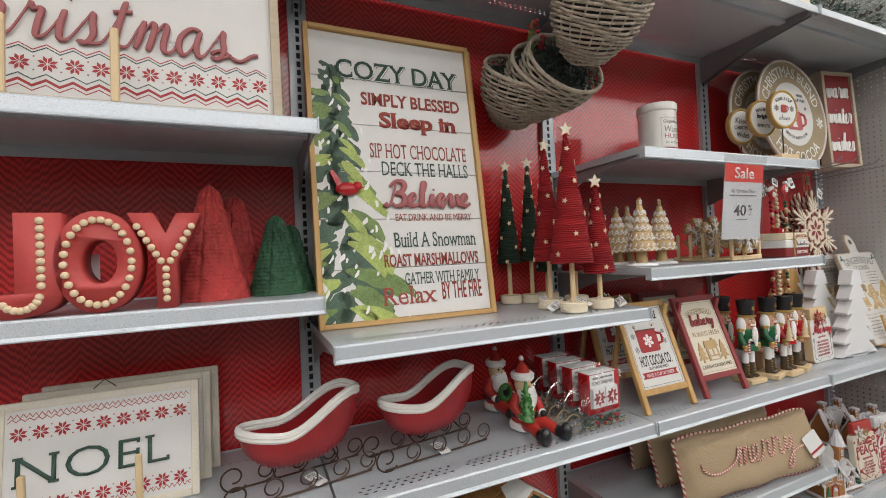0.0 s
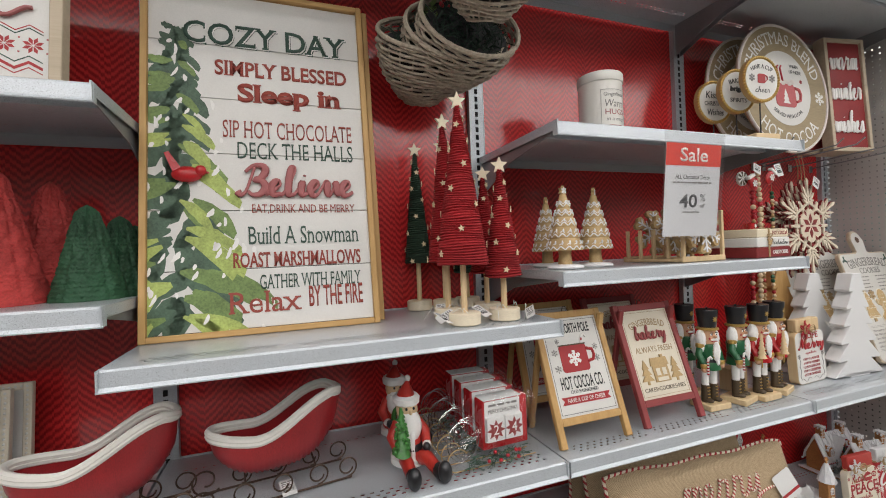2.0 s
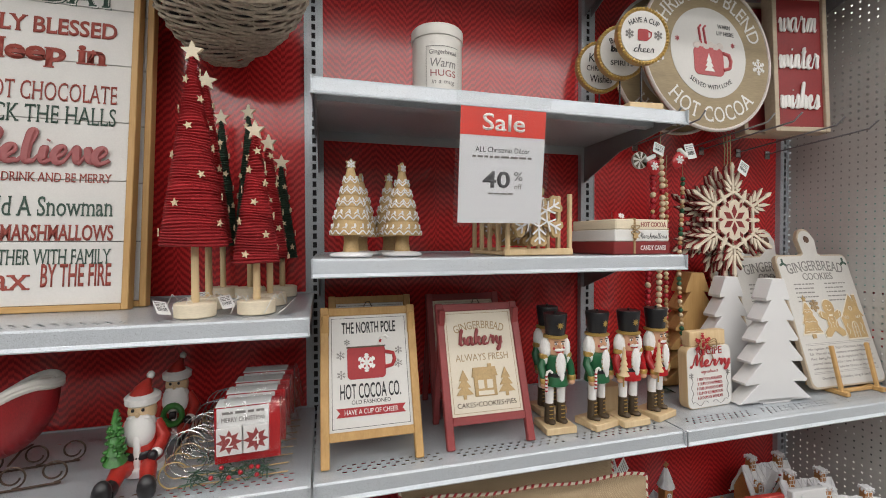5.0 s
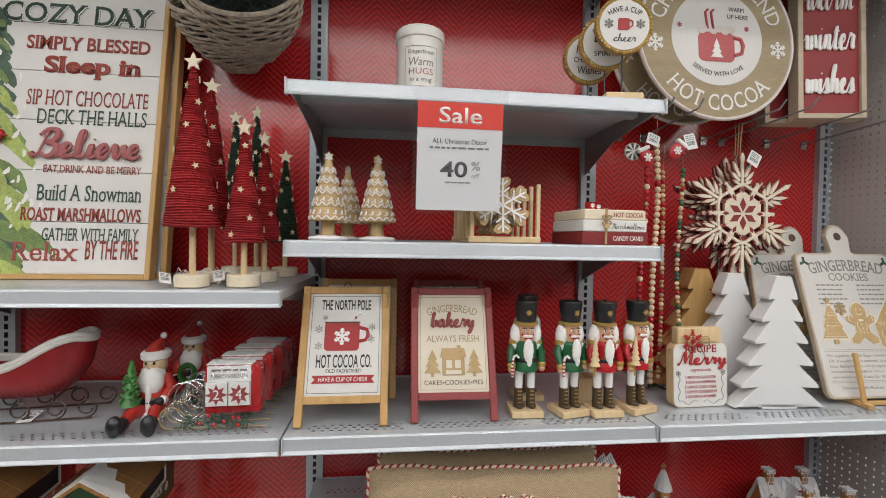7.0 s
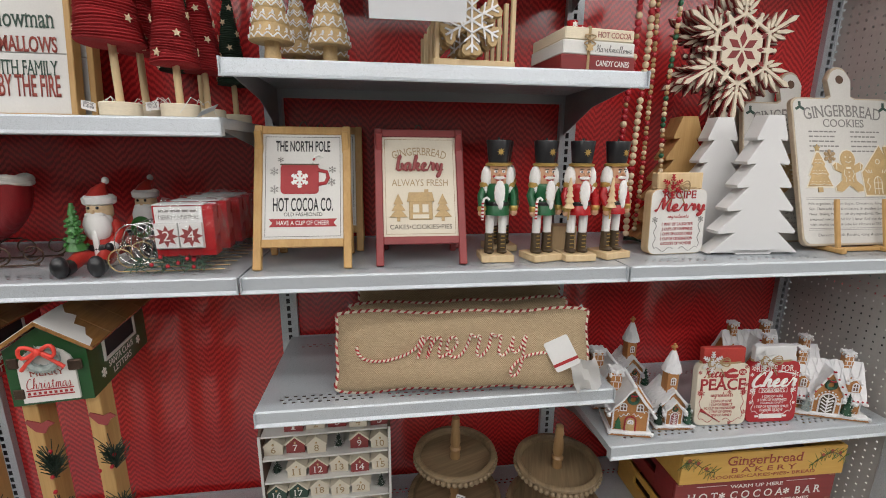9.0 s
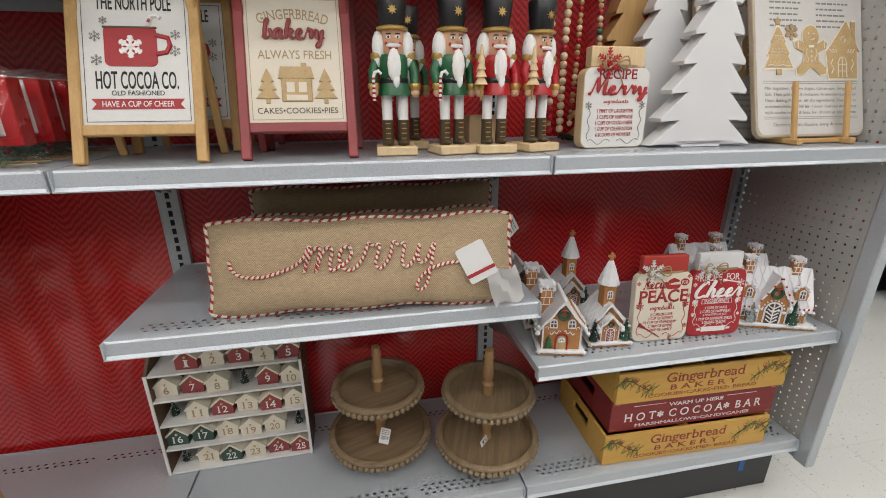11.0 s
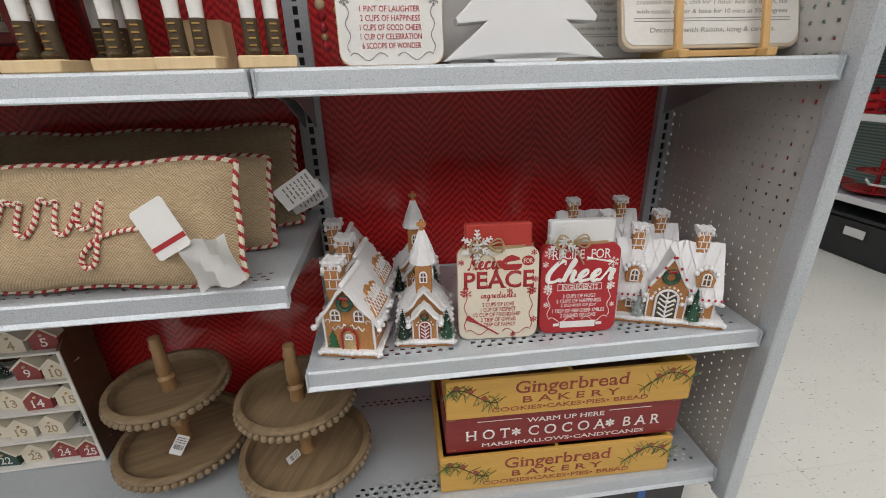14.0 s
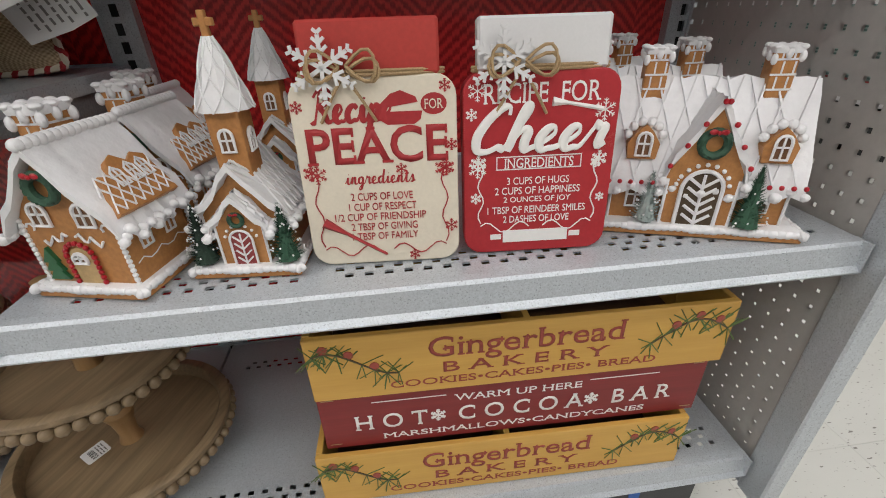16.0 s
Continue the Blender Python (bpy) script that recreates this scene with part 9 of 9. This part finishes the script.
for r, row in enumerate(ROWS):
    z = 0.2015 + 0.009 + (4 - r) * 0.0815
    n = len(row)
    for c, num in enumerate(row):
        x = 0.122 - W / 2 + 0.038 + (c + (1 if n == 5 else 0)) * (W - 0.072) / 5
        if num == 0:
            tt = thing("mini_tree", "tiny dark green bottlebrush tree in a cabinet slot", "mini tree", pose(x, -0.155, z), "cabinet trees")
            bottle_tree(tt, 0, 0, 0, 0.018, 0.048, NEEDLES_DARK, r * 7 + c)
            continue
        col = "red" if num in RED_N else "green" if num in GREEN_N else "cream"
        tt = thing("number_house", {"red": "dark red", "green": "dark green", "cream": "cream"}[col] + " wooden numbered house in a cabinet slot", "small house", pose(x, -0.180 + 0.004 * ((c * 7 + r) % 3), z, 0, 0, ((c * 5 + r * 3) % 7) - 3), "numbered houses")
        piece("house_block", house_me[col], tt, Matrix.Identity(4))
        piece("roof", roof_me, tt, Matrix.Identity(4))
        letters(tt, str(num), 0, 0.018, 0.014 if num < 10 else 0.027, 0.022, WHITE_INK if col != "cream" else TAN_INK, -0.0003, 0.0006, style="serif")
        part("knob", ball(0.0035, (0, -0.003, 0.038), seg=8), PALE_WOOD, tt)


# letter boxes on posts
def letter_box(m, wall, label, words=True):
    t = thing("letter_box", label, "letter box", m @ Matrix.Diagonal((0.86, 0.90, 1, 1)), "letter boxes")
    w, d = 0.180, 0.340
    z0, z1, zr = 0.618, 0.752, 0.806
    part("body", slab([(-w / 2, z0), (w / 2, z0), (w / 2, z1), (0, zr), (-w / 2, z1)], 0.0, d), wall, t)
    for s in (-1, 1):
        for k in range(4):
            y0 = -0.022 + k * (d + 0.044) / 4
            bd = box(-0.006, 0.131, y0 + 0.0006, y0 + (d + 0.044) / 4 - 0.0006, 0.0, 0.009, 0.0012)
            ang = math.atan2(zr - z1, w / 2)
            mm = Matrix.Translation((0, 0, zr + 0.004)) @ (Matrix.Rotation(math.pi, 4, "Z") if s < 0 else Matrix.Identity(4)) @ Matrix.Rotation(ang, 4, "Y")
            if s < 0:
                bmesh.ops.transform(bd, matrix=Matrix.Translation((0, -d, 0)), verts=bd.verts)
            part("roof_board", bd, ROOF_WOOD, t, "varnished brown roof board", m=mm)
    sn = slab([(0.0, 0), (0.128, 0), (0.120, 0.028), (0.100, 0.036), (0.085, 0.064), (0.060, 0.060), (0.045, 0.100), (0.022, 0.090), (0.0, 0.120)], -0.0022, -0.0006)
    ang = math.atan2(zr - z1, w / 2)
    for s in (-1, 1):
        mm = Matrix.Translation((0, -0.020, zr + 0.0135)) @ (Matrix.Scale(-1, 4, (1, 0, 0)) if s < 0 else Matrix.Identity(4)) @ Matrix.Rotation(ang, 4, "Y") @ Matrix.Rotation(radians(90), 4, "X") @ Matrix.Scale(-1, 4, (0, 0, 1)) @ Matrix.Scale(-1, 4, (0, 1, 0))
        c = sn.copy()
        bmesh.ops.transform(c, matrix=mm, verts=c.verts)
        part("painted_snow", c, WHITE_PAINT, t, "white painted snow on the roof")
    sn.free()
    arch = [(-0.062, z0 + 0.008), (0.062, z0 + 0.008), (0.062, z0 + 0.080)] + [(0.062 * math.cos(radians(a)), z0 + 0.088 + 0.050 * math.sin(radians(a))) for a in range(10, 171, 20)] + [(-0.062, z0 + 0.080)]
    dr = part("door", slab(arch, -0.007, -0.0005), WHITE_PAINT, t, "white arched door with red words")
    letters(dr, "MERRY", 0, z0 + 0.078, 0.075, 0.013, BRICK_INK, -0.0075, style="serif")
    letters(dr, "Christmas", 0, z0 + 0.054, 0.100, 0.028, RED_INK, -0.0072, 0.001, 0.15, 0.034, style="script")
    for z in (0.022, 0.036):
        part("stripe", box(-0.052, 0.052, -0.0080, -0.0072, z0 + z, z0 + z + 0.003), RED_INK, dr)
    b = bmesh.new()
    for k in range(9):
        box(-0.050 + 0.0115 * k, -0.044 + 0.0115 * k, -0.0080, -0.0072, z0 + 0.027, z0 + 0.033, bm=b)
    part("stripe_dots", b, RED_INK, dr)
    wr = bmesh.new()
    pts = [(0.030 * math.cos(radians(a)), -0.014, z0 + 0.112 + 0.023 * math.sin(radians(a))) for a in range(0, 360, 20)]
    tube(pts, 0.009, 7, wr, True)
    rnd = random.Random(6)
    for k in range(90):
        p = pts[rnd.randrange(18)]
        a = rnd.uniform(0, 6.28)
        tube([p, (p[0] + 0.014 * math.cos(a), p[1] - 0.008 * rnd.random(), p[2] + 0.014 * math.sin(a))], 0.0009, 3, wr)
    part("wreath", wr, FROST, dr, "small frosted wreath")
    bw = bmesh.new()
    for s in (-1, 1):
        loop = [(s * (0.004 + 0.034 * math.sin(a)), -0.024 - 0.006 * math.sin(a), z0 + 0.136 + 0.013 * math.sin(2 * a)) for a in [k * math.pi / 10 for k in range(11)]]
        tube(loop, 0.0045, 6, bw)
        tube([(0, -0.024, z0 + 0.134), (s * 0.022, -0.022, z0 + 0.116), (s * 0.046, -0.018, z0 + 0.092)], 0.0046, 6, bw)
    ball(0.008, (0, -0.027, z0 + 0.135), seg=8, bm=bw)
    part("bow", bw, SALE_RED, dr, "red ribbon bow", smooth=True)
    for z in (0.020, 0.094):
        part("hinge", box(-0.080, -0.056, -0.010, -0.0072, z0 + z, z0 + z + 0.024, 0.002), WIRE_BROWN, t)
    part("latch", box(0.050, 0.082, -0.016, -0.0072, z0 + 0.080, z0 + 0.106, 0.003), WIRE_BROWN, t)
    sm = Matrix.Translation((w / 2, 0, 0)) @ Matrix.Rotation(radians(90), 4, "Z")
    fr = bmesh.new()
    for q in ((0.070, 0.260, 0.118, 0.124), (0.070, 0.260, 0.060, 0.066), (0.070, 0.076, 0.066, 0.118), (0.254, 0.260, 0.066, 0.118)):
        box(q[0], q[1], -0.006, -0.0004, z0 + q[2], z0 + q[3], bm=fr)
    part("slot_frame", fr, WHITE_PAINT, t, "white slot frame", m=sm)
    # flat near-black plate: the shade of the open slot, put into its colour
    part("slot_opening", box(0.0765, 0.2535, -0.0016, -0.0006, z0 + 0.0665, z0 + 0.1175), SLOT_SHADE, t, m=sm)
    if words:
        s1 = letters(t, "SANTA CLAUS", 0.165, z0 + 0.044, 0.150, 0.017, WHITE_INK, -0.0006)
        s2 = letters(t, "LETTERS", 0.165, z0 + 0.020, 0.110, 0.017, WHITE_INK, -0.0006)
        for o in (s1, s2):
            o.matrix_basis = sm
        for x in (0.060, 0.275):
            part("flake", snow_arms(0.013, 0.003, -0.0012, -0.0004, x, z0 + 0.036), WHITE_INK, t, m=sm)
    for s in (-1, 1):
        part("post", box(s * 0.072 - 0.017, s * 0.072 + 0.017, 0.020, 0.090, 0.0, z0, 0.002), PINE, t, "pine post")
        b = bmesh.new()
        rnd = random.Random(30 + s)
        for k in range(380):
            u = rnd.choice((0.16, 0.20, 0.62, 0.70, 0.9)) + 0.12 * rnd.random()
            p = Vector((s * 0.072 + 0.030, 0.012 - 0.004 * u, z0 - 0.105 - 0.30 * u))
            a = rnd.uniform(0, 6.28)
            ln = rnd.uniform(0.03, 0.080)
            tube([p, p + Vector((ln * 0.50 * math.cos(a) + 0.012, -0.010 - 0.020 * rnd.random(), ln * (0.9 - 0.5 * rnd.random())))], 0.0012, 3, b)
        part("pine_garland", b, NEEDLES_DARK, t, "green pine sprig tied to the post")
        part("garland_berries", joined_balls([(s * 0.072 + rnd.uniform(-0.01, 0.04), -0.004, z0 - 0.10 - rnd.uniform(0.02, 0.32)) for k in range(7)], 0.0055), BERRY, t)
        cd = slab([(0, 0), (0.020, -0.006), (0.030, 0.010), (0.044, 0.016), (0.030, 0.026), (0.014, 0.020), (-0.016, 0.032), (-0.020, 0.026)], -0.004, 0.0)
        part("bird_cutout", cd, MAROON, t, "dark red bird cutout", m=pose(s * 0.072 + 0.008, 0.015, z0 - 0.075))
    return t


def joined_balls(spots, r):
    b = bmesh.new()
    for p in spots:
        ball(r, p, seg=8, bm=b)
    return b


letter_box(pose(-0.432, -0.412, 0.2015, 0, 0, 7), GREEN_MAIL, "green wooden letter box on pine posts with a plank roof")
letter_box(pose(-0.715, -0.405, 0.2015, 0, 0, 5), RED_GLOSS, "red wooden letter box on pine posts with a plank roof")


# ---- hanging baskets ----
def basket(x, y, z, tilt, turn, r=0.136, depth=0.182):
    t = thing("wicker_basket", "grey willow hanging basket with dark greenery inside", "basket", pose(x, y, z, tilt, 0, turn), "wicker baskets")
    rows, stakes = 17, 22
    b = bmesh.new()
    def rad(u):
        return r * (0.16 + 0.84 * math.sin(min(1.0, u * 1.02 + 0.06) * math.pi / 2) ** 0.62)
    for i in range(rows):
        u = i / (rows - 1)
        pts = []
        n = stakes * 3
        for k in range(n):
            a = 2 * math.pi * k / n
            wv = 0.0042 * math.sin(a * stakes / 2 + (math.pi if i % 2 else 0)) * (0.4 + 0.6 * u)
            q = rad(u) + wv
            pts.append((q * math.cos(a), q * math.sin(a) * 0.86, depth * u + 0.003 * math.sin(a * 3 + i)))
        tube(pts, 0.0044, 5, b, True)
    part("weave", b, WICKER, t, "woven willow rods", smooth=True)
    b = bmesh.new()
    for k in range(stakes):
        a = 2 * math.pi * k / stakes
        tube([(rad(u) * math.cos(a), rad(u) * math.sin(a) * 0.86, depth * u) for u in (0.0, 0.15, 0.35, 0.6, 0.85, 1.04)], 0.0026, 4, b)
    part("stake_frame", b, WICKER, t)
    rim = [((r + 0.002) * math.cos(radians(a)), (r + 0.002) * 0.86 * math.sin(radians(a)), depth * 1.03) for a in range(0, 360, 12)]
    part("rim", tube(rim, 0.0062, 6, closed=True), WICKER, t, smooth=True)
    # added near-black cone that paints the basket's inside as shaded
    part("shade_cone", lathe([(r * 0.30, 0.02), (r * 0.70, depth * 0.4), (r * 0.86, depth * 0.86)], 20), SLOT_SHADE, t, "near-black cone for the shade inside the basket")
    rnd = random.Random(int(y * 1000))
    g = bmesh.new()
    for k in range(300):
        a, q = rnd.uniform(0, 6.28), r * 0.8 * rnd.random() ** 0.5
        p = Vector((q * math.cos(a), q * math.sin(a) * 0.86, depth * rnd.uniform(0.80, 0.98)))
        d = Vector((rnd.uniform(-1, 1), rnd.uniform(-1, 1), rnd.uniform(0.1, 1.0))).normalized() * rnd.uniform(0.02, 0.04)
        tube([p, p + d], 0.0013, 3, g)
    part("greenery", g, NEEDLES_DARK, t, "dark green needles")
    return t


basket(-0.140, -0.370, 2.185, 40, -10)
basket(-0.145, -0.125, 2.135, 66, 2)
basket(-0.165, -0.085, 2.120, 62, 0)
basket(-0.215, -0.062, 2.085, 46, -4)
hook(-0.155, 2.36, 0.50, 0.02, "long plated hook that carries the wicker baskets")
t = thing("floral_pick", "green fir pick with dark red berries in a basket", "floral pick", pose(-0.235, -0.250, 2.215, -4, -14, 0))
b = bmesh.new()
rnd = random.Random(11)
stem = [(0.004 * k, 0.0, 0.011 * k) for k in range(13)]
tube(stem, 0.0016, 4, b)
for k in range(150):
    u = rnd.random()
    p = Vector((0.048 * u, 0, 0.132 * u))
    s = rnd.choice((-1, 1))
    tube([p, p + Vector((s * 0.020 * (1.1 - u), rnd.uniform(-0.01, 0.01), 0.010))], 0.0013, 3, b)
part("fir_sprig", b, LEAF_MID, t, "bright green fir sprig")
part("berries", joined_balls([(0.055 + rnd.uniform(-0.018, 0.018), rnd.uniform(-0.015, 0.015), 0.06 + rnd.uniform(-0.02, 0.08)) for k in range(26)], 0.0058), BERRY, t, "cluster of dark red berries", smooth=True)
price_tag(-0.165, -0.330, 2.250, 0.030, 0.055, 40, 0, -20)

# ---- overstock on the top shelf ----
for i, x in enumerate((1.02, 1.18, 1.34, 1.50, 1.66)):
    t = thing("greenery_bunch", "bunch of frosted artificial greenery on the top shelf", "greenery", pose(x, -0.33 + 0.03 * (i % 2), TOP_Z + 0.0015), "overstock greenery")
    rnd = random.Random(50 + i)
    for nm, mt, cnt in (("dark_sprigs", NEEDLES_DARK, 260), ("frosted_sprigs", FROST, 260), ("brown_cones", BROWN_BOOT, 40)):
        b = bmesh.new()
        for k in range(cnt):
            p = Vector((rnd.gauss(0, 0.045), rnd.gauss(0, 0.05), abs(rnd.gauss(0.09, 0.05)) + 0.012))
            d = Vector((rnd.uniform(-1, 1), rnd.uniform(-1, 1), rnd.uniform(-0.2, 0.9))).normalized() * (0.035 if nm != "brown_cones" else 0.016)
            q = p + d
            q.z = max(q.z, 0.004)
            tube([p, q], 0.0016 if nm != "brown_cones" else 0.008, 4, b, taper=[1, 0.4])
        part(nm, b, mt, t)
t = thing("carton", "pale cardboard carton on the top shelf", "carton", pose(0.86, -0.38, TOP_Z + 0.0015))
part("box", box(-0.09, 0.09, -0.05, 0.25, 0, 0.20, 0.002), CREAM, t)
part("flap", box(-0.09, 0.09, -0.0515, -0.0505, 0.15, 0.20), PALE_WOOD, t)

# ---- next run, seen past the end panel ----
FX = 3.74
tagged(part("far_panel", box(FX + 0.40, FX + 0.42, -0.6, 4.2, 0.1, 2.0), TEAL_PAPER, m=None), "grey green chevron paper back of the next run", "wall panel", kind="structure")
for z in (0.375, 0.83, 1.21):
    t = thing("gondola_shelf", "white front shelf of the next run holding red ware", "shelf", pose(FX, 0, z), "shelves of the next run")
    part("deck", box(0.0, 0.40, -0.6, 4.2, -0.004, 0.0), METAL, t)
    part("front_rail", box(-0.008, -0.0005, -0.6, 4.2, -0.036, 0.002, 0.002), BRIGHT_WHITE, t)
tagged(part("far_run_back", box(FX + 0.43, FX + 0.47, -0.6, 4.2, 0.0, 2.2), PLAIN_WALL), "plain back of the next shelf run", "shelf run", kind="structure")


def dish(m, r, stand):
    t = thing("red_dish", "glossy red tiered serving dish on the next run", "dish", m, "red dishes")
    part("plate", lathe([(r * 0.45, 0.0), (r * 0.6, 0.006), (r, 0.026), (r * 1.01, 0.030), (r * 0.96, 0.031), (r * 0.6, 0.014), (0.001, 0.012)], 32), RED_GLOSS, t, smooth=True)
    if stand:
        part("upper_plate", lathe([(r * 0.4, 0.120), (r * 0.75, 0.134), (r * 0.76, 0.138), (0.001, 0.126)], 28), RED_GLOSS, t, smooth=True)
        part("post", lathe([(0.010, 0.012), (0.012, 0.06), (0.009, 0.13), (0.012, 0.20), (0.004, 0.21)], 14), RED_GLOSS, t, smooth=True)
    return t


for k in range(6):
    dish(pose(FX + 0.17, 0.10 + 0.31 * k, 0.376), 0.145, k % 3 != 1)
    dish(pose(FX + 0.16, 0.22 + 0.31 * k, 1.211), 0.135, k % 2 == 0)


def caddy(m):
    """A red slatted carrier with a bottom, four corner posts and a bar handle."""
    t = thing("red_caddy", "red painted wooden carrier with open slats on the next run", "caddy", m, "red caddies")
    part("bottom", box(-0.10, 0.10, -0.10, 0.10, 0.0, 0.012, 0.002), RED_GLOSS, t)
    for z in (0.03, 0.075):
        for q in (-0.10, 0.092):
            part("slat", box(q, q + 0.008, -0.10, 0.10, z, z + 0.026, 0.001), RED_GLOSS, t)
            part("slat", box(-0.0915, 0.0915, q, q + 0.008, z, z + 0.026, 0.001), RED_GLOSS, t)
    for q in (-0.088, 0.076):
        for r in (-0.088, 0.076):
            part("corner_post", box(q, q + 0.012, r, r + 0.012, 0.0125, 0.13, 0.001), RED_GLOSS, t)
    for r in (-0.1145, 0.1005):
        part("handle_post", box(-0.012, 0.012, r, r + 0.014, 0.0, 0.20, 0.002), RED_GLOSS, t)
    part("handle", tube([(0, -0.10, 0.19), (0, 0.10, 0.19)], 0.008, 8), RED_GLOSS, t)
    return t


for k in range(6):
    caddy(pose(FX + 0.14, 0.08 + 0.27 * k, 0.831))
for y in (0.50, 0.86):
    t = thing("white_hook", "white wire display hook reaching out over the dishes", "hook", pose(FX, y, 0.47))
    part("wire", tube([(0.38, 0, 0.02), (0.0, 0, 0.0), (-0.10, 0, 0.02), (-0.13, 0, 0.05)], 0.006, 6), BRIGHT_WHITE, t)
for k, y in enumerate((0.36, 0.98, 1.60)):
    t = thing("storage_bin", "black plastic storage bin on the floor under a shelf", "bin", pose(FX + 0.02, y, 0.0), "black bins")
    b = box(0.0, 0.34, -0.27, 0.27, 0.0, 0.25, 0.012)
    for v in b.verts:
        if v.co.z < 0.1:
            v.co.x = 0.17 + (v.co.x - 0.17) * 0.9
            v.co.y *= 0.93
    part("tub", b, BLACK_PLASTIC, t)
    part("lid", box(-0.012, 0.352, -0.285, 0.285, 0.250, 0.272, 0.006), BLACK_PLASTIC, t)
    part("label_card", box(-0.0015, -0.0005, -0.10, 0.02, 0.15, 0.20), PAPER, t, m=pose(-0.0005, 0, 0))

# ---- floor tiles ----
tile = box(-0.1521, 0.1521, -0.1521, 0.1521, -0.003, 0.0)
tile_me = bpy.data.meshes.new("floor_tile")
tile.to_mesh(tile_me)
tile.free()
tile_me.materials.append(FLOOR)
floor_ob = bpy.data.objects["floor"]
for i in range(16):
    for k in range(17):
        piece("floor_tile", tile_me, floor_ob, pose(1.15 + 0.3048 * i, -2.0 + 0.3048 * k, 0.0))
